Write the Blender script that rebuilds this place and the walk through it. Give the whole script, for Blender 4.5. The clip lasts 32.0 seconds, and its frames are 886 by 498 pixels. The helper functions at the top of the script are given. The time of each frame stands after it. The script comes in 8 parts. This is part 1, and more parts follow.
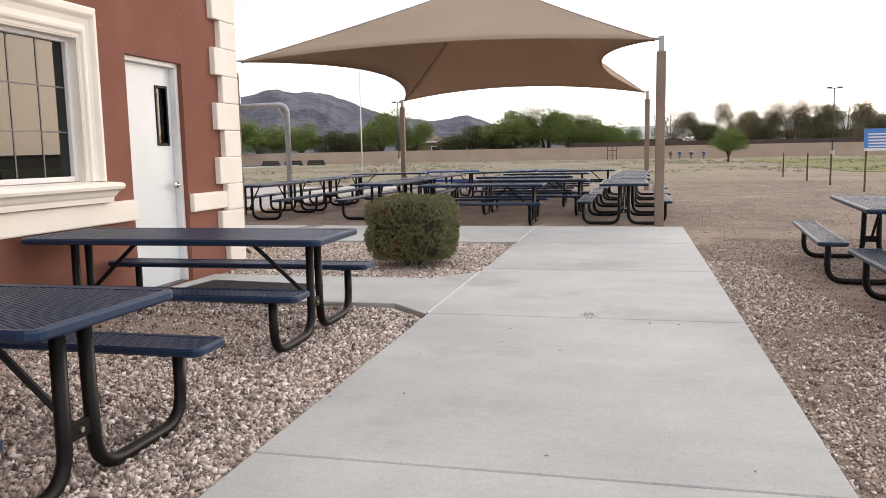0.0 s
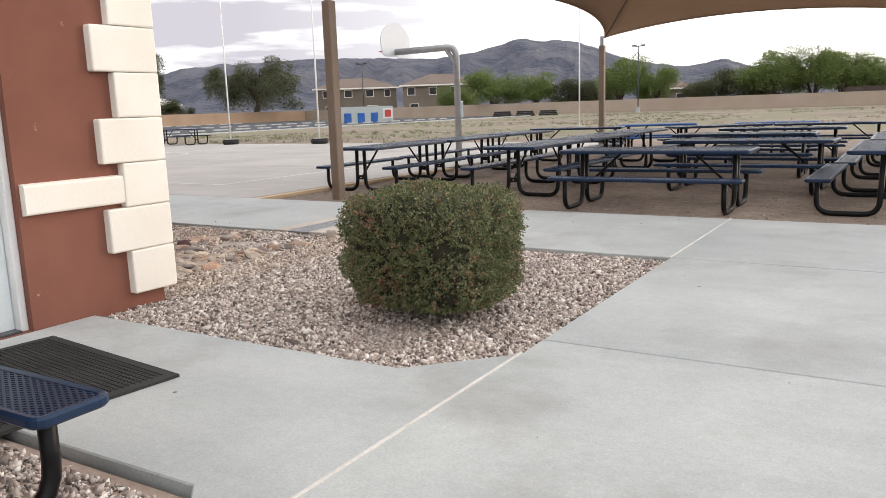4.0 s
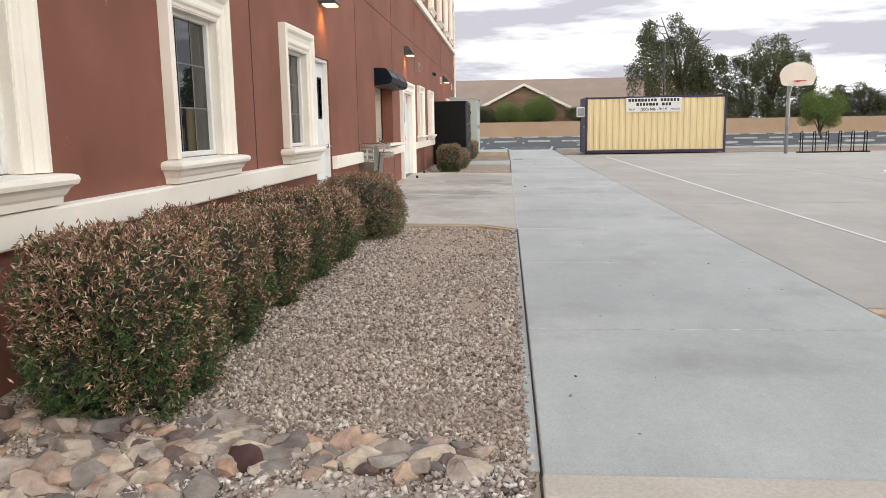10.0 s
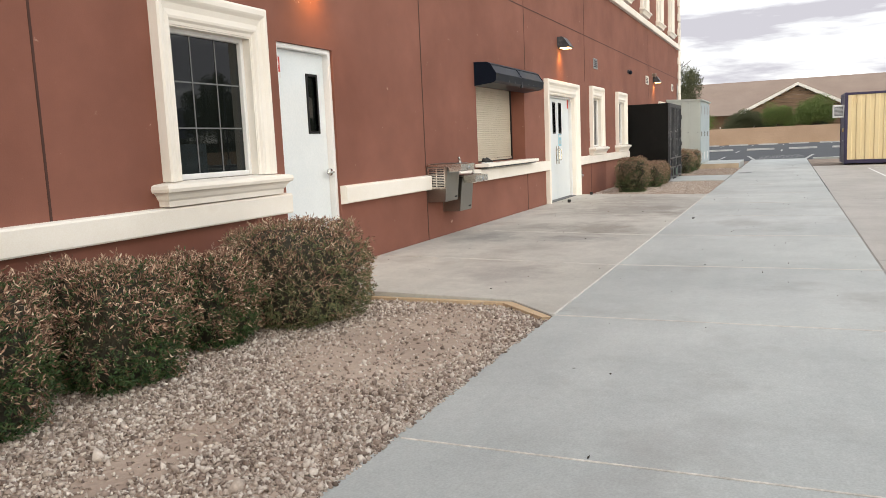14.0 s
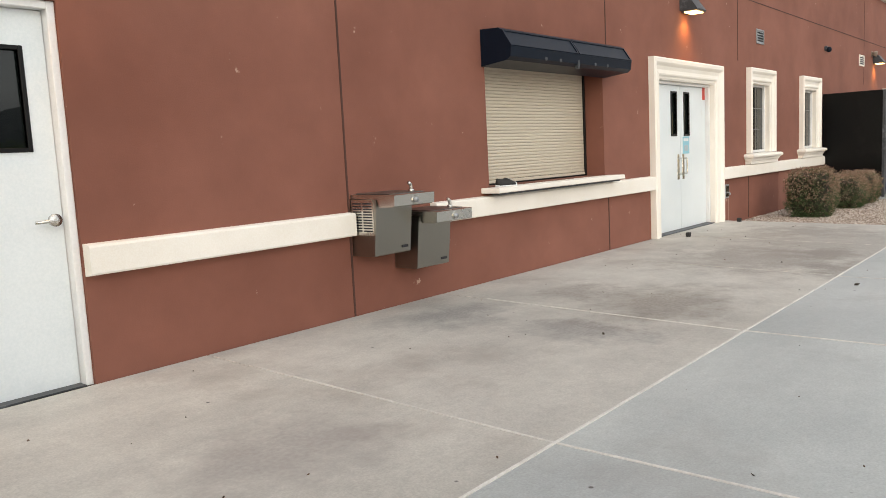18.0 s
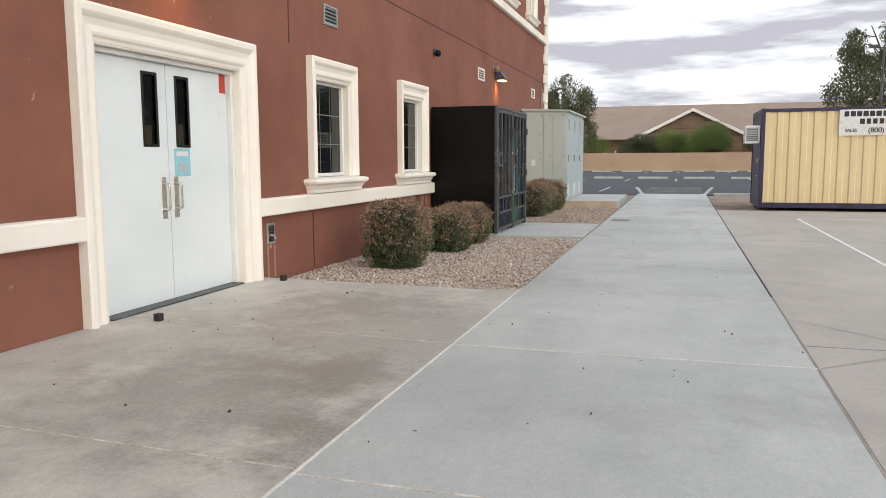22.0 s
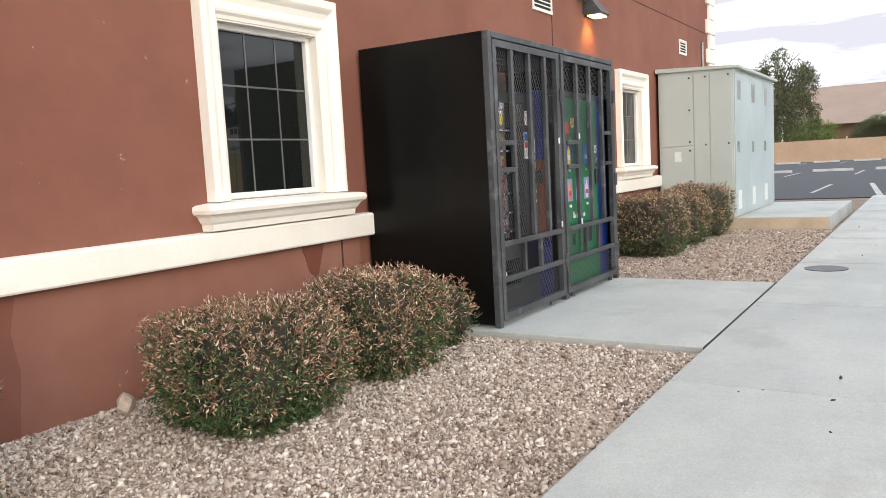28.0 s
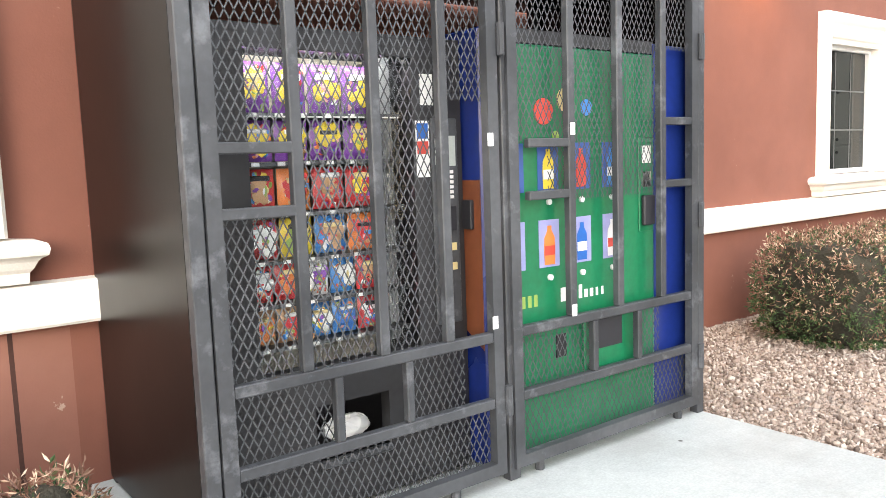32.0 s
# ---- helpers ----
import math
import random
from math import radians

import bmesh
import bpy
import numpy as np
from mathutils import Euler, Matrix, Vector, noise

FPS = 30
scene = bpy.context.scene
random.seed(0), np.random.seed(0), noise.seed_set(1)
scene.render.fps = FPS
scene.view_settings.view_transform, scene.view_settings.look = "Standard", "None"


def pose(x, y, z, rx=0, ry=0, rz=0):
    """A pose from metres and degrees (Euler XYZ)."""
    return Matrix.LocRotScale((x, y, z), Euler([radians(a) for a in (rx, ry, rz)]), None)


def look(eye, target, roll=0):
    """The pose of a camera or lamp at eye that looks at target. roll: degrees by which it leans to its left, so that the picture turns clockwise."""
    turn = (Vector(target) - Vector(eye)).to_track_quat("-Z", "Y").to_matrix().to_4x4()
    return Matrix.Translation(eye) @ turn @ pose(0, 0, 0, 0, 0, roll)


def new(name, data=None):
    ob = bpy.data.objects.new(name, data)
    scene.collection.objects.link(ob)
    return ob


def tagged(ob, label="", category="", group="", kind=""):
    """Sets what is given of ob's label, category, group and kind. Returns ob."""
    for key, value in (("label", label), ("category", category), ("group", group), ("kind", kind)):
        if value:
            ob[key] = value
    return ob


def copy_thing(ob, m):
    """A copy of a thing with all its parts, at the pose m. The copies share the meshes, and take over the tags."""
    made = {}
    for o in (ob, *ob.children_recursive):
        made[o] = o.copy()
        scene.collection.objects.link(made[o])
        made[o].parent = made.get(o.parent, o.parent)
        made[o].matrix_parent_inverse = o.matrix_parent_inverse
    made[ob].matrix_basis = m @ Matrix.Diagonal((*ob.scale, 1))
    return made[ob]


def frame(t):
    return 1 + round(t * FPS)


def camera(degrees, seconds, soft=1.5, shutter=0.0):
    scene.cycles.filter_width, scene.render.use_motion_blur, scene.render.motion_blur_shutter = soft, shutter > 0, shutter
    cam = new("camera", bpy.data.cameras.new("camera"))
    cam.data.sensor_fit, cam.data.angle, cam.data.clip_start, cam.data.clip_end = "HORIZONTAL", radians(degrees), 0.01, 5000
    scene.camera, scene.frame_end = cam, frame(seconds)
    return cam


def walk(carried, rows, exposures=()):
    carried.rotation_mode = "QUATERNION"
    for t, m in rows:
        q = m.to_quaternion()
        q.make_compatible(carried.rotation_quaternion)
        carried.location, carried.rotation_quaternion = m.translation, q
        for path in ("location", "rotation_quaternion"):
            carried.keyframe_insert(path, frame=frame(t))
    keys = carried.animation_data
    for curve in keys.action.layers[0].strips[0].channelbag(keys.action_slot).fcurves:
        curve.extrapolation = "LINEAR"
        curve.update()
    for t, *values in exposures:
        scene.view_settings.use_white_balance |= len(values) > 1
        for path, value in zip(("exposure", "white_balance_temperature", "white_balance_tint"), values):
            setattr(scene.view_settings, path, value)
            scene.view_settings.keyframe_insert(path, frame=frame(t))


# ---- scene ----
EXPOSURES = [(0.0, 0.40, 6850, 16), (2.5, 0.43, 6750, 14), (6.0, 0.58, 6600, 10), (7.2, 0.5, 6500, 9), (8.5, 0.32, 6450, 8), (10.0, 0.42, 6550, 9), (12.0, 0.48, 6720, 9), (16.0, 0.44, 6620, 8), (18.0, 0.42, 6600, 8), (20.0, 0.52, 6500, 9), (21.0, 0.48, 6450, 9), (22.0, 0.28, 6500, 9), (23.0, 0.12, 6530, 9),
             (25.5, 0.35, 6450, 9), (27.0, 0.65, 6560, 9), (28.0, 0.8, 6450, 9), (30.0, 1.1, 6400, 10), (31.0, 1.35, 6500, 9), (32.0, 1.62, 6420, 10)]
cam = camera(59.4, 32.0, 0.75)
ROWS = [
    (0, (0.76, 1.176, 1.238), (0.288, 3.104, 0.994), -1.1),
    (0.5, (0.847, 1.757, 1.23), (0.339, 3.678, 0.994), -0.7),
    (1, (0.897, 2.322, 1.217), (0.331, 4.225, 0.977), -1.4),
    (1.5, (0.99, 2.911, 1.208), (0.319, 4.777, 0.952), -1.8),
    (2, (1.013, 3.486, 1.218), (0.28, 5.323, 0.926), -2.5),
    (2.5, (1.04, 4.072, 1.228), (0.219, 5.869, 0.915), -2.6),
    (4.5, (0.812, 6.212, 1.24), (-0.327, 7.818, 0.891), -2.2),
    (5, (0.727, 6.781, 1.275), (-0.536, 8.294, 0.935), -2.6),
    (5.5, (0.563, 7.301, 1.266), (-0.787, 8.728, 0.891), -1.8),
    (6, (0.386, 7.836, 1.295), (-1.068, 9.158, 0.926), -1.5),
    (6.5, (0.18, 8.378, 1.293), (-1.376, 9.587, 0.951), -1.5),
    (7, (-0.065, 8.914, 1.296), (-1.718, 9.992, 0.969), -1.9),
    (7.5, (-0.349, 9.5, 1.313), (-2.129, 10.352, 0.99), -1.6),
    (8, (-0.714, 10.011, 1.301), (-2.591, 10.621, 0.975), -1.1),
    (8.5, (-1.101, 10.48, 1.289), (-3.045, 10.816, 0.958), -0.8),
    (9, (-1.504, 10.884, 1.264), (-3.465, 11.096, 0.932), -0.6),
    (9.5, (-1.92, 11.315, 1.272), (-3.895, 11.329, 0.955), -1.7),
    (10, (-2.397, 11.715, 1.268), (-4.366, 11.55, 0.959), -1.0),
    (10.5, (-2.884, 12.108, 1.304), (-4.837, 11.8, 1.007), -1.4),
    (11, (-3.416, 12.434, 1.297), (-5.346, 11.998, 1.01), -1.6),
    (11.5, (-3.986, 12.665, 1.282), (-5.911, 12.209, 0.985), -1.5),
    (12, (-4.55, 12.873, 1.267), (-6.459, 12.359, 0.966), -1.4),
    (12.5, (-5.124, 13.026, 1.254), (-7.014, 12.445, 0.958), -2.0),
    (13, (-5.69, 13.183, 1.249), (-7.551, 12.501, 0.989), -3.0),
    (13.5, (-6.229, 13.293, 1.231), (-8.065, 12.543, 0.974), -2.7),
    (15.5, (-8.496, 13.543, 1.283), (-10.221, 12.567, 1.015), -3.3),
    (16, (-9.119, 13.606, 1.275), (-10.809, 12.571, 1.007), -3.3),
    (16.5, (-9.736, 13.646, 1.301), (-11.362, 12.509, 1.049), -3.3),
    (17, (-10.363, 13.634, 1.285), (-11.935, 12.421, 1.048), -2.6),
    (17.5, (-10.973, 13.63, 1.28), (-12.527, 12.392, 1.05), -3.1),
    (18, (-11.59, 13.622, 1.28), (-13.108, 12.341, 1.042), -2.9),
    (18.5, (-12.19, 13.589, 1.277), (-13.689, 12.285, 1.046), -3.7),
    (19, (-12.806, 13.578, 1.304), (-14.23, 12.189, 1.089), -3.2),
    (19.5, (-13.391, 13.489, 1.33), (-14.784, 12.069, 1.125), -2.5),
    (20, (-14.011, 13.423, 1.34), (-15.394, 11.991, 1.145), -2.5),
    (20.5, (-14.63, 13.351, 1.284), (-16.086, 11.998, 1.066), -2.5),
    (21, (-15.28, 13.313, 1.288), (-16.833, 12.074, 1.059), -2.4),
    (21.5, (-15.97, 13.247, 1.243), (-17.697, 12.268, 1.003), -1.1),
    (22, (-16.561, 13.33, 1.279), (-18.46, 12.747, 1.048), -0.3),
    (22.5, (-17.228, 13.281, 1.27), (-19.203, 13.056, 1.048), 0.0),
    (23, (-17.835, 13.204, 1.289), (-19.814, 13.058, 1.042), -1.7),
    (23.5, (-18.478, 13.155, 1.286), (-20.437, 12.844, 1.027), -2.2),
    (24, (-19.125, 13.08, 1.313), (-21.056, 12.636, 1.036), -2.6),
    (24.5, (-19.809, 13.073, 1.301), (-21.715, 12.533, 1.025), -2.9),
    (26.5, (-22.465, 12.955, 1.187), (-24.286, 12.169, 0.924), -3.8),
    (27, (-23.149, 12.936, 1.195), (-24.92, 12.04, 0.954), -3.2),
    (27.5, (-23.762, 12.984, 1.204), (-25.498, 12.015, 0.989), -3.5),
    (28, (-24.413, 13.04, 1.208), (-26.092, 11.974, 0.998), -3.1),
    (28.5, (-25.023, 13.064, 1.227), (-26.65, 11.917, 1.027), -3.6),
    (29, (-25.651, 13.076, 1.252), (-27.179, 11.797, 1.077), -2.7),
    (29.5, (-26.219, 13.047, 1.273), (-27.723, 11.744, 1.083), -2.5),
    (30, (-26.778, 13.05, 1.284), (-28.265, 11.726, 1.093), -2.5),
    (30.5, (-27.303, 12.959, 1.279), (-28.751, 11.597, 1.06), -1.7),
    (31, (-27.764, 12.864, 1.283), (-29.155, 11.443, 1.069), -1.7),
    (31.5, (-28.191, 12.754, 1.296), (-29.483, 11.242, 1.081), -1.4),
    (32, (-28.595, 12.606, 1.296), (-29.799, 11.025, 1.074), -2.0),
]
walk(cam, [(t, look(eye, target, roll)) for t, eye, target, roll in ROWS], EXPOSURES)

# ---- world, sun and sky ----
SUN_AZ, SUN_EL = 42.0, 14.0   # low sun behind thin cloud, north-east
world = bpy.data.worlds.new("world")
scene.world = world
world.use_nodes = True
wn, wl = world.node_tree.nodes, world.node_tree.links
wn.clear()
sky = wn.new("ShaderNodeTexSky")
sky.sky_type, sky.sun_disc = "NISHITA", False
sky.sun_elevation, sky.sun_rotation = radians(SUN_EL), radians(SUN_AZ)
sky.air_density, sky.dust_density, sky.ozone_density = 1.0, 2.5, 1.0
coord = wn.new("ShaderNodeTexCoord")
stretch = wn.new("ShaderNodeMapping")
stretch.inputs["Scale"].default_value = (1.0, 1.0, 6.5)
stretch.inputs["Location"].default_value = (0.62, 0.3, 0.25)
wl.new(coord.outputs["Generated"], stretch.inputs["Vector"])
cloud = wn.new("ShaderNodeTexNoise")
cloud.inputs["Scale"].default_value, cloud.inputs["Detail"].default_value, cloud.inputs["Roughness"].default_value = 3.0, 8.0, 0.52
wl.new(stretch.outputs["Vector"], cloud.inputs["Vector"])
shape = wn.new("ShaderNodeMapRange")
shape.inputs["From Min"].default_value, shape.inputs["From Max"].default_value = 0.43, 0.54
wl.new(cloud.outputs["Fac"], shape.inputs["Value"])
sides = wn.new("ShaderNodeSeparateXYZ")
wl.new(coord.outputs["Generated"], sides.inputs["Vector"])
west = wn.new("ShaderNodeMapRange")     # the cloud deck thickens towards the west
west.inputs["From Min"].default_value, west.inputs["From Max"].default_value = -0.1, -0.7
wl.new(sides.outputs["X"], west.inputs["Value"])
deck = wn.new("ShaderNodeMath")
deck.operation = "MULTIPLY"
wl.new(shape.outputs["Result"], deck.inputs[0])
wl.new(west.outputs["Result"], deck.inputs[1])
veil = wn.new("ShaderNodeMix")          # thin bright overcast over the blue
veil.data_type = "RGBA"
veil.inputs["Factor"].default_value = 0.72
veil.inputs[7].default_value = (11.0, 11.2, 11.4, 1)
wl.new(sky.outputs["Color"], veil.inputs[6])
grey = wn.new("ShaderNodeMix")
grey.data_type = "RGBA"
grey.inputs[7].default_value = (3.75, 3.7, 4.15, 1)
wl.new(deck.outputs["Value"], grey.inputs["Factor"])
wl.new(veil.outputs[2], grey.inputs[6])
back = wn.new("ShaderNodeBackground")
back.inputs["Strength"].default_value = 0.13
wl.new(grey.outputs[2], back.inputs["Color"])
out = wn.new("ShaderNodeOutputWorld")
wl.new(back.outputs["Background"], out.inputs["Surface"])
sun = new("sun", bpy.data.lights.new("sun", "SUN"))
sun.data.energy, sun.data.angle, sun.data.color = 0.5, radians(30), (1.0, 0.92, 0.84)
_az, _el = radians(SUN_AZ), radians(SUN_EL)
sun.matrix_basis = look((0, 0, 0), (-math.sin(_az) * math.cos(_el), -math.cos(_az) * math.cos(_el), -math.sin(_el)))


# ---- materials ----
def ramp(nt, fac, stops):
    r = nt.nodes.new("ShaderNodeValToRGB")
    while len(r.color_ramp.elements) < len(stops):
        r.color_ramp.elements.new(0.5)
    for e, (p, c) in zip(r.color_ramp.elements, stops):
        e.position, e.color = p, (*c, 1)
    nt.links.new(fac, r.inputs["Fac"])
    return r.outputs["Color"]


def tex_noise(nt, vec, scale, detail=4.0, rough=0.55):
    n = nt.nodes.new("ShaderNodeTexNoise")
    n.inputs["Scale"].default_value, n.inputs["Detail"].default_value, n.inputs["Roughness"].default_value = scale, detail, rough
    nt.links.new(vec, n.inputs["Vector"])
    return n.outputs["Fac"]


def mixed(nt, mode, fac, a, b):
    m = nt.nodes.new("ShaderNodeMix")
    m.data_type, m.blend_type = "RGBA", mode
    for sock, v in ((m.inputs["Factor"], fac), (m.inputs[6], a), (m.inputs[7], b)):
        if isinstance(v, (int, float)):
            sock.default_value = v
        elif isinstance(v, tuple):
            sock.default_value = (*v, 1)
        else:
            nt.links.new(v, sock)
    return m.outputs[2]


def stepped(nt, value, lo, hi):
    m = nt.nodes.new("ShaderNodeMapRange")
    m.inputs["From Min"].default_value, m.inputs["From Max"].default_value = lo, hi
    nt.links.new(value, m.inputs["Value"])
    return m.outputs["Result"]


def base(name, rough=0.6, metal=0.0, world_space=False):
    m = bpy.data.materials.new(name)
    m.use_nodes = True
    nt = m.node_tree
    p = nt.nodes["Principled BSDF"]
    p.inputs["Roughness"].default_value, p.inputs["Metallic"].default_value = rough, metal
    if world_space:
        vec = nt.nodes.new("ShaderNodeNewGeometry").outputs["Position"]
    else:
        vec = nt.nodes.new("ShaderNodeTexCoord").outputs["Object"]
    return m, nt, p, vec


def relief(nt, p, height, strength, distance):
    b = nt.nodes.new("ShaderNodeBump")
    b.inputs["Strength"].default_value, b.inputs["Distance"].default_value = strength, distance
    nt.links.new(height, b.inputs["Height"])
    nt.links.new(b.outputs["Normal"], p.inputs["Normal"])


def surface(name, dark, light, coarse=1.2, fine=40.0, rough=0.7, metal=0.0, bump=0.2, depth=0.002, spread=0.18, wear=None, each=0.0, world_space=True, rough_var=0.1, gloss=0.5):
    """A painted, cast or worn surface: two colours mixed by coarse and fine noise, and a fine relief."""
    m, nt, p, vec = base(name, rough, metal, world_space)
    big, small = tex_noise(nt, vec, coarse, 5.0), tex_noise(nt, vec, fine, 3.0)
    col = ramp(nt, big, [(0.5 - spread, dark), (0.5 + spread, light)])
    col = mixed(nt, "OVERLAY", 0.35, col, ramp(nt, small, [(0.3, (0.35, 0.35, 0.35)), (0.7, (0.65, 0.65, 0.65))]))
    if wear:
        amount, colour, lo, hi, scale = wear
        spot = stepped(nt, tex_noise(nt, vec, scale, 6.0, 0.65), lo, hi)
        f = nt.nodes.new("ShaderNodeMath")
        f.operation = "MULTIPLY"
        nt.links.new(spot, f.inputs[0])
        f.inputs[1].default_value = amount
        col = mixed(nt, "MIX", f.outputs["Value"], col, colour)
    if each:
        rnd = nt.nodes.new("ShaderNodeObjectInfo").outputs["Random"]
        col = mixed(nt, "MULTIPLY", 1.0, col, ramp(nt, rnd, [(0.0, (1 - each,) * 3), (1.0, (1.0, 1.0, 1.0))]))
    nt.links.new(col, p.inputs["Base Color"])
    r = nt.nodes.new("ShaderNodeMapRange")
    r.inputs["To Min"].default_value, r.inputs["To Max"].default_value = max(0.03, rough - rough_var), min(1.0, rough + rough_var)
    nt.links.new(big, r.inputs["Value"])
    nt.links.new(r.outputs["Result"], p.inputs["Roughness"])
    if bump:
        relief(nt, p, small, bump, depth)
    p.inputs["Specular IOR Level"].default_value = gloss
    return m


def island(name, stops, rough=0.8, fine=60.0, bump=0.3, tint=None, translucent=0.0):
    """Many small pieces in one mesh: each takes its own colour from the stops."""
    m, nt, p, vec = base(name, rough, 0.0, True)
    rnd = nt.nodes.new("ShaderNodeNewGeometry").outputs["Random Per Island"]
    col = ramp(nt, rnd, stops)
    if tint:
        scale, dark, lo, hi = tint
        col = mixed(nt, "MIX", stepped(nt, tex_noise(nt, vec, scale, 3.0), lo, hi), col, dark)
    if bump:
        small = tex_noise(nt, vec, fine, 3.0)
        col = mixed(nt, "OVERLAY", 0.4, col, ramp(nt, small, [(0.3, (0.3, 0.3, 0.3)), (0.7, (0.7, 0.7, 0.7))]))
        relief(nt, p, small, bump, 0.003)
    nt.links.new(col, p.inputs["Base Color"])
    if translucent:
        t = nt.nodes.new("ShaderNodeBsdfTranslucent")
        nt.links.new(col, t.inputs["Color"])
        mx = nt.nodes.new("ShaderNodeMixShader")
        mx.inputs["Fac"].default_value = translucent
        nt.links.new(p.outputs["BSDF"], mx.inputs[1])
        nt.links.new(t.outputs["BSDF"], mx.inputs[2])
        nt.links.new(mx.outputs["Shader"], nt.nodes["Material Output"].inputs["Surface"])
    return m


def concrete(name, dark, light, stain, amount, spills=(), mottle=0.25):
    m, nt, p, vec = base(name, 0.62, 0.0, True)
    big, mid, small = tex_noise(nt, vec, 0.45, 4.0), tex_noise(nt, vec, 2.3, 7.0, 0.65), tex_noise(nt, vec, 90.0, 3.0)
    col = ramp(nt, big, [(0.33, dark), (0.67, light)])
    col = mixed(nt, "OVERLAY", mottle, col, ramp(nt, mid, [(0.3, (0.36, 0.36, 0.36)), (0.7, (0.63, 0.63, 0.62))]))
    col = mixed(nt, "OVERLAY", 0.22, col, ramp(nt, tex_noise(nt, vec, 22.0, 6.0, 0.75), [(0.32, (0.33, 0.33, 0.33)), (0.68, (0.65, 0.65, 0.64))]))
    col = mixed(nt, "OVERLAY", 0.35, col, ramp(nt, small, [(0.3, (0.35, 0.35, 0.35)), (0.7, (0.65, 0.65, 0.65))]))
    # sweeping broom marks across the slab
    sw = nt.nodes.new("ShaderNodeMapping")
    sw.inputs["Scale"].default_value = (0.55, 3.0, 1.0)
    nt.links.new(vec, sw.inputs["Vector"])
    streak = tex_noise(nt, sw.outputs["Vector"], 0.9, 5.0, 0.6)
    col = mixed(nt, "OVERLAY", 0.18, col, ramp(nt, streak, [(0.34, (0.38, 0.385, 0.39)), (0.66, (0.62, 0.615, 0.6))]))
    # dirt
    dirt = stepped(nt, tex_noise(nt, vec, 0.8, 8.0, 0.62), 0.54, 0.68)
    f = nt.nodes.new("ShaderNodeMath")
    f.operation = "MULTIPLY"
    nt.links.new(dirt, f.inputs[0])
    f.inputs[1].default_value = amount
    col = mixed(nt, "MIX", f.outputs["Value"], col, stain)
    # old spills, each with its own ragged outline
    rag, speck = tex_noise(nt, vec, 3.2, 12.0, 0.72), ramp(nt, tex_noise(nt, vec, 45.0, 6.0, 0.8), [(0.36, (0.30, 0.30, 0.30)), (0.6, (0.72, 0.72, 0.72))])
    for sx, sy, rx, ry, tone in spills:
        mp = nt.nodes.new("ShaderNodeMapping")
        mp.vector_type = "TEXTURE"
        mp.inputs["Location"].default_value, mp.inputs["Scale"].default_value = (sx, sy, 0.0), (rx, ry, 1000.0)
        nt.links.new(vec, mp.inputs["Vector"])
        ln = nt.nodes.new("ShaderNodeVectorMath")
        ln.operation = "LENGTH"
        nt.links.new(mp.outputs["Vector"], ln.inputs[0])
        body = nt.nodes.new("ShaderNodeMapRange")
        body.inputs["From Min"].default_value, body.inputs["From Max"].default_value = 1.25, 0.1
        body.inputs["To Max"].default_value = 0.56
        nt.links.new(ln.outputs["Value"], body.inputs["Value"])
        sm = nt.nodes.new("ShaderNodeMath")
        sm.operation = "ADD"
        nt.links.new(body.outputs["Result"], sm.inputs[0])
        nt.links.new(rag, sm.inputs[1])
        half = nt.nodes.new("ShaderNodeMath")
        half.operation = "MULTIPLY"
        nt.links.new(stepped(nt, sm.outputs["Value"], 0.70, 0.98), half.inputs[0])
        nt.links.new(speck, half.inputs[1])
        col = mixed(nt, "MIX", half.outputs["Value"], col, tone)
    # small dark droppings and gum
    vor = nt.nodes.new("ShaderNodeTexVoronoi")
    vor.inputs["Scale"].default_value = 2.6
    nt.links.new(vec, vor.inputs["Vector"])
    spot = stepped(nt, vor.outputs["Distance"], 0.035, 0.02)
    col = mixed(nt, "MIX", spot, col, (0.09, 0.085, 0.08))
    rnd = nt.nodes.new("ShaderNodeObjectInfo").outputs["Random"]
    col = mixed(nt, "MULTIPLY", 1.0, col, ramp(nt, rnd, [(0.0, (0.93, 0.93, 0.94)), (1.0, (1.0, 1.0, 1.0))]))
    nt.links.new(col, p.inputs["Base Color"])
    relief(nt, p, small, 0.15, 0.002)
    return m


def stucco(name, dark, light, pale):
    m, nt, p, vec = base(name, 0.88, 0.0, True)
    big, mid, small = tex_noise(nt, vec, 0.7, 5.0), tex_noise(nt, vec, 3.0, 7.0, 0.6), tex_noise(nt, vec, 120.0, 4.0)
    col = ramp(nt, big, [(0.32, dark), (0.68, light)])
    col = mixed(nt, "OVERLAY", 0.28, col, ramp(nt, mid, [(0.3, (0.4, 0.4, 0.4)), (0.7, (0.6, 0.6, 0.6))]))
    chip = stepped(nt, tex_noise(nt, vec, 7.0, 8.0, 0.7), 0.675, 0.695)
    col = mixed(nt, "MIX", chip, col, pale)
    nt.links.new(col, p.inputs["Base Color"])
    relief(nt, p, small, 0.35, 0.003)
    return m


def plain(name, colour, rough=0.5, metal=0.0, coat=0.0):
    m, nt, p, vec = base(name, rough, metal)
    n = tex_noise(nt, vec, 14.0, 4.0)
    d = tuple(c * 0.86 for c in colour)
    nt.links.new(ramp(nt, n, [(0.35, d), (0.65, colour)]), p.inputs["Base Color"])
    p.inputs["Coat Weight"].default_value = coat
    return m


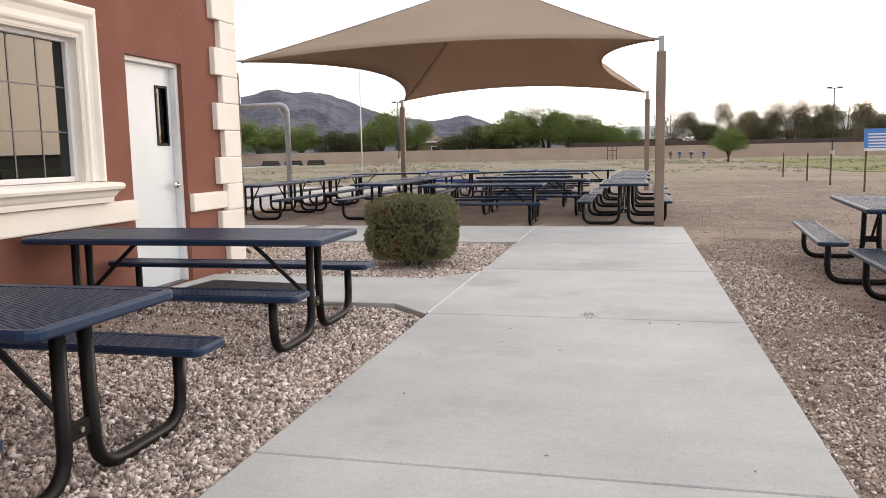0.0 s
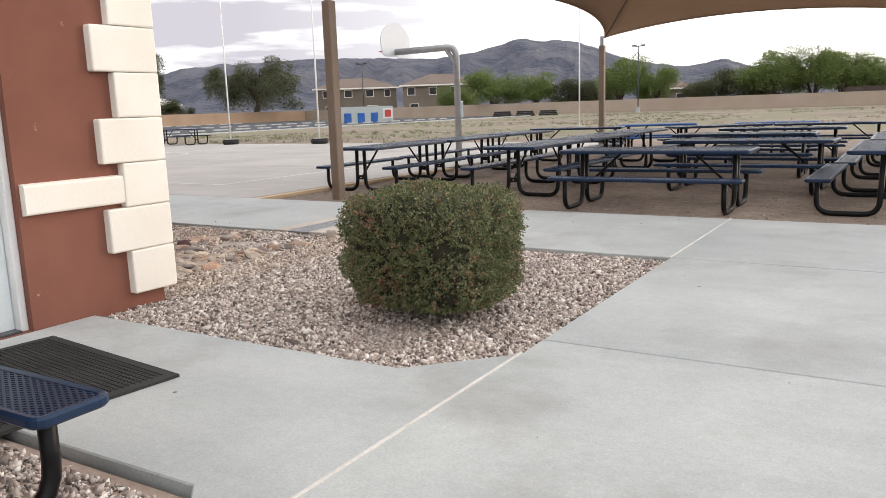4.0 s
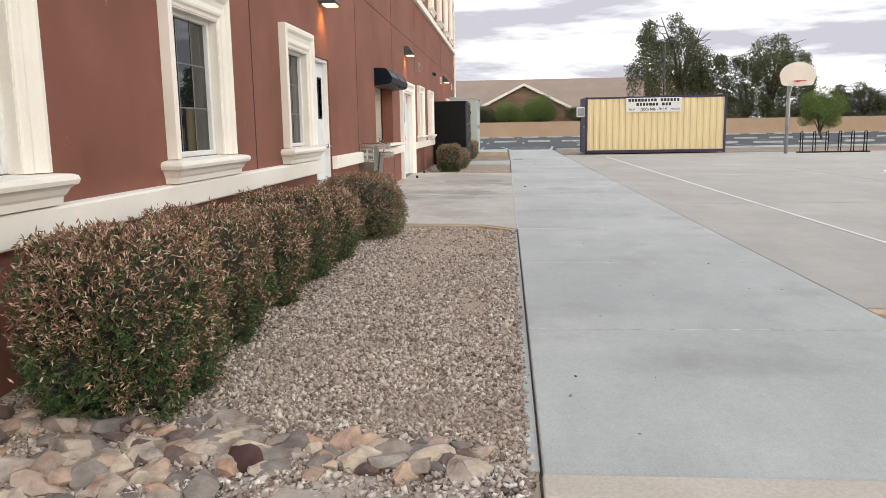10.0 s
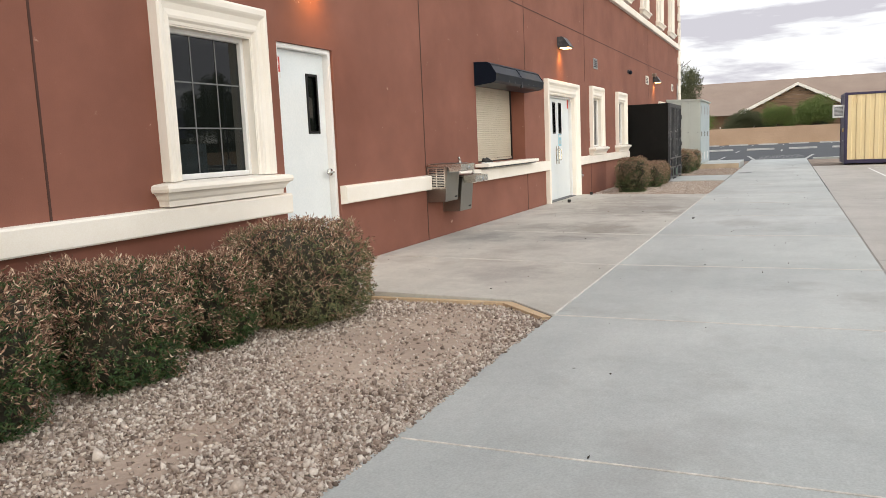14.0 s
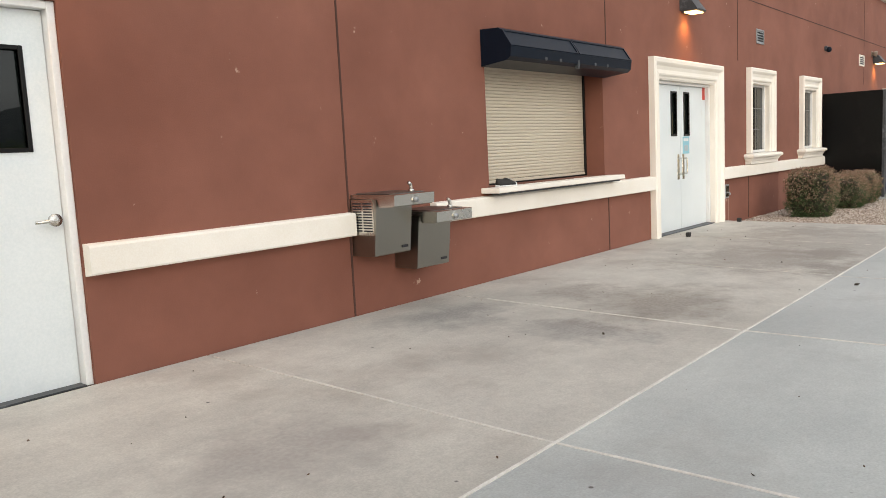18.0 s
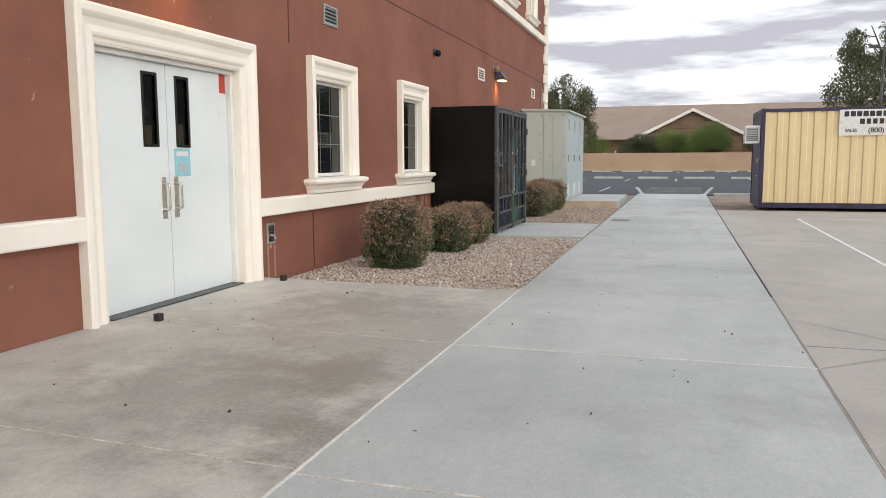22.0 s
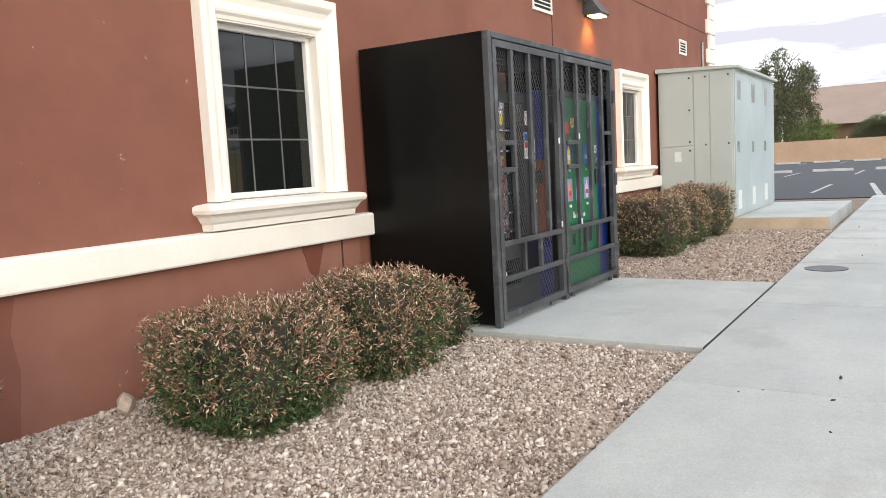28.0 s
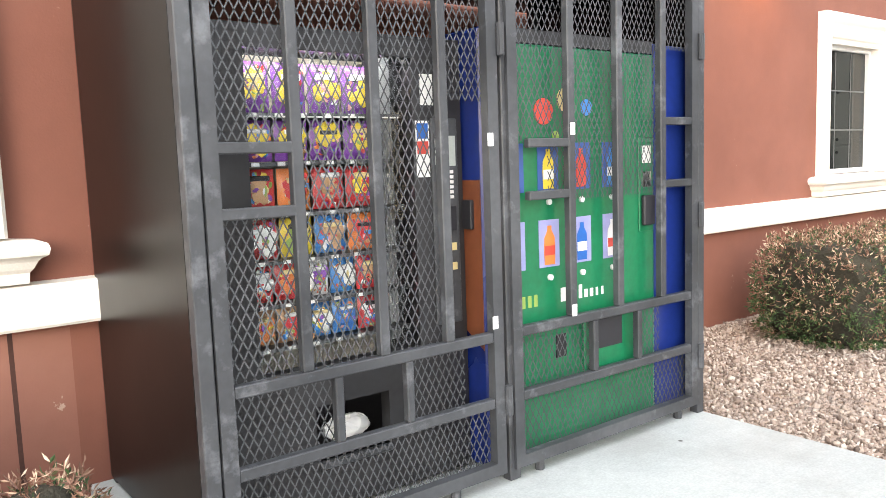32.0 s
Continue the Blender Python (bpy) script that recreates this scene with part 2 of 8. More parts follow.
def glass(name, tint, rough=0.02, ior=1.55, clear=1.0):
    m = bpy.data.materials.new(name)
    m.use_nodes = True
    nt = m.node_tree
    p = nt.nodes["Principled BSDF"]
    p.inputs["Base Color"].default_value = (*tint, 1)
    p.inputs["Roughness"].default_value = rough
    p.inputs["Transmission Weight"].default_value = clear
    p.inputs["IOR"].default_value = ior
    return m


M_CONC = concrete("walk_concrete", (0.378, 0.400, 0.395), (0.486, 0.507, 0.497), (0.25, 0.24, 0.225), 0.5)
M_PATIO = concrete("patio_concrete", (0.414, 0.400, 0.366), (0.522, 0.504, 0.464), (0.30, 0.265, 0.23), 0.6, [(-16.15, 9.8, 0.85, 0.5, (0.17, 0.168, 0.165)), (-16.25, 10.9, 0.42, 0.75, (0.20, 0.196, 0.192)), (-17.45, 11.0, 1.15, 0.75, (0.17, 0.145, 0.12)), (-17.5, 10.15, 0.7, 0.4, (0.21, 0.185, 0.165)), (-20.0, 10.9, 1.6, 1.35, (0.235, 0.21, 0.185)), (-19.7, 11.75, 0.75, 0.5, (0.17, 0.148, 0.125)), (-20.7, 11.4, 0.7, 0.5, (0.16, 0.135, 0.11)), (-22.7, 10.7, 0.9, 1.1, (0.24, 0.22, 0.195)), (-13.6, 10.9, 0.8, 0.6, (0.27, 0.25, 0.235)), (-21.6, 11.2, 2.6, 1.9, (0.27, 0.25, 0.222))], 0.5)
M_COURT = concrete("court_concrete", (0.36, 0.338, 0.312), (0.43, 0.405, 0.375), (0.30, 0.275, 0.25), 0.4)
M_JOINT = surface("joint_filler", (0.24, 0.225, 0.205), (0.34, 0.32, 0.295), 3.0, 80.0, 0.9)
M_JOINTD = surface("dark_joint", (0.10, 0.092, 0.082), (0.16, 0.148, 0.132), 3.0, 80.0, 0.95)
M_REVEAL = surface("wall_reveal", (0.05, 0.022, 0.016), (0.075, 0.032, 0.024), 3.0, 80.0, 0.95)
M_STRIP = surface("pale_strip", (0.47, 0.42, 0.365), (0.55, 0.50, 0.445), 1.5, 60.0, 0.85, bump=0.1)
M_CASTEDGE = surface("cast_edge", (0.40, 0.325, 0.24), (0.53, 0.44, 0.335), 2.0, 60.0, 0.9, bump=0.3)
M_CURB = surface("sanded_edge", (0.48, 0.345, 0.215), (0.60, 0.46, 0.305), 2.0, 60.0, 0.9, bump=0.4)
M_STUCCO = stucco("red_stucco", (0.178, 0.066, 0.043), (0.240, 0.096, 0.066), (0.40, 0.26, 0.20))
M_CREAM = surface("cream_stucco", (0.78, 0.735, 0.66), (0.85, 0.81, 0.745), 1.6, 110.0, 0.85, bump=0.3, depth=0.002, wear=(0.22, (0.55, 0.46, 0.37), 0.64, 0.76, 2.2))
M_WDOOR = surface("white_steel", (0.66, 0.71, 0.73), (0.74, 0.785, 0.80), 1.0, 70.0, 0.42, bump=0.05, wear=(0.25, (0.5, 0.47, 0.42), 0.66, 0.76, 3.0))
M_WFRAME = surface("white_vinyl", (0.72, 0.72, 0.71), (0.8, 0.8, 0.79), 2.0, 60.0, 0.4, bump=0.02)
M_MUNTIN = surface("muntin_bar", (0.10, 0.104, 0.104), (0.14, 0.144, 0.144), 2.0, 60.0, 0.5, bump=0.02)
M_BLACK = surface("black_steel", (0.003, 0.003, 0.0035), (0.007, 0.0068, 0.007), 2.0, 60.0, 0.42, metal=0.0, bump=0.05, gloss=0.22)
M_CAGE = surface("cage_panel", (0.003, 0.003, 0.003), (0.006, 0.006, 0.0055), 0.9, 30.0, 0.3, bump=0.05, wear=(0.35, (0.025, 0.022, 0.02), 0.55, 0.75, 1.2), gloss=0.2)
M_BAR = surface("cage_bar", (0.030, 0.032, 0.036), (0.075, 0.079, 0.086), 1.6, 30.0, 0.45, metal=0.0, bump=0.08, gloss=0.35, wear=(0.45, (0.20, 0.21, 0.23), 0.55, 0.68, 7.0))
M_NET = surface("galvanised_net", (0.058, 0.061, 0.066), (0.10, 0.104, 0.112), 3.0, 60.0, 0.45, metal=0.2, bump=0.05)
M_NAVY = surface("navy_plastisol", (0.005, 0.019, 0.050), (0.009, 0.028, 0.072), 1.5, 50.0, 0.34, bump=0.05, wear=(0.3, (0.09, 0.1, 0.12), 0.6, 0.75, 2.0), gloss=0.32)
M_STEEL = surface("brushed_steel", (0.58, 0.57, 0.53), (0.66, 0.65, 0.61), 0.9, 200.0, 0.27, metal=1.0, bump=0.02, wear=(0.3, (0.42, 0.4, 0.36), 0.62, 0.72, 5.0), rough_var=0.08)
M_STEELB = surface("cooler_panel", (0.30, 0.29, 0.26), (0.35, 0.34, 0.305), 0.6, 300.0, 0.32, metal=1.0, bump=0.0, wear=(0.35, (0.45, 0.45, 0.42), 0.66, 0.72, 3.0), rough_var=0.05)
M_GALV = surface("galvanised_pipe", (0.30, 0.31, 0.32), (0.42, 0.43, 0.44), 3.0, 40.0, 0.5, metal=0.6)
M_POST = surface("tan_post", (0.22, 0.165, 0.125), (0.28, 0.215, 0.165), 1.5, 40.0, 0.6, each=0.15)
M_FABRIC = surface("shade_fabric", (0.47, 0.375, 0.285), (0.54, 0.44, 0.34), 0.5, 160.0, 0.95, bump=0.25, depth=0.001)
_nt = M_FABRIC.node_tree
_tr = _nt.nodes.new("ShaderNodeBsdfTranslucent")
_tr.inputs["Color"].default_value = (0.50, 0.37, 0.26, 1)
_mx = _nt.nodes.new("ShaderNodeMixShader")
_mx.inputs["Fac"].default_value = 0.42
_nt.links.new(_nt.nodes["Principled BSDF"].outputs["BSDF"], _mx.inputs[1])
_nt.links.new(_tr.outputs["BSDF"], _mx.inputs[2])
_nt.links.new(_mx.outputs["Shader"], _nt.nodes["Material Output"].inputs["Surface"])
M_SHUTTER = surface("beige_shutter", (0.56, 0.505, 0.405), (0.60, 0.545, 0.44), 0.25, 400.0, 0.45, bump=0.0, spread=0.4)
M_AWN = surface("dark_air_curtain", (0.003, 0.007, 0.015), (0.006, 0.011, 0.021), 2.0, 60.0, 0.4, bump=0.03, gloss=0.14, rough_var=0.06)
M_GLASS = glass("window_glass", (0.010, 0.013, 0.012), 0.012, 1.45, 0.4)
M_CLEAR = glass("display_glass", (0.95, 0.97, 0.97), 0.01, 1.25)
# near-black colour puts the dimness of unlit rooms into the surface
M_DARKROOM = plain("darkened_interior", (0.014, 0.014, 0.015), 0.9)
M_UTIL = surface("pale_green_cabinet", (0.41, 0.45, 0.43), (0.46, 0.50, 0.48), 0.9, 400.0, 0.5, bump=0.05, wear=(0.3, (0.3, 0.3, 0.27), 0.58, 0.72, 1.5))
M_UTILB = surface("pale_blue_cabinet", (0.36, 0.43, 0.46), (0.44, 0.51, 0.54), 0.9, 40.0, 0.5, bump=0.05)
M_CONT = surface("yellow_container", (0.68, 0.555, 0.315), (0.74, 0.61, 0.36), 0.8, 40.0, 0.55, bump=0.05)
M_PURPLE = surface("purple_frame", (0.022, 0.016, 0.05), (0.036, 0.026, 0.075), 1.5, 40.0, 0.5)
M_ASPHALT = surface("asphalt", (0.030, 0.034, 0.042), (0.045, 0.050, 0.060), 0.3, 30.0, 0.85, bump=0.3)
M_PAINT = surface("white_marking", (0.70, 0.70, 0.68), (0.80, 0.80, 0.78), 3.0, 60.0, 0.7, wear=(0.5, (0.45, 0.44, 0.42), 0.58, 0.72, 5.0))
M_PARK = surface("worn_marking", (0.30, 0.30, 0.30), (0.44, 0.44, 0.43), 2.0, 40.0, 0.8)
M_TANWALL = surface("tan_block_wall", (0.36, 0.245, 0.165), (0.42, 0.295, 0.205), 0.4, 8.0, 0.9, bump=0.3)
M_WALLN = surface("beige_block_wall", (0.33, 0.26, 0.205), (0.39, 0.315, 0.255), 0.4, 8.0, 0.9, bump=0.3)
M_SHINGLE = surface("tan_roof", (0.235, 0.17, 0.135), (0.275, 0.205, 0.165), 0.3, 6.0, 0.9, bump=0.4, depth=0.02)
M_ROOFD = surface("brown_roof", (0.155, 0.115, 0.092), (0.195, 0.148, 0.12), 0.3, 6.0, 0.9, bump=0.4, depth=0.02)
M_HOUSE = surface("house_stucco", (0.19, 0.155, 0.125), (0.235, 0.195, 0.16), 0.4, 10.0, 0.9, each=0.25)
M_LOGS = surface("brown_siding", (0.20, 0.125, 0.075), (0.27, 0.17, 0.105), 0.8, 10.0, 0.85, each=0.2)
M_BARK = surface("bark", (0.06, 0.045, 0.033), (0.12, 0.092, 0.068), 3.0, 30.0, 0.95, bump=0.6, depth=0.01)
M_RUBBER = surface("black_rubber", (0.015, 0.015, 0.015), (0.03, 0.029, 0.028), 2.0, 60.0, 0.85, bump=0.3)
M_BLUE = surface("blue_plastic", (0.01, 0.09, 0.35), (0.02, 0.13, 0.45), 1.0, 40.0, 0.45)
# distance haze is painted into the rock as a blue-grey tint
M_MNT = surface("hazy_mountain_rock", (0.050, 0.058, 0.085), (0.105, 0.105, 0.128), 0.011, 0.05, 1.0, bump=1.0, depth=12.0, spread=0.12)
M_YELLOW = plain("yellow_paint", (0.62, 0.50, 0.24), 0.5)
M_RED = plain("red_print", (0.55, 0.06, 0.04), 0.5)
M_GREEN = surface("green_machine", (0.005, 0.12, 0.050), (0.008, 0.15, 0.064), 0.8, 30.0, 0.3, bump=0.02)
M_DBLUE = surface("deep_blue_machine", (0.008, 0.020, 0.14), (0.012, 0.03, 0.19), 0.9, 30.0, 0.3, bump=0.02)
M_WHITE = plain("white_print", (0.75, 0.75, 0.74), 0.5)
M_TEAL = plain("pale_blue_paper", (0.30, 0.58, 0.68), 0.7)
M_INK = plain("black_ink", (0.02, 0.02, 0.025), 0.6)
M_LEAF = island("bush_leaf", [(0.0, (0.058, 0.084, 0.034)), (0.35, (0.112, 0.138, 0.056)), (0.65, (0.180, 0.196, 0.086)), (0.9, (0.27, 0.255, 0.13)), (1.0, (0.38, 0.27, 0.165))], 0.55, bump=0, translucent=0.15)
M_WITHER = island("withered_leaf", [(0.0, (0.12, 0.06, 0.04)), (0.5, (0.26, 0.14, 0.09)), (0.9, (0.38, 0.21, 0.135)), (1.0, (0.45, 0.09, 0.06))], 0.7, bump=0, translucent=0.15)
M_DRYLEAF = island("dry_hedge_leaf", [(0.0, (0.10, 0.050, 0.034)), (0.35, (0.23, 0.122, 0.082)), (0.65, (0.37, 0.225, 0.155)), (0.86, (0.60, 0.43, 0.31)), (1.0, (0.78, 0.65, 0.50))], 0.7, bump=0, translucent=0.1)
M_LOWLEAF = island("green_hedge_leaf", [(0.0, (0.022, 0.052, 0.017)), (0.5, (0.052, 0.108, 0.032)), (0.8, (0.095, 0.155, 0.052)), (1.0, (0.17, 0.12, 0.065))], 0.6, bump=0, translucent=0.12)
M_TREE = island("tree_leaf", [(0.0, (0.052, 0.062, 0.030)), (0.5, (0.092, 0.104, 0.050)), (1.0, (0.15, 0.15, 0.08))], 0.8, bump=0, translucent=0.25)
M_TREEY = island("desert_tree_leaf", [(0.0, (0.085, 0.130, 0.034)), (0.5, (0.145, 0.20, 0.052)), (1.0, (0.22, 0.27, 0.09))], 0.8, bump=0, translucent=0.25)
M_TUFT = island("field_grass", [(0.0, (0.10, 0.125, 0.055)), (0.5, (0.16, 0.185, 0.085)), (1.0, (0.25, 0.235, 0.14))], 0.9, bump=0, translucent=0.2)
M_TWIGT = island("bare_tree_leaf", [(0.0, (0.10, 0.10, 0.055)), (0.5, (0.16, 0.14, 0.08)), (1.0, (0.22, 0.19, 0.12))], 0.8, bump=0, translucent=0.25)
M_STONET = island("tan_gravel_stone", [(0.0, (0.15, 0.11, 0.088)), (0.25, (0.32, 0.245, 0.20)), (0.5, (0.455, 0.375, 0.312)), (0.78, (0.58, 0.50, 0.43)), (1.0, (0.74, 0.67, 0.60))], 0.9, 70.0, 0.3, tint=(0.9, (0.37, 0.30, 0.25), 0.58, 0.75))
M_STONEW = island("brown_gravel_stone", [(0.0, (0.15, 0.11, 0.088)), (0.25, (0.28, 0.21, 0.17)), (0.5, (0.39, 0.31, 0.255)), (0.78, (0.50, 0.42, 0.355)), (1.0, (0.66, 0.59, 0.52))], 0.9, 70.0, 0.3, tint=(0.9, (0.30, 0.24, 0.20), 0.58, 0.75))
M_LITTER = island("litter", [(0.0, (0.03, 0.025, 0.02)), (0.6, (0.09, 0.06, 0.04)), (0.9, (0.16, 0.09, 0.06)), (1.0, (0.5, 0.46, 0.4))], 0.9, bump=0)
M_GRIT = island("dirt_grit", [(0.0, (0.15, 0.115, 0.10)), (0.5, (0.27, 0.21, 0.18)), (0.85, (0.38, 0.315, 0.275)), (1.0, (0.56, 0.50, 0.45))], 0.95, 70.0, 0.3)
M_STONE = island("gravel_stone", [(0.0, (0.085, 0.066, 0.060)), (0.25, (0.27, 0.218, 0.19)), (0.5, (0.46, 0.385, 0.335)), (0.78, (0.64, 0.56, 0.505)), (1.0, (0.85, 0.80, 0.75))], 0.9, 70.0, 0.3, tint=(0.9, (0.31, 0.26, 0.23), 0.58, 0.75))


def rock_material():
    m, nt, p, vec = base("wash_rock", 0.9, 0.0, True)
    rnd = nt.nodes.new("ShaderNodeObjectInfo").outputs["Random"]
    col = ramp(nt, rnd, [(0.0, (0.13, 0.085, 0.075)), (0.10, (0.19, 0.165, 0.155)), (0.25, (0.28, 0.25, 0.23)), (0.4, (0.34, 0.285, 0.245)), (0.52, (0.39, 0.275, 0.215)), (0.64, (0.42, 0.36, 0.315)), (0.76, (0.47, 0.395, 0.33)), (0.86, (0.56, 0.48, 0.39)), (0.93, (0.46, 0.30, 0.22)), (1.0, (0.25, 0.19, 0.14))])
    vein = tex_noise(nt, vec, 9.0, 6.0, 0.65)
    col = mixed(nt, "OVERLAY", 0.75, col, ramp(nt, vein, [(0.3, (0.2, 0.19, 0.18)), (0.7, (0.75, 0.73, 0.70))]))
    rust = stepped(nt, tex_noise(nt, vec, 5.0, 6.0, 0.7), 0.56, 0.66)
    col = mixed(nt, "MULTIPLY", rust, col, (0.90, 0.77, 0.68))
    nt.links.new(col, p.inputs["Base Color"])
    relief(nt, p, tex_noise(nt, vec, 30.0, 5.0, 0.6), 0.7, 0.012)
    return m


M_ROCK = rock_material()


def ground_material():
    m, nt, p, vec = base("desert_ground", 0.95, 0.0, True)
    big, mid, small, grit = tex_noise(nt, vec, 0.12, 5.0), tex_noise(nt, vec, 0.9, 6.0, 0.62), tex_noise(nt, vec, 25.0, 4.0, 0.7), tex_noise(nt, vec, 90.0, 2.0)
    col = ramp(nt, big, [(0.35, (0.195, 0.150, 0.120)), (0.65, (0.285, 0.222, 0.180))])
    col = mixed(nt, "OVERLAY", 0.65, col, ramp(nt, mid, [(0.3, (0.32, 0.32, 0.32)), (0.7, (0.68, 0.68, 0.67))]))
    col = mixed(nt, "OVERLAY", 0.45, col, ramp(nt, tex_noise(nt, vec, 5.0, 8.0, 0.75), [(0.34, (0.3, 0.3, 0.3)), (0.66, (0.7, 0.7, 0.69))]))
    col = mixed(nt, "OVERLAY", 0.6, col, ramp(nt, small, [(0.3, (0.25, 0.25, 0.25)), (0.72, (0.75, 0.74, 0.73))]))
    # patchy dry grass out on the field
    grow = tex_noise(nt, vec, 0.16, 6.0, 0.62)
    tuft = stepped(nt, tex_noise(nt, vec, 1.6, 6.0, 0.75), 0.42, 0.56)
    sep = nt.nodes.new("ShaderNodeSeparateXYZ")
    nt.links.new(vec, sep.inputs["Vector"])
    far = stepped(nt, sep.outputs["Y"], 28.0, 42.0)
    g = nt.nodes.new("ShaderNodeMath")
    g.operation = "MULTIPLY"
    nt.links.new(stepped(nt, grow, 0.43, 0.56), g.inputs[0])
    nt.links.new(far, g.inputs[1])
    g2 = nt.nodes.new("ShaderNodeMath")
    g2.operation = "MULTIPLY"
    nt.links.new(g.outputs["Value"], g2.inputs[0])
    nt.links.new(tuft, g2.inputs[1])
    col = mixed(nt, "MIX", g2.outputs["Value"], col, (0.185, 0.205, 0.095))
    nt.links.new(col, p.inputs["Base Color"])
    h = nt.nodes.new("ShaderNodeMath")
    h.operation = "ADD"
    nt.links.new(small, h.inputs[0])
    nt.links.new(grit, h.inputs[1])
    relief(nt, p, h.outputs["Value"], 0.6, 0.012)
    return m


def grass_material():
    m, nt, p, vec = base("irrigated_grass", 0.95, 0.0, True)
    col = ramp(nt, tex_noise(nt, vec, 0.3, 6.0, 0.65), [(0.35, (0.11, 0.125, 0.035)), (0.65, (0.20, 0.20, 0.075))])
    nt.links.new(col, p.inputs["Base Color"])
    relief(nt, p, tex_noise(nt, vec, 30.0, 3.0), 0.6, 0.02)
    return m


M_GROUND = ground_material()
M_GRASS = grass_material()
M_BEDSOIL = surface("bed_soil", (0.32, 0.24, 0.19), (0.47, 0.375, 0.305), 1.0, 30.0, 0.95, bump=0.6, depth=0.012)


# ---- mesh helpers ----
def mesh_of(name, bm, material, smooth=False):
    me = bpy.data.meshes.new(name)
    bm.to_mesh(me)
    bm.free()
    me.materials.append(material)
    if smooth:
        me.polygons.foreach_set("use_smooth", [True] * len(me.polygons))
    return me


def part(name, bm, material, parent=None, label="", smooth=False):
    """Links a bmesh as one mesh object, under its thing if a parent is given."""
    ob = new(name, mesh_of(name, bm, material, smooth))
    ob.parent = parent
    return tagged(ob, label=label)


def thing(name, label, category, at=(0, 0, 0), turn=0.0, group="", kind=""):
    ob = new(name)
    ob.matrix_basis = pose(*at, 0, 0, turn)
    return tagged(ob, label, category, group, kind)


def structure(name, bm, material, label="", category=""):
    return tagged(part(name, bm, material), label, category or "structure", "", "structure")


def box(bm, x0, x1, y0, y1, z0, z1, bevel=0.0, seg=1):
    r = bmesh.ops.create_cube(bm, size=1.0)
    for v in r["verts"]:
        v.co = Vector(((x0 + x1) / 2 + v.co.x * (x1 - x0), (y0 + y1) / 2 + v.co.y * (y1 - y0), (z0 + z1) / 2 + v.co.z * (z1 - z0)))
    if bevel:
        edges = list({e for v in r["verts"] for e in v.link_edges})
        bmesh.ops.bevel(bm, geom=edges, offset=bevel, segments=seg, affect="EDGES", profile=0.5)
    return bm


def boxed(*a, **k):
    return box(bmesh.new(), *a, **k)


def prism(bm, profile, axis, lo, hi):
    """A profile of (u, v) pairs pulled along an axis from lo to hi."""
    def at(u, v, w):
        return {"x": (w, u, v), "y": (u, w, v), "z": (u, v, w)}[axis]
    a = [bm.verts.new(at(u, v, lo)) for u, v in profile]
    b = [bm.verts.new(at(u, v, hi)) for u, v in profile]
    n = len(profile)
    for i in range(n):
        bm.faces.new((a[i], a[(i + 1) % n], b[(i + 1) % n], b[i]))
    bm.faces.new(list(reversed(a)))
    bm.faces.new(b)
    bmesh.ops.recalc_face_normals(bm, faces=bm.faces)
    return bm


def tube(bm, pts, r, seg=8, r_end=None):
    """A round bar along a line of points."""
    pts = [Vector(p) for p in pts]
    rings = []
    side = None
    for i, p in enumerate(pts):
        d = (pts[min(i + 1, len(pts) - 1)] - pts[max(i - 1, 0)]).normalized()
        if side is None:
            side = d.orthogonal().normalized()
        side = (side - d * side.dot(d)).normalized()
        up = d.cross(side)
        k = r if r_end is None else r + (r_end - r) * i / (len(pts) - 1)
        rings.append([bm.verts.new(p + (side * math.cos(a) + up * math.sin(a)) * k) for a in (2 * math.pi * j / seg for j in range(seg))])
    for q, w in zip(rings, rings[1:]):
        for j in range(seg):
            bm.faces.new((q[j], q[(j + 1) % seg], w[(j + 1) % seg], w[j]))
    bm.faces.new(list(reversed(rings[0])))
    bm.faces.new(rings[-1])
    return bm


def rounded(pts, radius, steps=4):
    """The corners of a line of points replaced by arcs."""
    pts = [Vector(p) for p in pts]
    res = [pts[0]]
    for a, b, c in zip(pts, pts[1:], pts[2:]):
        u, v = (a - b).normalized(), (c - b).normalized()
        k = min(radius, (a - b).length * 0.49, (c - b).length * 0.49)
        p, q = b + u * k, b + v * k
        for s in range(steps + 1):
            t = s / steps
            res.append((1 - t) ** 2 * p + 2 * t * (1 - t) * b + t ** 2 * q)
    return res + [pts[-1]]


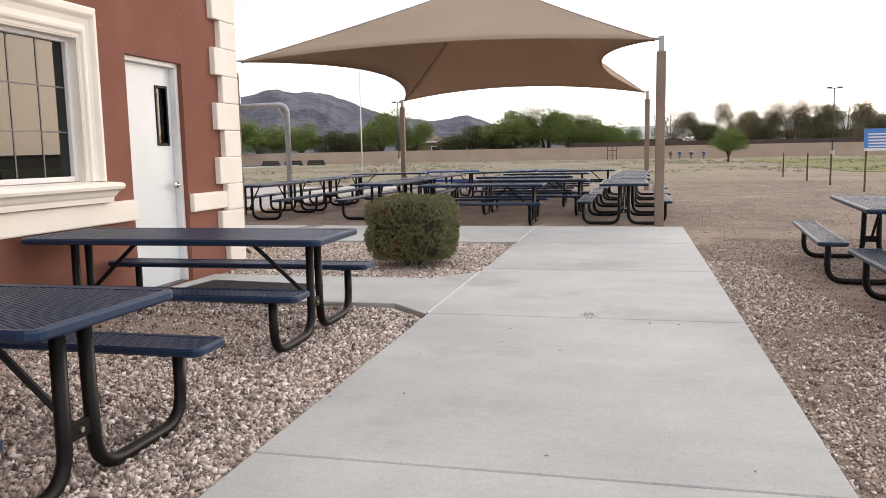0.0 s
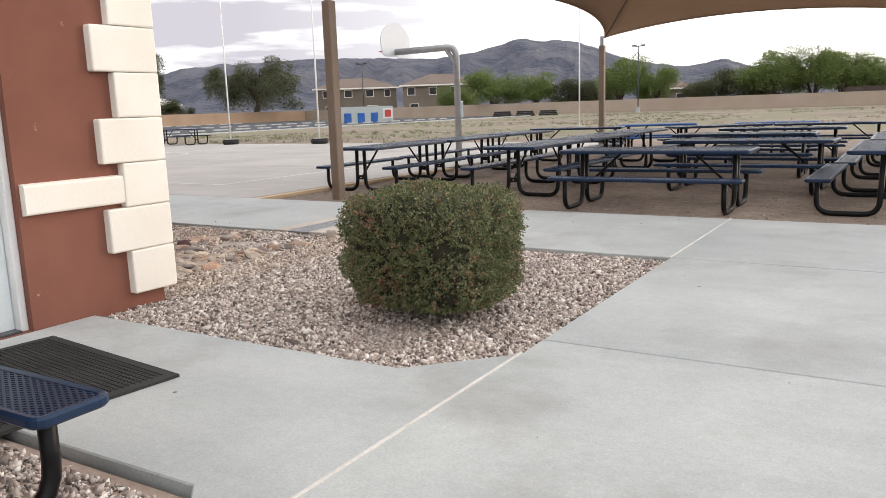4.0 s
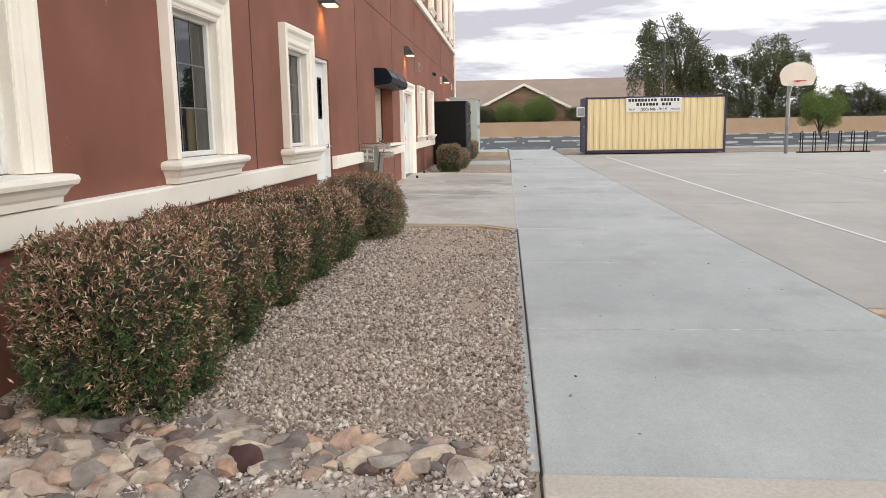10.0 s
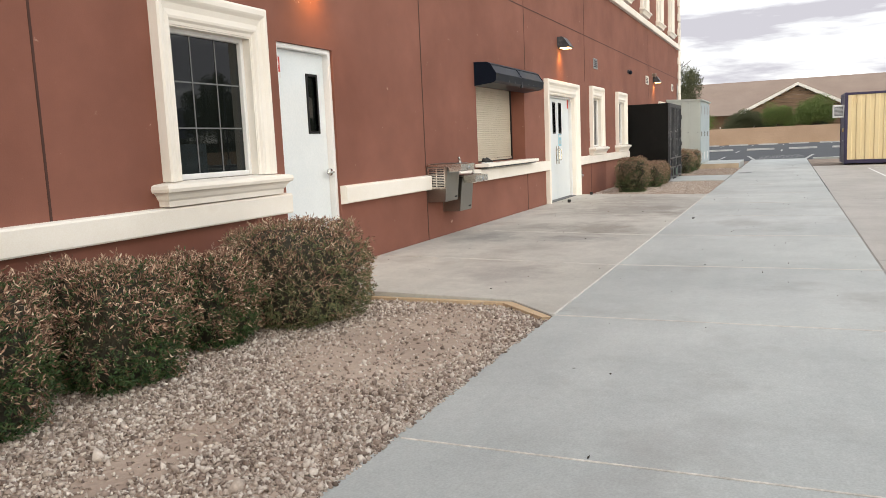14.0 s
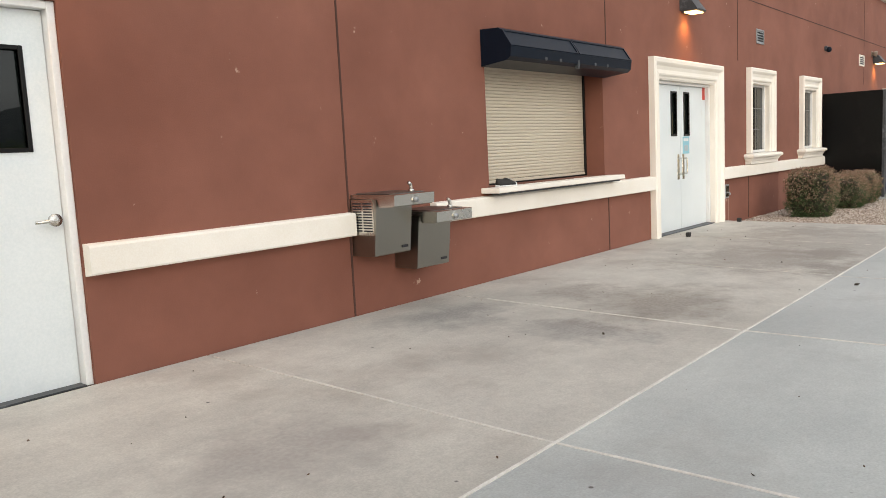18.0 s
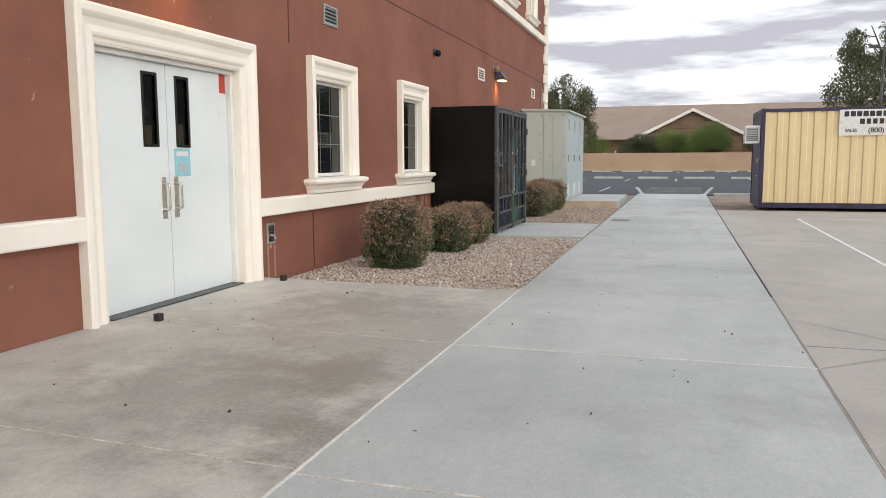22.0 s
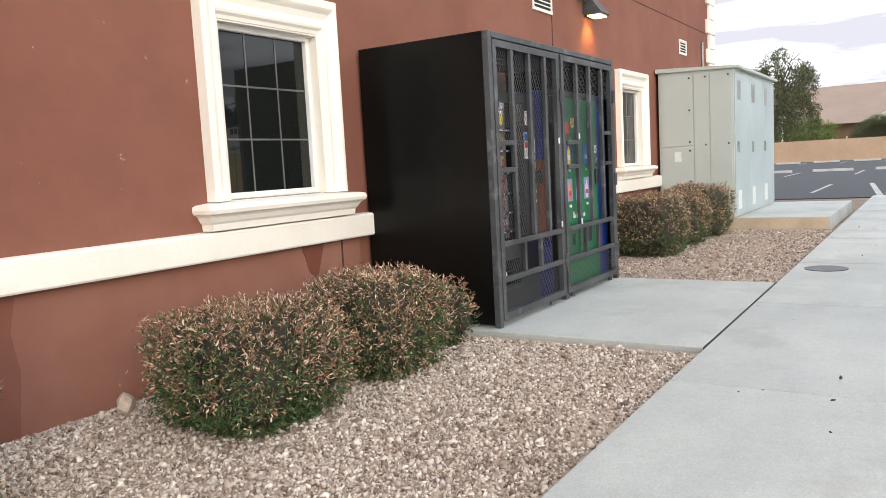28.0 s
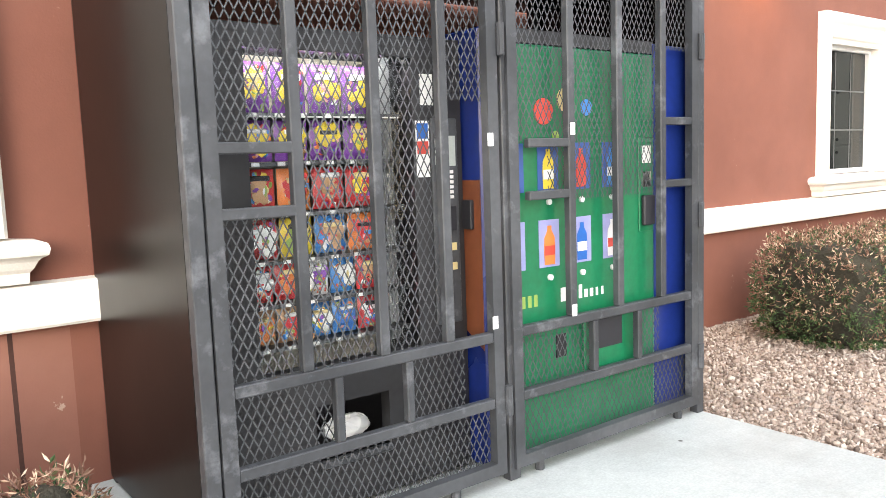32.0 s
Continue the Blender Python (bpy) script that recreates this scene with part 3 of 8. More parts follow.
def wall_with(bm, axis, face, thick, u0, u1, z0, z1, holes):
    """A wall pulled from its face inwards by thick, with rectangular holes (a, b, low, high) right through it."""
    us = sorted({u0, u1, *[h[0] for h in holes], *[h[1] for h in holes]})
    zs = sorted({z0, z1, *[h[2] for h in holes], *[h[3] for h in holes]})
    def solid(i, j):
        if i < 0 or j < 0 or i >= len(us) - 1 or j >= len(zs) - 1:
            return False
        u, z = (us[i] + us[i + 1]) / 2, (zs[j] + zs[j + 1]) / 2
        return not any(h[0] < u < h[1] and h[2] < z < h[3] for h in holes)
    verts = {}
    def vert(i, j, k):
        if (i, j, k) not in verts:
            w = face - (thick if k else 0)
            verts[i, j, k] = bm.verts.new((us[i], w, zs[j]) if axis == "x" else (w, us[i], zs[j]))
        return verts[i, j, k]
    for i in range(len(us) - 1):
        for j in range(len(zs) - 1):
            if not solid(i, j):
                continue
            for k in (0, 1):
                bm.faces.new([vert(i, j, k), vert(i + 1, j, k), vert(i + 1, j + 1, k), vert(i, j + 1, k)])
            for di, dj, e in ((-1, 0, ((0, 0), (0, 1))), (1, 0, ((1, 0), (1, 1))), (0, -1, ((0, 0), (1, 0))), (0, 1, ((0, 1), (1, 1)))):
                if not solid(i + di, j + dj):
                    (p, q), (r, s) = e
                    bm.faces.new([vert(i + p, j + q, 0), vert(i + r, j + s, 0), vert(i + r, j + s, 1), vert(i + p, j + q, 1)])
    bmesh.ops.recalc_face_normals(bm, faces=bm.faces)
    return bm


def polygon(bm, pts, z0, z1):
    return prism(bm, pts, "z", z0, z1)


# ---- plan, in metres: x east, y north; the long facade faces north, the short one east ----
YF, XE, WEST = 9.17, -3.60, -41.2        # faces of the two walls, and the far end of the long one
TOP = 10.6                                # parapet
S_EDGE, N_EDGE = 11.84, 14.15             # the long walk
W_EDGE, E_EDGE = -0.79, 1.56              # the short walk
DIRT = -0.06                              # bare ground beside the walks

# ---- ground and sheets ----
def sheet(name, x0, x1, y0, y1, z, material, label, step=0):
    bm = bmesh.new()
    v = [bm.verts.new(p) for p in ((x0, y0, z), (x1, y0, z), (x1, y1, z), (x0, y1, z))]
    bm.faces.new(v)
    return structure(name, bm, material, label)


sheet("ground", -3000, 3000, -3000, 3000, DIRT, M_GROUND, "dry tan desert dirt with fine grit and sparse grass", )


# ---- the school building ----
BELT = (0.69, 0.88)                       # low band along the walls
WIN_W, WIN_Z0, WIN_Z1 = 0.96, 1.035, 2.22   # clear window opening
N_WINDOWS = [-5.80, -8.74, -11.83, -25.44, -28.42, -35.98]
DOOR_1 = (-13.65, -12.71)
DOOR_2 = (-23.33, -21.36)
SERVE = (-19.90, -17.60, 0.96, 2.14)
E_WINDOW_Y = 6.21
E_DOOR = (7.32, 8.21)
UPPER = (4.72, 4.92)                      # upper band
UP_WINDOWS = [-38.5, -35.6, -32.4, -29.2, -25.8]
n_holes = [(c - WIN_W / 2, c + WIN_W / 2, WIN_Z0, WIN_Z1) for c in N_WINDOWS]
n_holes += [(*DOOR_1, 0.0, 2.24), (*DOOR_2, 0.0, 2.17), SERVE]
n_holes += [(c - 0.45, c + 0.45, 5.15, 6.85) for c in UP_WINDOWS]
structure("wall_north", wall_with(bmesh.new(), "x", YF, 0.30, WEST, XE, -0.3, TOP, n_holes), M_STUCCO, "reddish brown painted stucco wall with chips and stains", "wall")
structure("wall_east", wall_with(bmesh.new(), "y", XE, 0.30, -14.0, YF - 0.3, -0.3, TOP, [(E_WINDOW_Y - WIN_W / 2, E_WINDOW_Y + WIN_W / 2, WIN_Z0, WIN_Z1), (*E_DOOR, 0.0, 2.17)]), M_STUCCO, "reddish brown painted stucco wall beside the short walk", "wall")
structure("wall_west", boxed(WEST, WEST + 0.3, -14.0, YF - 0.3, -0.3, TOP), M_STUCCO, "reddish brown stucco end wall", "wall")
structure("wall_south", boxed(WEST, XE, -14.3, -14.0, -0.3, TOP), M_STUCCO, "plain reddish brown stucco back wall", "wall")
structure("roof", boxed(WEST + 0.3, XE - 0.3, -14.0, YF - 0.3, TOP - 0.6, TOP - 0.45), M_HOUSE, "flat roof behind the parapet", "roof")
# inner surfaces carry the darkness of an unlit room in their colour
structure("ceiling", boxed(WEST + 0.3, XE - 0.3, YF - 5.0, YF - 0.3, 3.2, 3.3), M_DARKROOM, "ceiling inside, coloured dark as if unlit", "ceiling")
structure("floor", boxed(WEST + 0.3, XE - 0.3, -14.0, YF - 0.3, -0.1, -0.02), M_DARKROOM, "floor inside, coloured dark as if unlit", "floor")
structure("wall_inside", boxed(WEST + 0.3, XE - 5.0, YF - 5.2, YF - 5.0, -0.02, 3.2), M_DARKROOM, "inner wall behind the windows, coloured dark as if unlit", "wall")


def band(name, axis, lo, hi, z0, z1, proud, label):
    prof = [(0, z0), (proud * 0.9, z0 + 0.008), (proud, z0 + 0.02), (proud, z1 - 0.02), (proud * 0.9, z1 - 0.006), (0, z1)]
    if axis == "x":
        bm = prism(bmesh.new(), [(YF + u, v) for u, v in prof], "x", lo, hi)
    else:
        bm = prism(bmesh.new(), [(XE + u, v) for u, v in prof], "y", lo, hi)
    return structure(name, bm, M_CREAM, label, "trim")


FTN = (-16.70, -15.76)                    # where the fountains interrupt the band
BAND_L = "cream stucco band along the lower wall"
band("trim_1", "x", DOOR_1[1] + 0.02, XE - 0.02, *BELT, 0.08, BAND_L)
band("trim_2", "x", FTN[1] + 0.01, DOOR_1[0] - 0.005, *BELT, 0.08, BAND_L)
band("trim_3", "x", -21.13, FTN[0] - 0.02, *BELT, 0.08, BAND_L)
band("trim_4", "x", WEST + 0.5, -23.56, *BELT, 0.08, BAND_L)
band("trim_5", "y", -14.0, E_DOOR[0] - 0.02, *BELT, 0.05, BAND_L)
band("trim_6", "y", E_DOOR[1] + 0.02, YF - 0.272, *BELT, 0.05, BAND_L)
band("trim_7", "x", WEST + 0.5, XE, *UPPER, 0.09, "cream stucco band under the upper windows")


MOULD = [(0.0, -0.02), (0.0, 0.03), (0.10, 0.036), (0.17, 0.055), (0.24, 0.060), (0.42, 0.050), (0.60, 0.062), (0.70, 0.085), (0.76, 0.094), (0.92, 0.094), (1.0, 0.080), (1.0, -0.02)]


def strip(rows):
    """A closed moulding from rows of points, one row for each point of its profile, with closed ends."""
    bm = bmesh.new()
    vs = [[bm.verts.new(p) for p in row] for row in rows]
    for a, b in zip(vs, vs[1:] + vs[:1]):
        for k in range(len(a) - 1):
            bm.faces.new((a[k], a[k + 1], b[k + 1], b[k]))
    bm.faces.new([r[0] for r in vs])
    bm.faces.new([r[-1] for r in reversed(vs)])
    bmesh.ops.recalc_face_normals(bm, faces=bm.faces)
    return bm


def surround(th, h, z0, z1, jw, head, deep=0.05):
    """Side and head mouldings of one profile, mitred at the corners."""
    for s in (-1, 1):
        part("side_moulding", strip([[(s * (h + u * jw - 0.002), d, z0), (s * (h + u * jw - 0.002), d, z1 + u * head)] for u, d in MOULD]), M_CREAM, th)
        part("jamb", boxed(*sorted((s * (h - 0.012), s * (h - 0.0015))), -deep, 0.024, z0, z1 - 0.012), M_CREAM, th)
    part("head_moulding", strip([[(-h - u * jw + 0.002, d + 0.001, z1 + u * head), (h + u * jw - 0.002, d + 0.001, z1 + u * head)] for u, d in MOULD]), M_CREAM, th)
    part("head_jamb", boxed(-h + 0.0015, h - 0.0015, -deep, 0.024, z1 - 0.012, z1 - 0.0015), M_CREAM, th)


def returned(prof, hw):
    """A ledge whose profile turns the corner and runs back to the wall at both ends."""
    return strip([[(-hw - d, -0.02, z), (-hw - d, d, z), (hw + d, d, z), (hw + d, -0.02, z)] for d, z in prof])


def window(name, at, turn, label, w=WIN_W, z0=WIN_Z0, z1=WIN_Z1, sill=True, cols=3, rows=3):
    """A fixed window in a moulded cream surround; local y points out of the wall."""
    th = tagged(thing(name, label, "window", at, turn), kind="structure")
    h = w / 2
    surround(th, h, z0 + 0.03, z1, 0.17, 0.245)
    if sill:
        prof = [(-0.02, z0 + 0.030), (0.135, z0 + 0.016), (0.160, z0 + 0.006), (0.167, z0 - 0.016), (0.160, z0 - 0.040), (0.138, z0 - 0.052), (0.126, z0 - 0.064), (0.112, z0 - 0.092), (0.098, z0 - 0.108), (0.094, z0 - 0.150), (-0.02, z0 - 0.150)]
        part("sill", returned(prof, h + 0.13), M_CREAM, th)
    f = 0.045
    bm = bmesh.new()
    box(bm, -h, -h + f, -0.13, -0.05, z0 + 0.03, z1, 0.006)
    box(bm, h - f, h, -0.13, -0.05, z0 + 0.03, z1, 0.006)
    box(bm, -h + f, h - f, -0.13, -0.05, z1 - f, z1, 0.006)
    box(bm, -h + f, h - f, -0.13, -0.05, z0 + 0.03, z0 + 0.03 + f, 0.006)
    part("window_frame", bm, M_WFRAME, th)
    gx0, gx1, gz0, gz1 = -h + f, h - f, z0 + 0.03 + f, z1 - f
    pane = part("pane", boxed(gx0, gx1, -0.094, -0.09, gz0, gz1), M_GLASS, th, "dark reflecting glass")
    pane.visible_shadow = False
    for i in range(1, cols):
        x = gx0 + (gx1 - gx0) * i / cols
        part("muntin", boxed(x - 0.006, x + 0.006, -0.0885, -0.0855, gz0, gz1), M_MUNTIN, th)
    for j in range(1, rows):
        z = gz0 + (gz1 - gz0) * j / rows
        part("muntin", boxed(gx0, gx1, -0.0890, -0.0862, z - 0.006, z + 0.006), M_MUNTIN, th)
    # added dark sheet close behind the glass, painted as the unlit room
    part("dark_backing", boxed(gx0 - 0.02, gx1 + 0.02, -0.26, -0.25, gz0, gz1), M_DARKROOM, th, "dark sheet standing in for the unlit room")
    return th


WIN_L = "white framed window with cream moulded surround and sill"
for i, c in enumerate(N_WINDOWS):
    window("window_%d" % (i + 1), (c, YF, 0), 0, WIN_L)
window("window_7", (XE, E_WINDOW_Y, 0), -90, WIN_L)
for i, c in enumerate(UP_WINDOWS):
    window("window_%d" % (i + 8), (c, YF, 0), 0, "tall upper window with cream moulded surround", 0.9, 5.15, 6.85)


def lever(th, x, z, side):
    bm = bmesh.new()
    tube(bm, [(x, -0.01, z), (x, 0.012, z)], 0.036, 14)
    tube(bm, rounded([(x, 0.01, z), (x, 0.055, z), (x + side * 0.13, 0.055, z - 0.004)], 0.02), 0.010, 8)
    part("door_handle", bm, M_STEEL, th, "satin steel lever handle", True)


def steel_door(name, at, turn, w, h, label, window_side, sign=True, inset=0.27):
    """A flush steel door in a thin frame with a narrow vision panel; local y points out of the wall."""
    th = tagged(thing(name, label, "door", at, turn), kind="structure")
    f = 0.045
    bm = bmesh.new()
    box(bm, -w / 2, -w / 2 + f, -0.15, 0.012, 0, h, 0.004)
    box(bm, w / 2 - f, w / 2, -0.15, 0.012, 0, h, 0.004)
    box(bm, -w / 2 + f, w / 2 - f, -0.15, 0.012, h - f, h, 0.004)
    part("door_frame", bm, M_WFRAME, th)
    a, b = -w / 2 + f + 0.004, w / 2 - f - 0.004
    vx = window_side * (w / 2 - inset)
    vw, v0, v1 = 0.075, 1.39, 1.92
    bm = wall_with(bmesh.new(), "x", -0.055, 0.045, a, b, 0.012, h - f - 0.004, [(vx - vw, vx + vw, v0, v1)])
    part("door_leaf", bm, M_WDOOR, th)
    bm = bmesh.new()
    for x0, x1, z0, z1 in ((vx - vw - 0.025, vx - vw, v0 - 0.025, v1 + 0.025), (vx + vw, vx + vw + 0.025, v0 - 0.025, v1 + 0.025), (vx - vw, vx + vw, v1, v1 + 0.025), (vx - vw, vx + vw, v0 - 0.025, v0)):
        box(bm, x0, x1, -0.11, -0.044, z0, z1, 0.004)
    part("vision_frame", bm, M_BLACK, th)
    pane = part("pane", boxed(vx - vw, vx + vw, -0.080, -0.076, v0, v1), M_GLASS, th)
    pane.visible_shadow = False
    lever(th, window_side * (w / 2 - 0.115), 0.98, -window_side)
    bm = bmesh.new()
    box(bm, a, b, -0.10, 0.03, 0.0, 0.012, 0.003)
    part("threshold", bm, M_BAR, th)
    for z in (0.25, 1.08, 1.9):
        part("hinge", tube(bmesh.new(), [(-window_side * (w / 2 - f), -0.045, z - 0.055), (-window_side * (w / 2 - f), -0.045, z + 0.055)], 0.009, 8), M_STEEL, th)
    if sign:
        s = -window_side * (w / 2 - f - 0.065)
        sg = part("notice", boxed(s - 0.055, s + 0.055, -0.0555, -0.053, 1.88, 2.08), M_WHITE, th, "small red and white notice")
        part("notice_print", boxed(s - 0.05, s + 0.05, -0.0530, -0.0522, 1.93, 2.07), M_RED, sg)
        part("notice_ring", tube(bmesh.new(), [(s, -0.0524, 2.01), (s, -0.0512, 2.01)], 0.03, 16), M_WHITE, sg)
    # added dark sheet in place of the unlit room behind the vision panel
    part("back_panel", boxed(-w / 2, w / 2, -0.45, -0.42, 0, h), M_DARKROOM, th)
    return th


steel_door("door_1", ((DOOR_1[0] + DOOR_1[1]) / 2, YF - 0.035, 0.05), 0, DOOR_1[1] - DOOR_1[0], 2.19, "white painted steel door with narrow dark window", -1)
steel_door("door_2", (XE - 0.06, (E_DOOR[0] + E_DOOR[1]) / 2, 0), -90, E_DOOR[1] - E_DOOR[0], 2.17, "white painted steel door with narrow dark window", -1, True, 0.205)


def double_door():
    c = (DOOR_2[0] + DOOR_2[1]) / 2
    w, h = DOOR_2[1] - DOOR_2[0], 2.12
    th = tagged(thing("door_3", "pale blue-white steel double door in cream surround", "door", (c, YF, 0.055)), kind="structure")
    surround(th, w / 2, 0.0, h - 0.03, 0.235, 0.265, 0.11)
    bm = bmesh.new()
    f = 0.05
    box(bm, -w / 2 + 0.013, -w / 2 + f, -0.2, -0.045, 0, h - 0.044, 0.004)
    box(bm, w / 2 - f, w / 2 - 0.013, -0.2, -0.045, 0, h - 0.044, 0.004)
    box(bm, -w / 2 + f, w / 2 - f, -0.2, -0.045, h - f - 0.03, h - 0.044, 0.004)
    part("door_frame", bm, M_WFRAME, th)
    for s in (-1, 1):
        a, b = sorted((s * 0.004, s * (w / 2 - f - 0.004)))
        vx = s * 0.22
        leaf = part("door_leaf", wall_with(bmesh.new(), "x", -0.10, 0.045, a, b, 0.014, h - f - 0.034, [(vx - 0.075, vx + 0.075, 1.36, 1.93)]), M_WDOOR, th)
        bm = bmesh.new()
        for x0, x1, z0, z1 in ((vx - 0.1, vx - 0.075, 1.335, 1.955), (vx + 0.075, vx + 0.1, 1.335, 1.955), (vx - 0.075, vx + 0.075, 1.93, 1.955), (vx - 0.075, vx + 0.075, 1.335, 1.36)):
            box(bm, x0, x1, -0.15, -0.09, z0, z1, 0.004)
        part("vision_frame", bm, M_BLACK, leaf)
        pane = part("pane", boxed(vx - 0.075, vx + 0.075, -0.124, -0.12, 1.36, 1.93), M_GLASS, leaf)
        pane.visible_shadow = False
        bm = bmesh.new()
        hx = s * 0.085
        box(bm, hx - 0.035, hx + 0.035, -0.101, -0.094, 0.72, 1.08, 0.003)
        tube(bm, rounded([(hx, -0.095, 0.80), (hx, -0.04, 0.80), (hx, -0.04, 1.02), (hx, -0.095, 1.02)], 0.02), 0.011, 8)
        part("door_handle", bm, M_STEEL, leaf, "satin steel pull handle on a plate")
        for z in (0.25, 1.08, 1.9):
            part("hinge", tube(bmesh.new(), [(s * (w / 2 - f), -0.048, z - 0.075), (s * (w / 2 - f), -0.048, z + 0.075)], 0.017, 8), M_WFRAME, leaf)
    part("threshold", boxed(-w / 2 + f, w / 2 - f, -0.18, 0.03, 0.0, 0.012, 0.003), M_BAR, th)
    paper = part("notice", boxed(-0.31, -0.08, -0.0990, -0.0975, 1.08, 1.325), M_TEAL, th, "pale blue paper notice")
    part("notice_print", boxed(-0.28, -0.11, -0.0975, -0.0965, 1.26, 1.30), M_WHITE, paper)
    part("notice_print", boxed(-0.26, -0.13, -0.0975, -0.0965, 1.12, 1.20), M_UTILB, paper)
    part("notice_print", boxed(-w / 2 + 0.07, -w / 2 + 0.17, -0.099, -0.0975, 1.86, 2.06), M_RED, th, "small red notice")
    # added dark sheet, the unlit room behind both leaves
    part("back_panel", boxed(-w / 2, w / 2, -0.5, -0.47, 0, h), M_DARKROOM, th)


double_door()


# corner blocks where the two walls meet
qn = tagged(thing("trim_8", "stacked cream stucco corner blocks, long and short by turns", "trim"), kind="structure")
Q_H, Q_Z = 0.29, 0.085
for i in range(38):
    z0 = Q_Z + i * Q_H
    lng = i % 2 == 1
    le, ln = (0.41, 0.55) if lng else (0.27, 0.74)
    bm = bmesh.new()
    box(bm, XE - ln, XE + 0.06, YF - le, YF + 0.075, z0 + 0.0015 if i else 0.08, z0 + Q_H - 0.0015, 0.012, 2)
    part("corner_block", bm, M_CREAM, qn)
qw = tagged(thing("trim_9", "stacked cream stucco corner blocks at the far wall end", "trim"), kind="structure")
for i in range(38):
    z0 = Q_Z + i * Q_H
    ln = 0.36 if i % 2 else 0.52
    part("corner_block", boxed(WEST - 0.06, WEST + ln, YF - 0.5, YF + 0.06, z0 + 0.006, z0 + Q_H - 0.006, 0.018, 2), M_CREAM, qw)

# control joints: narrow dark reveals in the stucco
cj = tagged(thing("trim_10", "thin dark control joints cut in the stucco", "trim"), kind="structure")
for x, z0, z1 in ((-10.2, BELT[1], 4.5), (-15.75, 0.0, 4.5), (-19.98, 0.0, BELT[0]), (-20.0, 2.42, 4.5), (-24.88, 0.0, BELT[0]), (-24.4, 2.55, 4.5), (-29.05, 0.0, BELT[0]), (-33.2, 2.5, 4.5)):
    part("joint", boxed(x - 0.009, x + 0.009, YF - 0.002, YF + 0.0035, z0, z1), M_REVEAL, cj)
part("joint", boxed(WEST + 0.5, XE, YF - 0.002, YF + 0.0035, 3.55, 3.566), M_REVEAL, cj)

# ---- walks, court and beds ----
def slab(parent, pts, z0, z1, material, gap=0.005, rise=None):
    """One cast slab with a small edge gap; rise(x, y) lifts its top."""
    cx, cy = sum(p[0] for p in pts) / len(pts), sum(p[1] for p in pts) / len(pts)
    pts = [(x + (gap if x < cx else -gap), y + (gap if y < cy else -gap)) for x, y in pts]
    bm = polygon(bmesh.new(), pts, z0, z1)
    top = [e for e in bm.edges if all(abs(v.co.z - z1) < 1e-6 for v in e.verts)]
    bmesh.ops.bevel(bm, geom=top, offset=0.006, segments=1, affect="EDGES")
    if rise:
        for v in bm.verts:
            if v.co.z > z0 + 0.02:
                v.co.z += rise(v.co.x, v.co.y)
    return part("slab", bm, material, parent)


def paved(name, label):
    return tagged(thing(name, label, "pavement"), kind="structure")


M_SANDJ = surface("sanded_joint", (0.36, 0.34, 0.30), (0.74, 0.70, 0.64), 9.0, 80.0, 0.9)
walk_ns = paved("pavement_1", "pale grey concrete walk cast in square slabs")
ys = [-12.6, -10.2, -7.8, -5.4, -3.0, -0.6, 1.75, 4.05, 6.95, 9.35, S_EDGE, N_EDGE]
for a, b in zip(ys, ys[1:]):
    slab(walk_ns, [(W_EDGE, a), (E_EDGE, a), (E_EDGE, b), (W_EDGE, b)], -0.22, 0.0, M_CONC)
walk_ew = paved("pavement_2", "pale grey concrete walk along the long wall")
xs = [W_EDGE, -2.45, -4.42]
for a, b in zip(xs, xs[1:]):
    slab(walk_ew, [(b, S_EDGE), (a, S_EDGE), (a, N_EDGE), (b, N_EDGE)], -0.22, 0.0, M_CONC)
xs = [-5.12, -7.2, -9.62, -12.08, -14.4, -16.83, -19.3, -21.62, -24.0, -26.1, -28.5, -30.9, -33.3, -35.7, -38.1, -40.5, -42.9, -45.2]
for a, b in zip(xs, xs[1:]):
    slab(walk_ew, [(b, S_EDGE), (a, S_EDGE), (a, N_EDGE), (b, N_EDGE)], -0.22, 0.0, M_CONC)
# channel drain across the walk
drain = tagged(thing("drain_1", "grey steel tread plates over a drain across the walk", "drain"), kind="structure")
part("curb", boxed(-4.60, -4.43, S_EDGE, N_EDGE, -0.22, 0.004, 0.006), M_STRIP, drain)
part("curb", boxed(-5.11, -4.93, S_EDGE, N_EDGE, -0.22, 0.004, 0.006), M_STRIP, drain)
M_TREAD = surface("tread_plate", (0.25, 0.265, 0.275), (0.33, 0.345, 0.355), 2.0, 60.0, 0.5, metal=0.3, bump=0.3, wear=(0.4, (0.12, 0.1, 0.09), 0.55, 0.7, 3.0))
for i in range(3):
    y0 = S_EDGE + 0.01 + i * 0.765
    bm = boxed(-4.925, -4.605, y0, y0 + 0.755, -0.02, -0.004)
    for k in range(int(0.74 / 0.045)):
        for j in range(6):
            x, y = -4.895 + j * 0.052, y0 + 0.03 + k * 0.045
            box(bm, x - 0.014, x + 0.014, y - 0.004, y + 0.004, -0.006, -0.0015)
    part("tread_plate", bm, M_TREAD, drain)

pad = paved("pavement_3", "concrete pad in front of the side door")
slab(pad, [(XE, 7.27), (-1.16, 7.30), (W_EDGE, 6.92), (W_EDGE, 9.08), (-1.22, 8.63), (-2.38, 8.62), (XE, 8.62)], -0.22, 0.0, M_CONC, 0.004)


def patio_rise(x, y):
    return 0.055 * max(0.0, min(1.0, (S_EDGE - y) / (S_EDGE - YF)))


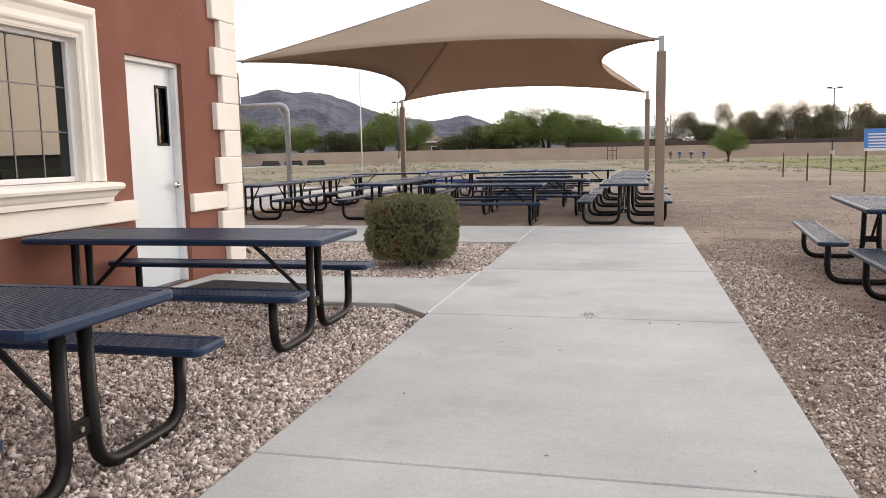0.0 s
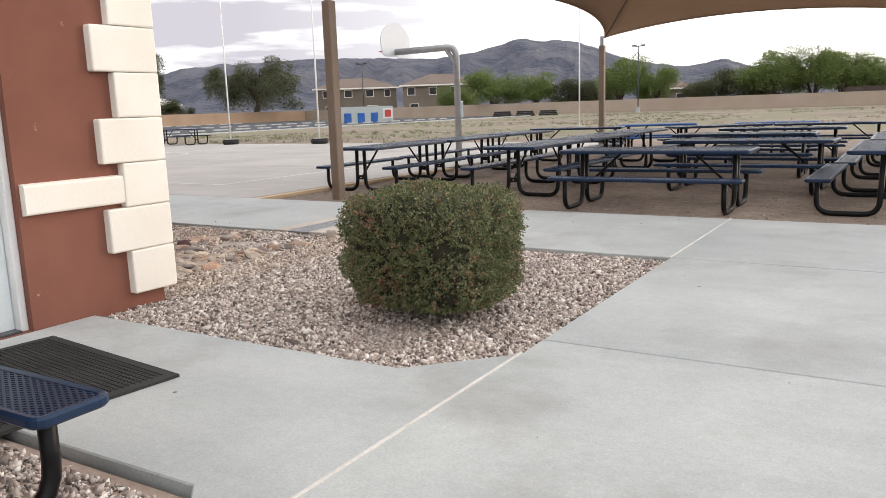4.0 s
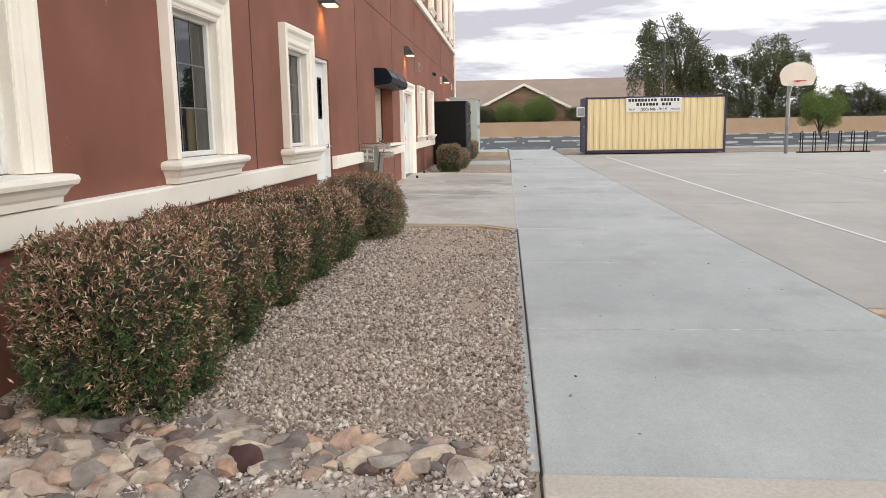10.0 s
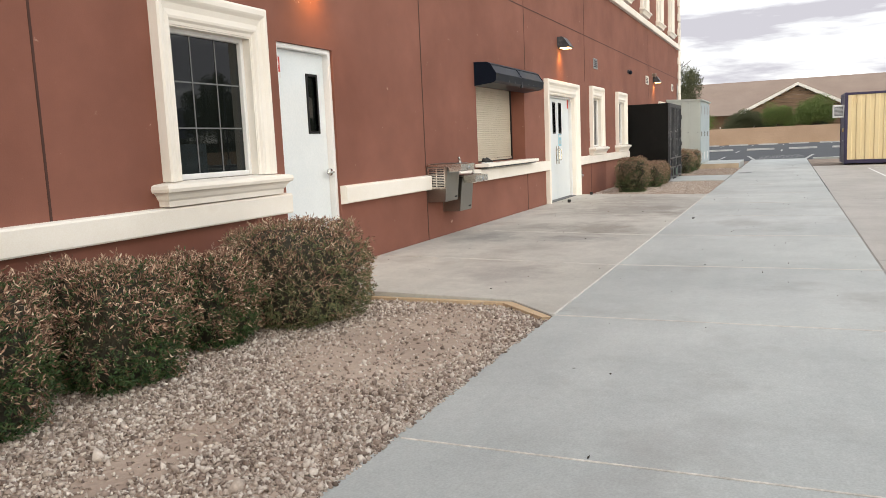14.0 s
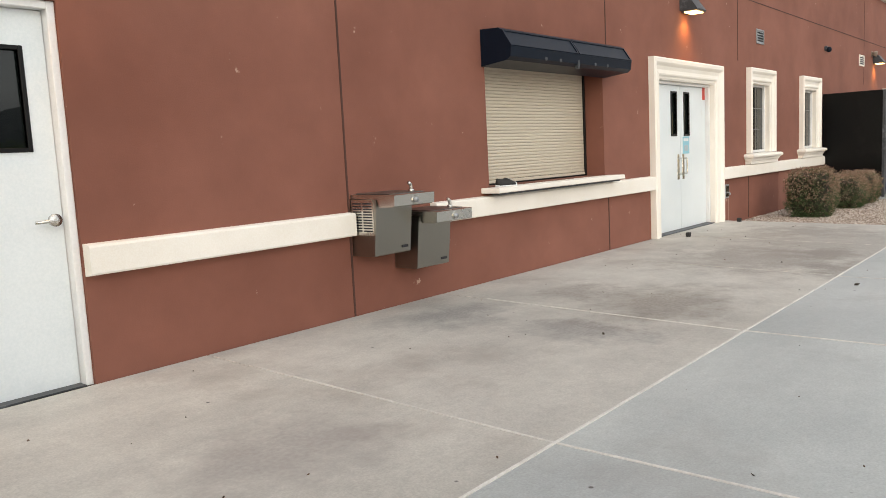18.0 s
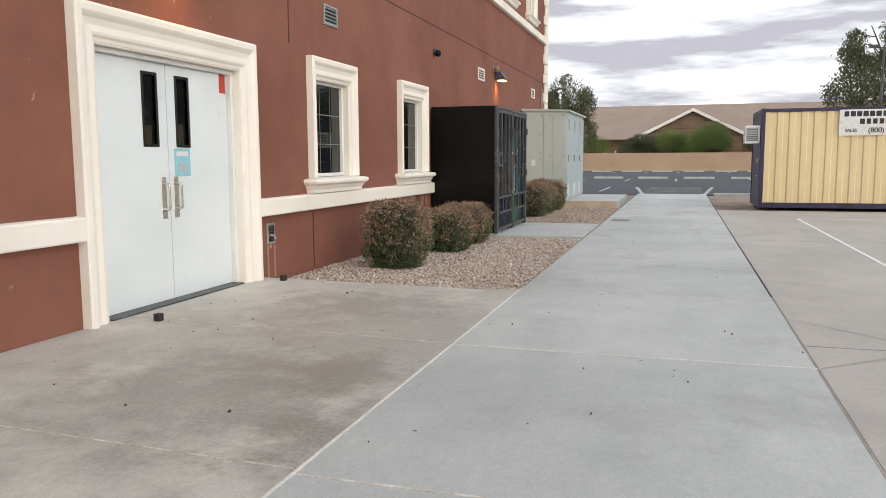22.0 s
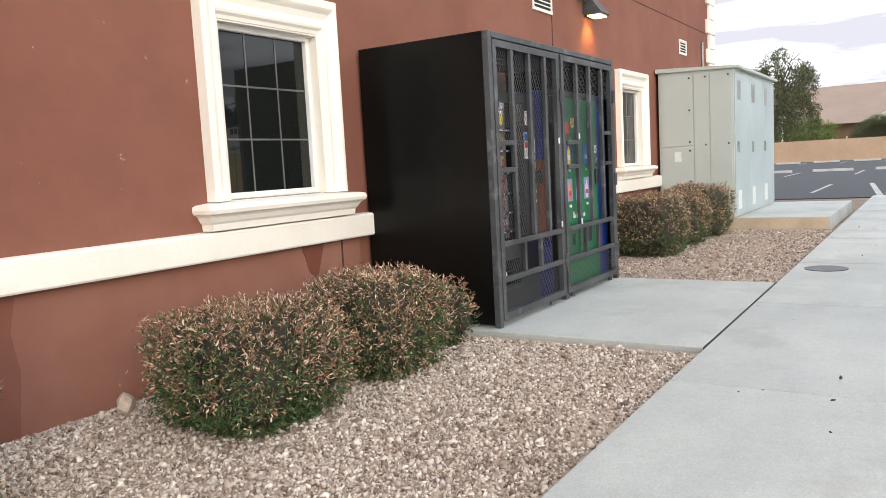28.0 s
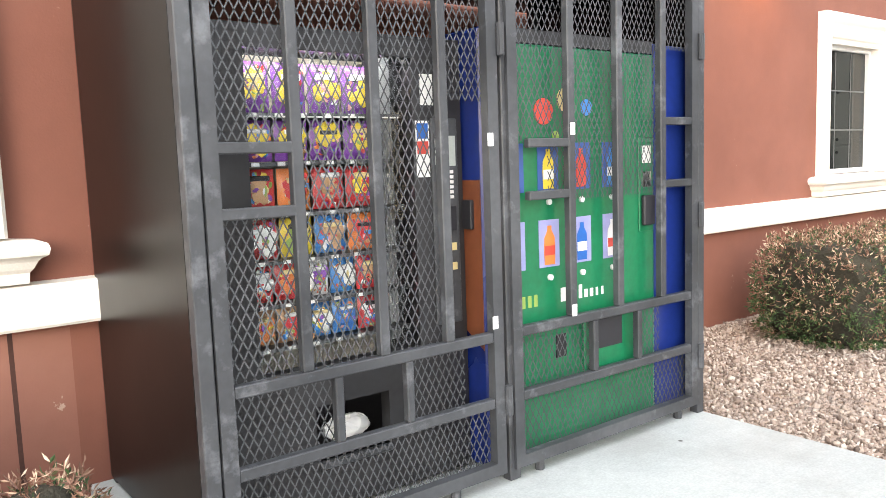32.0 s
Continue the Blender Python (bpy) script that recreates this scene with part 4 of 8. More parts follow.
patio = paved("pavement_4", "stained grey concrete apron under the serving window")
slab(patio, [(-14.4, YF), (-12.51, YF), (-12.51, 11.38), (-12.08, S_EDGE), (-14.4, S_EDGE)], -0.22, 0.0, M_PATIO, 0.004, patio_rise)
px = [-14.4, -16.83, -19.35, -21.65]
for a, b in zip(px, px[1:]):
    slab(patio, [(b, YF), (a, YF), (a, S_EDGE), (b, S_EDGE)], -0.22, 0.0, M_PATIO, 0.004, patio_rise)
slab(patio, [(-23.72, YF), (-21.65, YF), (-21.65, S_EDGE), (-24.0, S_EDGE), (-23.85, 11.5)], -0.22, 0.0, M_PATIO, 0.004, patio_rise)
# pale sanded joints between the slabs
for x in (-14.4, -16.83, -19.35, -21.65):
    bm = prism(bmesh.new(), [(YF + 0.02, -0.1), (S_EDGE - 0.02, -0.1), (S_EDGE - 0.02, 0.0012), (YF + 0.02, 0.0562)], "x", x - 0.004, x + 0.004)
    part("joint", bm, M_SANDJ, patio)
for x in (-7.2, -9.62, -12.08, -14.4, -16.83, -19.3, -21.62, -24.0):
    part("joint", boxed(x - 0.006, x + 0.006, S_EDGE + 0.02, N_EDGE - 0.02, -0.1, 0.0012), M_SANDJ, walk_ew)
part("joint", boxed(-24.0, -12.1, S_EDGE - 0.0085, S_EDGE + 0.0085, -0.1, 0.0016), M_SANDJ, walk_ew)
part("joint", boxed(W_EDGE - 0.0085, W_EDGE + 0.0085, 6.95, 9.06, -0.1, 0.0016), M_SANDJ, walk_ns)
part("joint", boxed(-24.19, -7.9, N_EDGE - 0.006, N_EDGE + 0.006, -0.1, -0.003), M_JOINT, walk_ew)
cage_pad = paved("pavement_5", "pale concrete pad under the vending cage")
slab(cage_pad, [(-31.94, YF), (-29.28, YF), (-29.28, S_EDGE), (-31.94, S_EDGE)], -0.22, 0.0, M_CONC, 0.012)
util_pad = paved("pavement_6", "raised concrete pad under the utility cabinet")
slab(util_pad, [(-41.0, YF + 0.05), (-37.3, YF + 0.05), (-37.3, S_EDGE - 0.1), (-41.0, S_EDGE - 0.1)], -0.2, 0.16, M_CONC, 0.0)
part("edge_face", boxed(-37.302, -37.292, YF + 0.06, S_EDGE - 0.105, -0.2, 0.148), M_CASTEDGE, util_pad, "sandy tan cast edge")
# dark fibre strips in the open joints
for j_, (x0, x1, y) in enumerate(((-31.93, -29.29, S_EDGE + 0.001), (-44.9, -24.2, N_EDGE))):
    part("joint_filler", boxed(x0, x1, y - 0.010, y + 0.010, -0.1, -0.0015), M_RUBBER, (cage_pad, walk_ew)[j_], "dark fibre joint strip")

court = tagged(thing("court", "large grey concrete ball court with worn white lines", "court"), kind="structure")
CX0, CX1, CY1 = -36.6, -7.80, 30.6
cx = [CX1, -15.0, -22.23, -29.4, CX0]
cy = [N_EDGE, 19.6, 25.1, CY1]
for a, b in zip(cx, cx[1:]):
    for c, d in zip(cy, cy[1:]):
        slab(court, [(b, c), (a, c), (a, d), (b, d)], -0.2, 0.0, M_COURT, 0.005)
for x in cx[1:-1]:
    part("joint", boxed(x - 0.009, x + 0.009, N_EDGE + 0.02, CY1 - 0.02, -0.1, -0.001), M_JOINTD, court)
LINE = (-34.1, -10.0, 15.65, 29.9)


def stripe(bm, x0, y0, x1, y1, w=0.055, z=0.0045):
    d = Vector((x1 - x0, y1 - y0, 0)).normalized()
    n = Vector((-d.y, d.x, 0)) * w / 2
    p, q = Vector((x0, y0, z)), Vector((x1, y1, z))
    bm.faces.new([bm.verts.new(v) for v in (p - n, q - n, q + n, p + n)])


for a in ((LINE[0], LINE[2], LINE[1], LINE[2]), (LINE[1], LINE[2], LINE[1], LINE[3]), (LINE[0], LINE[3], LINE[1], LINE[3]), (LINE[0], LINE[2], LINE[0], LINE[3]), (-22.05, LINE[2], -22.05, LINE[3])):
    bm = bmesh.new()
    stripe(bm, *a)
    part("line", bm, M_PAINT, court)
bm = bmesh.new()
for i in range(40):
    a, b = 2 * math.pi * i / 40, 2 * math.pi * (i + 1) / 40
    stripe(bm, -22.05 + 1.8 * math.cos(a), 22.8 + 1.8 * math.sin(a), -22.05 + 1.8 * math.cos(b), 22.8 + 1.8 * math.sin(b))
part("line", bm, M_PAINT, court)
bm = bmesh.new()
for a in ((-23.15, 14.17, -22.75, 14.55), (-22.75, 14.55, -22.25, 15.02), (-21.62, 14.17, -22.2, 14.85), (-28.6, 16.6, -29.9, 17.4), (-29.9, 17.4, -30.6, 17.9)):
    stripe(bm, *a, 0.007, 0.0042)
part("crack", bm, M_JOINT, court)

# bedding strips of pale filler in the walk joints
seam = tagged(thing("trim_11", "pale filler bead in the joint between walk and apron", "joint"), kind="structure")
bm = bmesh.new()
tube(bm, [(-24.0, S_EDGE, -0.004), (-12.1, S_EDGE, -0.004)], 0.011, 6)
M_BEAD = surface("pale_bead", (0.5, 0.48, 0.45), (0.62, 0.6, 0.56), 4.0, 60.0, 0.8)
part("bead", bm, M_BEAD, seam)
bm = bmesh.new()
tube(bm, [(W_EDGE, 6.95, -0.004), (W_EDGE, 9.1, -0.004)], 0.011, 6)
tube(bm, [(W_EDGE, S_EDGE, -0.004), (W_EDGE, N_EDGE, -0.004)], 0.011, 6)
part("bead", bm, M_BEAD, seam)
for x in (-12.08, -14.4, -16.83, -21.62):
    bm = bmesh.new()
    tube(bm, [(x, S_EDGE, -0.0035), (x, N_EDGE, -0.0035)], 0.009, 6)
    part("bead", bm, M_BEAD, seam)
for x in (-14.4, -16.83):
    bm = bmesh.new()
    tube(bm, [(x, YF + 0.5, 0.044), (x, S_EDGE, -0.0035)], 0.008, 6)
    part("bead", bm, M_BEAD, seam)

# sandy worn edge of the apron beside the gravel
edge = tagged(thing("trim_12", "sand coloured worn concrete edge beside the gravel", "edge"), kind="structure")
part("edge", polygon(bmesh.new(), [(-12.505, 9.9), (-12.45, 9.9), (-12.45, 11.33), (-12.02, 11.78), (-12.06, 11.83), (-12.505, 11.39)], -0.2, -0.006), M_CURB, edge)
part("edge", polygon(bmesh.new(), [(CX1 + 0.002, N_EDGE + 0.02), (CX1 + 0.14, N_EDGE + 0.02), (CX1 + 0.14, 20.0), (CX1 + 0.002, 20.0)], -0.2, -0.01), M_CURB, edge)
part("edge", polygon(bmesh.new(), [(-12.0, S_EDGE - 0.05), (-12.0, S_EDGE - 0.005), (-5.2, S_EDGE - 0.005), (-5.2, S_EDGE - 0.05)], -0.2, -0.03), M_CONC, edge)


def bed(name, pts, z, label):
    return structure(name, polygon(bmesh.new(), pts, z - 0.1, z), M_BEDSOIL, label, "gravel bed")


BED_Z = -0.035
BED_L = "bare tan soil under the gravel"
BEDS = {
    "side": [(XE, -9.0), (W_EDGE - 0.01, -9.0), (W_EDGE - 0.01, 6.88), (-1.17, 7.27), (XE, 7.24)],
    "bush": [(XE, 8.65), (-1.24, 8.66), (W_EDGE - 0.01, 9.12), (W_EDGE - 0.01, S_EDGE - 0.01), (XE, S_EDGE - 0.01)],
    "hedge": [(-12.50, YF), (XE, YF), (XE, S_EDGE - 0.01), (-12.08, S_EDGE - 0.01), (-12.52, 11.32)],
    "middle": [(-29.26, YF), (-23.74, YF), (-23.87, 11.5), (-24.02, S_EDGE - 0.01), (-29.26, S_EDGE - 0.01)],
    "west": [(-37.28, YF), (-31.96, YF), (-31.96, S_EDGE - 0.01), (-37.28, S_EDGE - 0.01)],
}
for k, pts in BEDS.items():
    bed({"side": "ground_2", "bush": "ground_3", "hedge": "ground_4", "middle": "ground_5", "west": "ground_6"}[k], pts, BED_Z, BED_L)

# parking lot
structure("road", boxed(-97.0, -45.2, -60.0, 112.0, -0.2, -0.035), M_ASPHALT, "dark blue-grey asphalt parking lot", "parking lot")
structure("kerb", boxed(-45.35, -45.15, 14.4, 112.0, -0.2, 0.03, 0.02), M_CONC, "low concrete kerb of the parking lot", "kerb")
marks = tagged(thing("road_marking", "white painted parking bay lines", "marking"), kind="structure")
for i in range(-10, 34):
    y = 13.0 + i * 2.75 + (1.4 if i > 0 else 0)
    for x0, x1 in ((-52.5, -47.6), (-66.5, -61.5), (-90.5, -85.5)):
        if x0 > -55 and i in (0, 1):
            continue
        bm = bmesh.new()
        stripe(bm, x0, y, x1, y, 0.11, -0.03)
        part("line", bm, M_PARK, marks)
for a in ((-45.4, 12.0, -52.5, 11.4), (-45.4, 14.1, -52.5, 14.6)):
    bm = bmesh.new()
    stripe(bm, *a, 0.14, -0.029)
    part("line", bm, M_PARK, marks)
for k in range(9):
    bm = bmesh.new()
    stripe(bm, -46.2 - k * 0.72, 12.0, -46.9 - k * 0.72, 14.1, 0.10, -0.0285)
    part("line", bm, M_PARK, marks)
prof = [(-0.08, 0.0), (0.08, 0.0), (0.06, 0.1), (0.04, 0.125), (-0.04, 0.125), (-0.06, 0.1)]
stop = thing("wheel_stop", "white concrete wheel stop on the asphalt", "wheel stop", (-53, 0, -0.03), 0, "parking wheel stops")
part("block", prism(bmesh.new(), prof, "y", -0.9, 0.9), M_PARK, stop)
first = True
for i in range(-9, 30):
    for x in (-53.2, -67.2, -91.0):
        y = 14.35 + i * 2.75
        if x > -54 and 8 < y < 17:
            continue
        if first:
            stop.matrix_basis = pose(x, y, -0.033)
            first = False
        else:
            copy_thing(stop, pose(x, y, -0.033))

# ---- picnic tables ----
def expanded(bm, x0, x1, y0, y1, z, pitch=0.042, w=0.0085, t=0.003, ratio=0.55, depth=0.003):
    """Diamond mesh cut to a rectangle: flat strands in two slanting directions."""
    dx, dy = 1.0, ratio
    for s in (1, -1):
        span = (x1 - x0) + (y1 - y0) / dy
        n = int(span / pitch)
        for i in range(n + 1):
            # strand: x = c + s * (y - y0) / ratio
            c = (x0 - (y1 - y0) / dy if s > 0 else x0) + i * pitch
            ya, yb = y0, y1
            xa, xb = c, c + s * (y1 - y0) / dy
            pts = []
            if s > 0:
                ya = max(y0, y0 + (x0 - c) * dy)
                yb = min(y1, y0 + (x1 - c) * dy)
            else:
                ya = max(y0, y0 + (c - x1) * dy)
                yb = min(y1, y0 + (c - x0) * dy)
            if yb - ya < 0.004:
                continue
            pa = Vector((c + s * (ya - y0) / dy, ya, z))
            pb = Vector((c + s * (yb - y0) / dy, yb, z))
            d = (pb - pa).normalized()
            nrm = Vector((-d.y, d.x, 0)) * w / 2
            up = Vector((0, 0, t / 2))
            v = [bm.verts.new(q) for q in (pa - nrm, pb - nrm, pb + nrm, pa + nrm)]
            bm.faces.new(v)
            drop = Vector((0, 0, -depth))
            for i, j in ((0, 1), (3, 2)) if depth else ():
                bm.faces.new((v[i], v[j], bm.verts.new(v[j].co + drop), bm.verts.new(v[i].co + drop)))
    return bm


def rim(bm, hx, hy, z0, z1, w, corner=0.06):
    """A closed frame with rounded corners and rounded outer edge."""
    def loop(k, z):
        r = corner
        pts = []
        for sx, sy, a0 in ((1, 1, 0), (-1, 1, 90), (-1, -1, 180), (1, -1, 270)):
            for q in range(5):
                a = radians(a0 + 90 * q / 4)
                pts.append(bm.verts.new((sx * (hx - r) + (r - k) * math.cos(a), sy * (hy - r) + (r - k) * math.sin(a), z)))
        return pts
    m = (z1 - z0) * 0.25
    loops = [loop(w, z1 - 0.004), loop(m, z1), loop(0, z1 - m), loop(0, z0 + m), loop(m, z0), loop(w, z0)]
    n = len(loops[0])
    for a, b in zip(loops, loops[1:] + loops[:1]):
        for i in range(n):
            bm.faces.new((a[i], a[(i + 1) % n], b[(i + 1) % n], b[i]))
    bmesh.ops.recalc_face_normals(bm, faces=bm.faces)
    return bm


TABLE_L = "navy coated steel mesh picnic table"


def picnic_table(label, top_material=None, length=2.30):
    top_material = top_material or M_NAVY
    th = thing("picnic_table", label, "picnic table", (0, 0, 0), 0, "picnic tables")
    hx, hy, hz = length / 2, 0.42, 0.725
    top = part("tabletop", rim(bmesh.new(), hx, hy, hz - 0.045, hz, 0.045), top_material, th)
    part("mesh_panel", expanded(bmesh.new(), -hx + 0.03, hx - 0.03, -hy + 0.03, hy - 0.03, hz - 0.006), top_material, top)
    for s in (-1, 1):
        bm = rim(bmesh.new(), hx, 0.135, 0, 0.04, 0.03, 0.05)
        bmesh.ops.translate(bm, verts=bm.verts, vec=(0, s * 0.68, 0.38))
        seat = part("seat", bm, top_material, th)
        bm = expanded(bmesh.new(), -hx + 0.02, hx - 0.02, -0.115, 0.115, 0)
        bmesh.ops.translate(bm, verts=bm.verts, vec=(0, s * 0.68, 0.414))
        part("mesh_panel", bm, top_material, seat)
    for e in (-1, 1):
        x = e * (hx - 0.205)
        for s in (-1, 1):
            line = rounded([(x, s * 0.075, hz - 0.045), (x, s * 0.085, 0.03), (x, s * 0.70, 0.03), (x, s * 0.70, 0.38)], 0.16, 5)
            part("leg", tube(bmesh.new(), line, 0.03, 8), M_BLACK, th, "", True)
            part("seat_bracket", boxed(x - 0.02, x + 0.02, s * 0.68 - 0.11, s * 0.68 + 0.11, 0.372, 0.381), M_BLACK, th)
        part("brace", tube(bmesh.new(), [(x - e * 0.02, 0.0, 0.24), (x - e * 0.52, 0.0, hz - 0.03)], 0.016, 6), M_BLACK, th)
        part("leg_plate", boxed(x - 0.012, x + 0.012, -0.09, 0.09, 0.20, 0.27, 0.003), M_BLACK, th)
        part("leg_bolt", tube(bmesh.new(), [(x + e * 0.012, 0.0, 0.235), (x + e * 0.022, 0.0, 0.235)], 0.012, 6), M_STEEL, th)
        part("top_bracket", boxed(x - 0.025, x + 0.025, -0.33, 0.33, hz - 0.052, hz - 0.043), M_BLACK, th)
    return th


t0 = picnic_table(TABLE_L + " with black tube legs on gravel")
t0.matrix_basis = pose(-2.27, 3.67, BED_Z)
copy_thing(t0, pose(-2.39, 6.28, BED_Z, 0, 0, 1))
tagged(copy_thing(t0, pose(3.34, 9.98, DIRT, 0, 0, 85)), TABLE_L + " standing on the bare dirt")
tagged(copy_thing(t0, pose(3.34, 7.30, DIRT, 0, 0, 88)), TABLE_L + " standing on the bare dirt")
t1 = copy_thing(t0, pose(-6.95, 16.8, DIRT, 0, 0, 90))
under = TABLE_L + " under the shade canopy"
tagged(t1, under)
for x, y, a in ((-6.97, 19.25, 91), (-7.0, 21.7, 89), (-4.22, 16.9, 90), (-4.27, 19.35, 90.5), (-4.32, 21.8, 89), (-1.93, 15.35, 1), (-1.25, 17.6, -2), (-1.75, 19.9, 2), (-1.5, 22.4, 3),
                (0.62, 16.05, 90), (0.68, 18.5, 91), (0.74, 20.95, 90), (0.8, 23.4, 89), (-3.2, 24.6, 40), (-0.9, 25.2, 4), (-6.6, 24.4, 12)):
    copy_thing(t1, pose(x, y, DIRT, 0, 0, a))
far = TABLE_L + " beside the ball court"
for x, y, a in ((-32.3, 29.9, 8), (-28.2, 30.1, 5)):
    tagged(copy_thing(t1, pose(x, y, 0.0 if y < CY1 else DIRT, 0, 0, a)), far)
tb = picnic_table("bright blue coated picnic table tipped under the canopy", M_BLUE, 1.9)
tb.matrix_basis = pose(-5.15, 26.4, DIRT, 0, 0, 25)
tb2 = picnic_table("bright blue coated picnic table under the canopy", M_BLUE, 1.9)
tb2.matrix_basis = pose(-2.2, 26.4, DIRT, 0, 0, 5)


# ---- shade canopy ----
def canopy():
    posts = [(-6.6, 14.82), (1.2, 14.68), (1.2, 27.0), (-6.9, 27.0)]
    th = thing("shade_canopy", "tan fabric hip canopy stretched on four brown posts", "canopy", (0, 0, 0))
    hz = 3.05
    for x, y in posts:
        p = part("post", boxed(x - 0.075, x + 0.075, y - 0.075, y + 0.075, -0.3, hz - 0.22, 0.012), M_POST, th)
        part("cap", boxed(x - 0.045, x + 0.045, y - 0.045, y + 0.045, hz - 0.22, hz + 0.03, 0.008), M_GALV, p)
        part("eyebolt", tube(bmesh.new(), [(x, y, hz - 0.02), (x + (0.18 if x < 0 else -0.18), y + (0.18 if y < 20 else -0.18), hz + 0.02)], 0.02, 6), M_GALV, p)
    cxx, cyy, apex, slack = -2.75, 20.8, 5.48, 0.05
    n, m = 20, 14
    corners = [Vector((x + (0.12 if x < 0 else -0.12), y + (0.12 if y < 20 else -0.12), hz)) for x, y in posts]
    mid = Vector((cxx, cyy, apex))
    for k in range(4):
        a, b = corners[k], corners[(k + 1) % 4]
        bm = bmesh.new()
        reach = 0.105 * (b - a).length
        grid = []
        for i in range(n + 1):
            u = i / n
            bow = 4 * u * (1 - u)
            e = a.lerp(b, u)
            inward = (mid - (a + b) / 2).normalized()
            e = e + Vector((inward.x, inward.y, 0)) * reach * bow + Vector((0, 0, 0.27 * bow))
            row = []
            for j in range(m + 1):
                v = j / m
                q = e.lerp(mid, v)
                q.z -= slack * 4 * v * (1 - v) * (1 - 0.5 * bow)
                row.append(bm.verts.new(q))
            grid.append(row)
        for i in range(n):
            for j in range(m):
                f = (grid[i][j], grid[i + 1][j], grid[i + 1][j + 1], grid[i][j + 1])
                if j == m - 1:
                    f = (grid[i][j], grid[i + 1][j], grid[i + 1][j + 1])
                bm.faces.new(f)
        panel = part("fabric_panel", bm, M_FABRIC, th, "", True)
        sol = panel.modifiers.new("thick", "SOLIDIFY")
        sol.thickness = 0.006
        bm = bmesh.new()
        tube(bm, [grid_pt for grid_pt in [a.lerp(b, i / n) + Vector((inward.x, inward.y, 0)) * reach * 4 * (i / n) * (1 - i / n) + Vector((0, 0, 0.27 * 4 * (i / n) * (1 - i / n) - 0.01)) for i in range(n + 1)]], 0.016, 6)
        part("edge_hem", bm, M_FABRIC, th)
        bm = bmesh.new()
        tube(bm, [a.lerp(mid, j / m) - Vector((0, 0, slack * 4 * (j / m) * (1 - j / m) + 0.015)) for j in range(m + 1)], 0.03, 6)
        part("hip_pipe", bm, M_POST, th)


canopy()


# ---- planting ----
def leaves(name, pts, normals, size, aspect, material, parent, seed, label="", wild=0.75):
    """One small bent blade at each point."""
    rng = np.random.RandomState(seed)
    n = len(pts)
    out = normals + rng.normal(0, wild, (n, 3))
    out /= np.linalg.norm(out, axis=1)[:, None]
    side = np.cross(out, rng.normal(0, 1, (n, 3)))
    side /= np.linalg.norm(side, axis=1)[:, None] + 1e-9
    ln = size * rng.uniform(0.65, 1.35, (n, 1))
    wd = ln * aspect
    face = np.cross(out, side)
    v = np.empty((n, 4, 3))
    v[:, 0] = pts
    v[:, 1] = pts + out * ln * 0.5 + side * wd * 0.5 + face * ln * 0.08
    v[:, 2] = pts + out * ln
    v[:, 3] = pts + out * ln * 0.5 - side * wd * 0.5 + face * ln * 0.08
    me = bpy.data.meshes.new(name)
    me.from_pydata(v.reshape(-1, 3).tolist(), [], np.arange(4 * n).reshape(-1, 4).tolist())
    me.materials.append(material)
    ob = new(name, me)
    ob.parent = parent
    return tagged(ob, label)


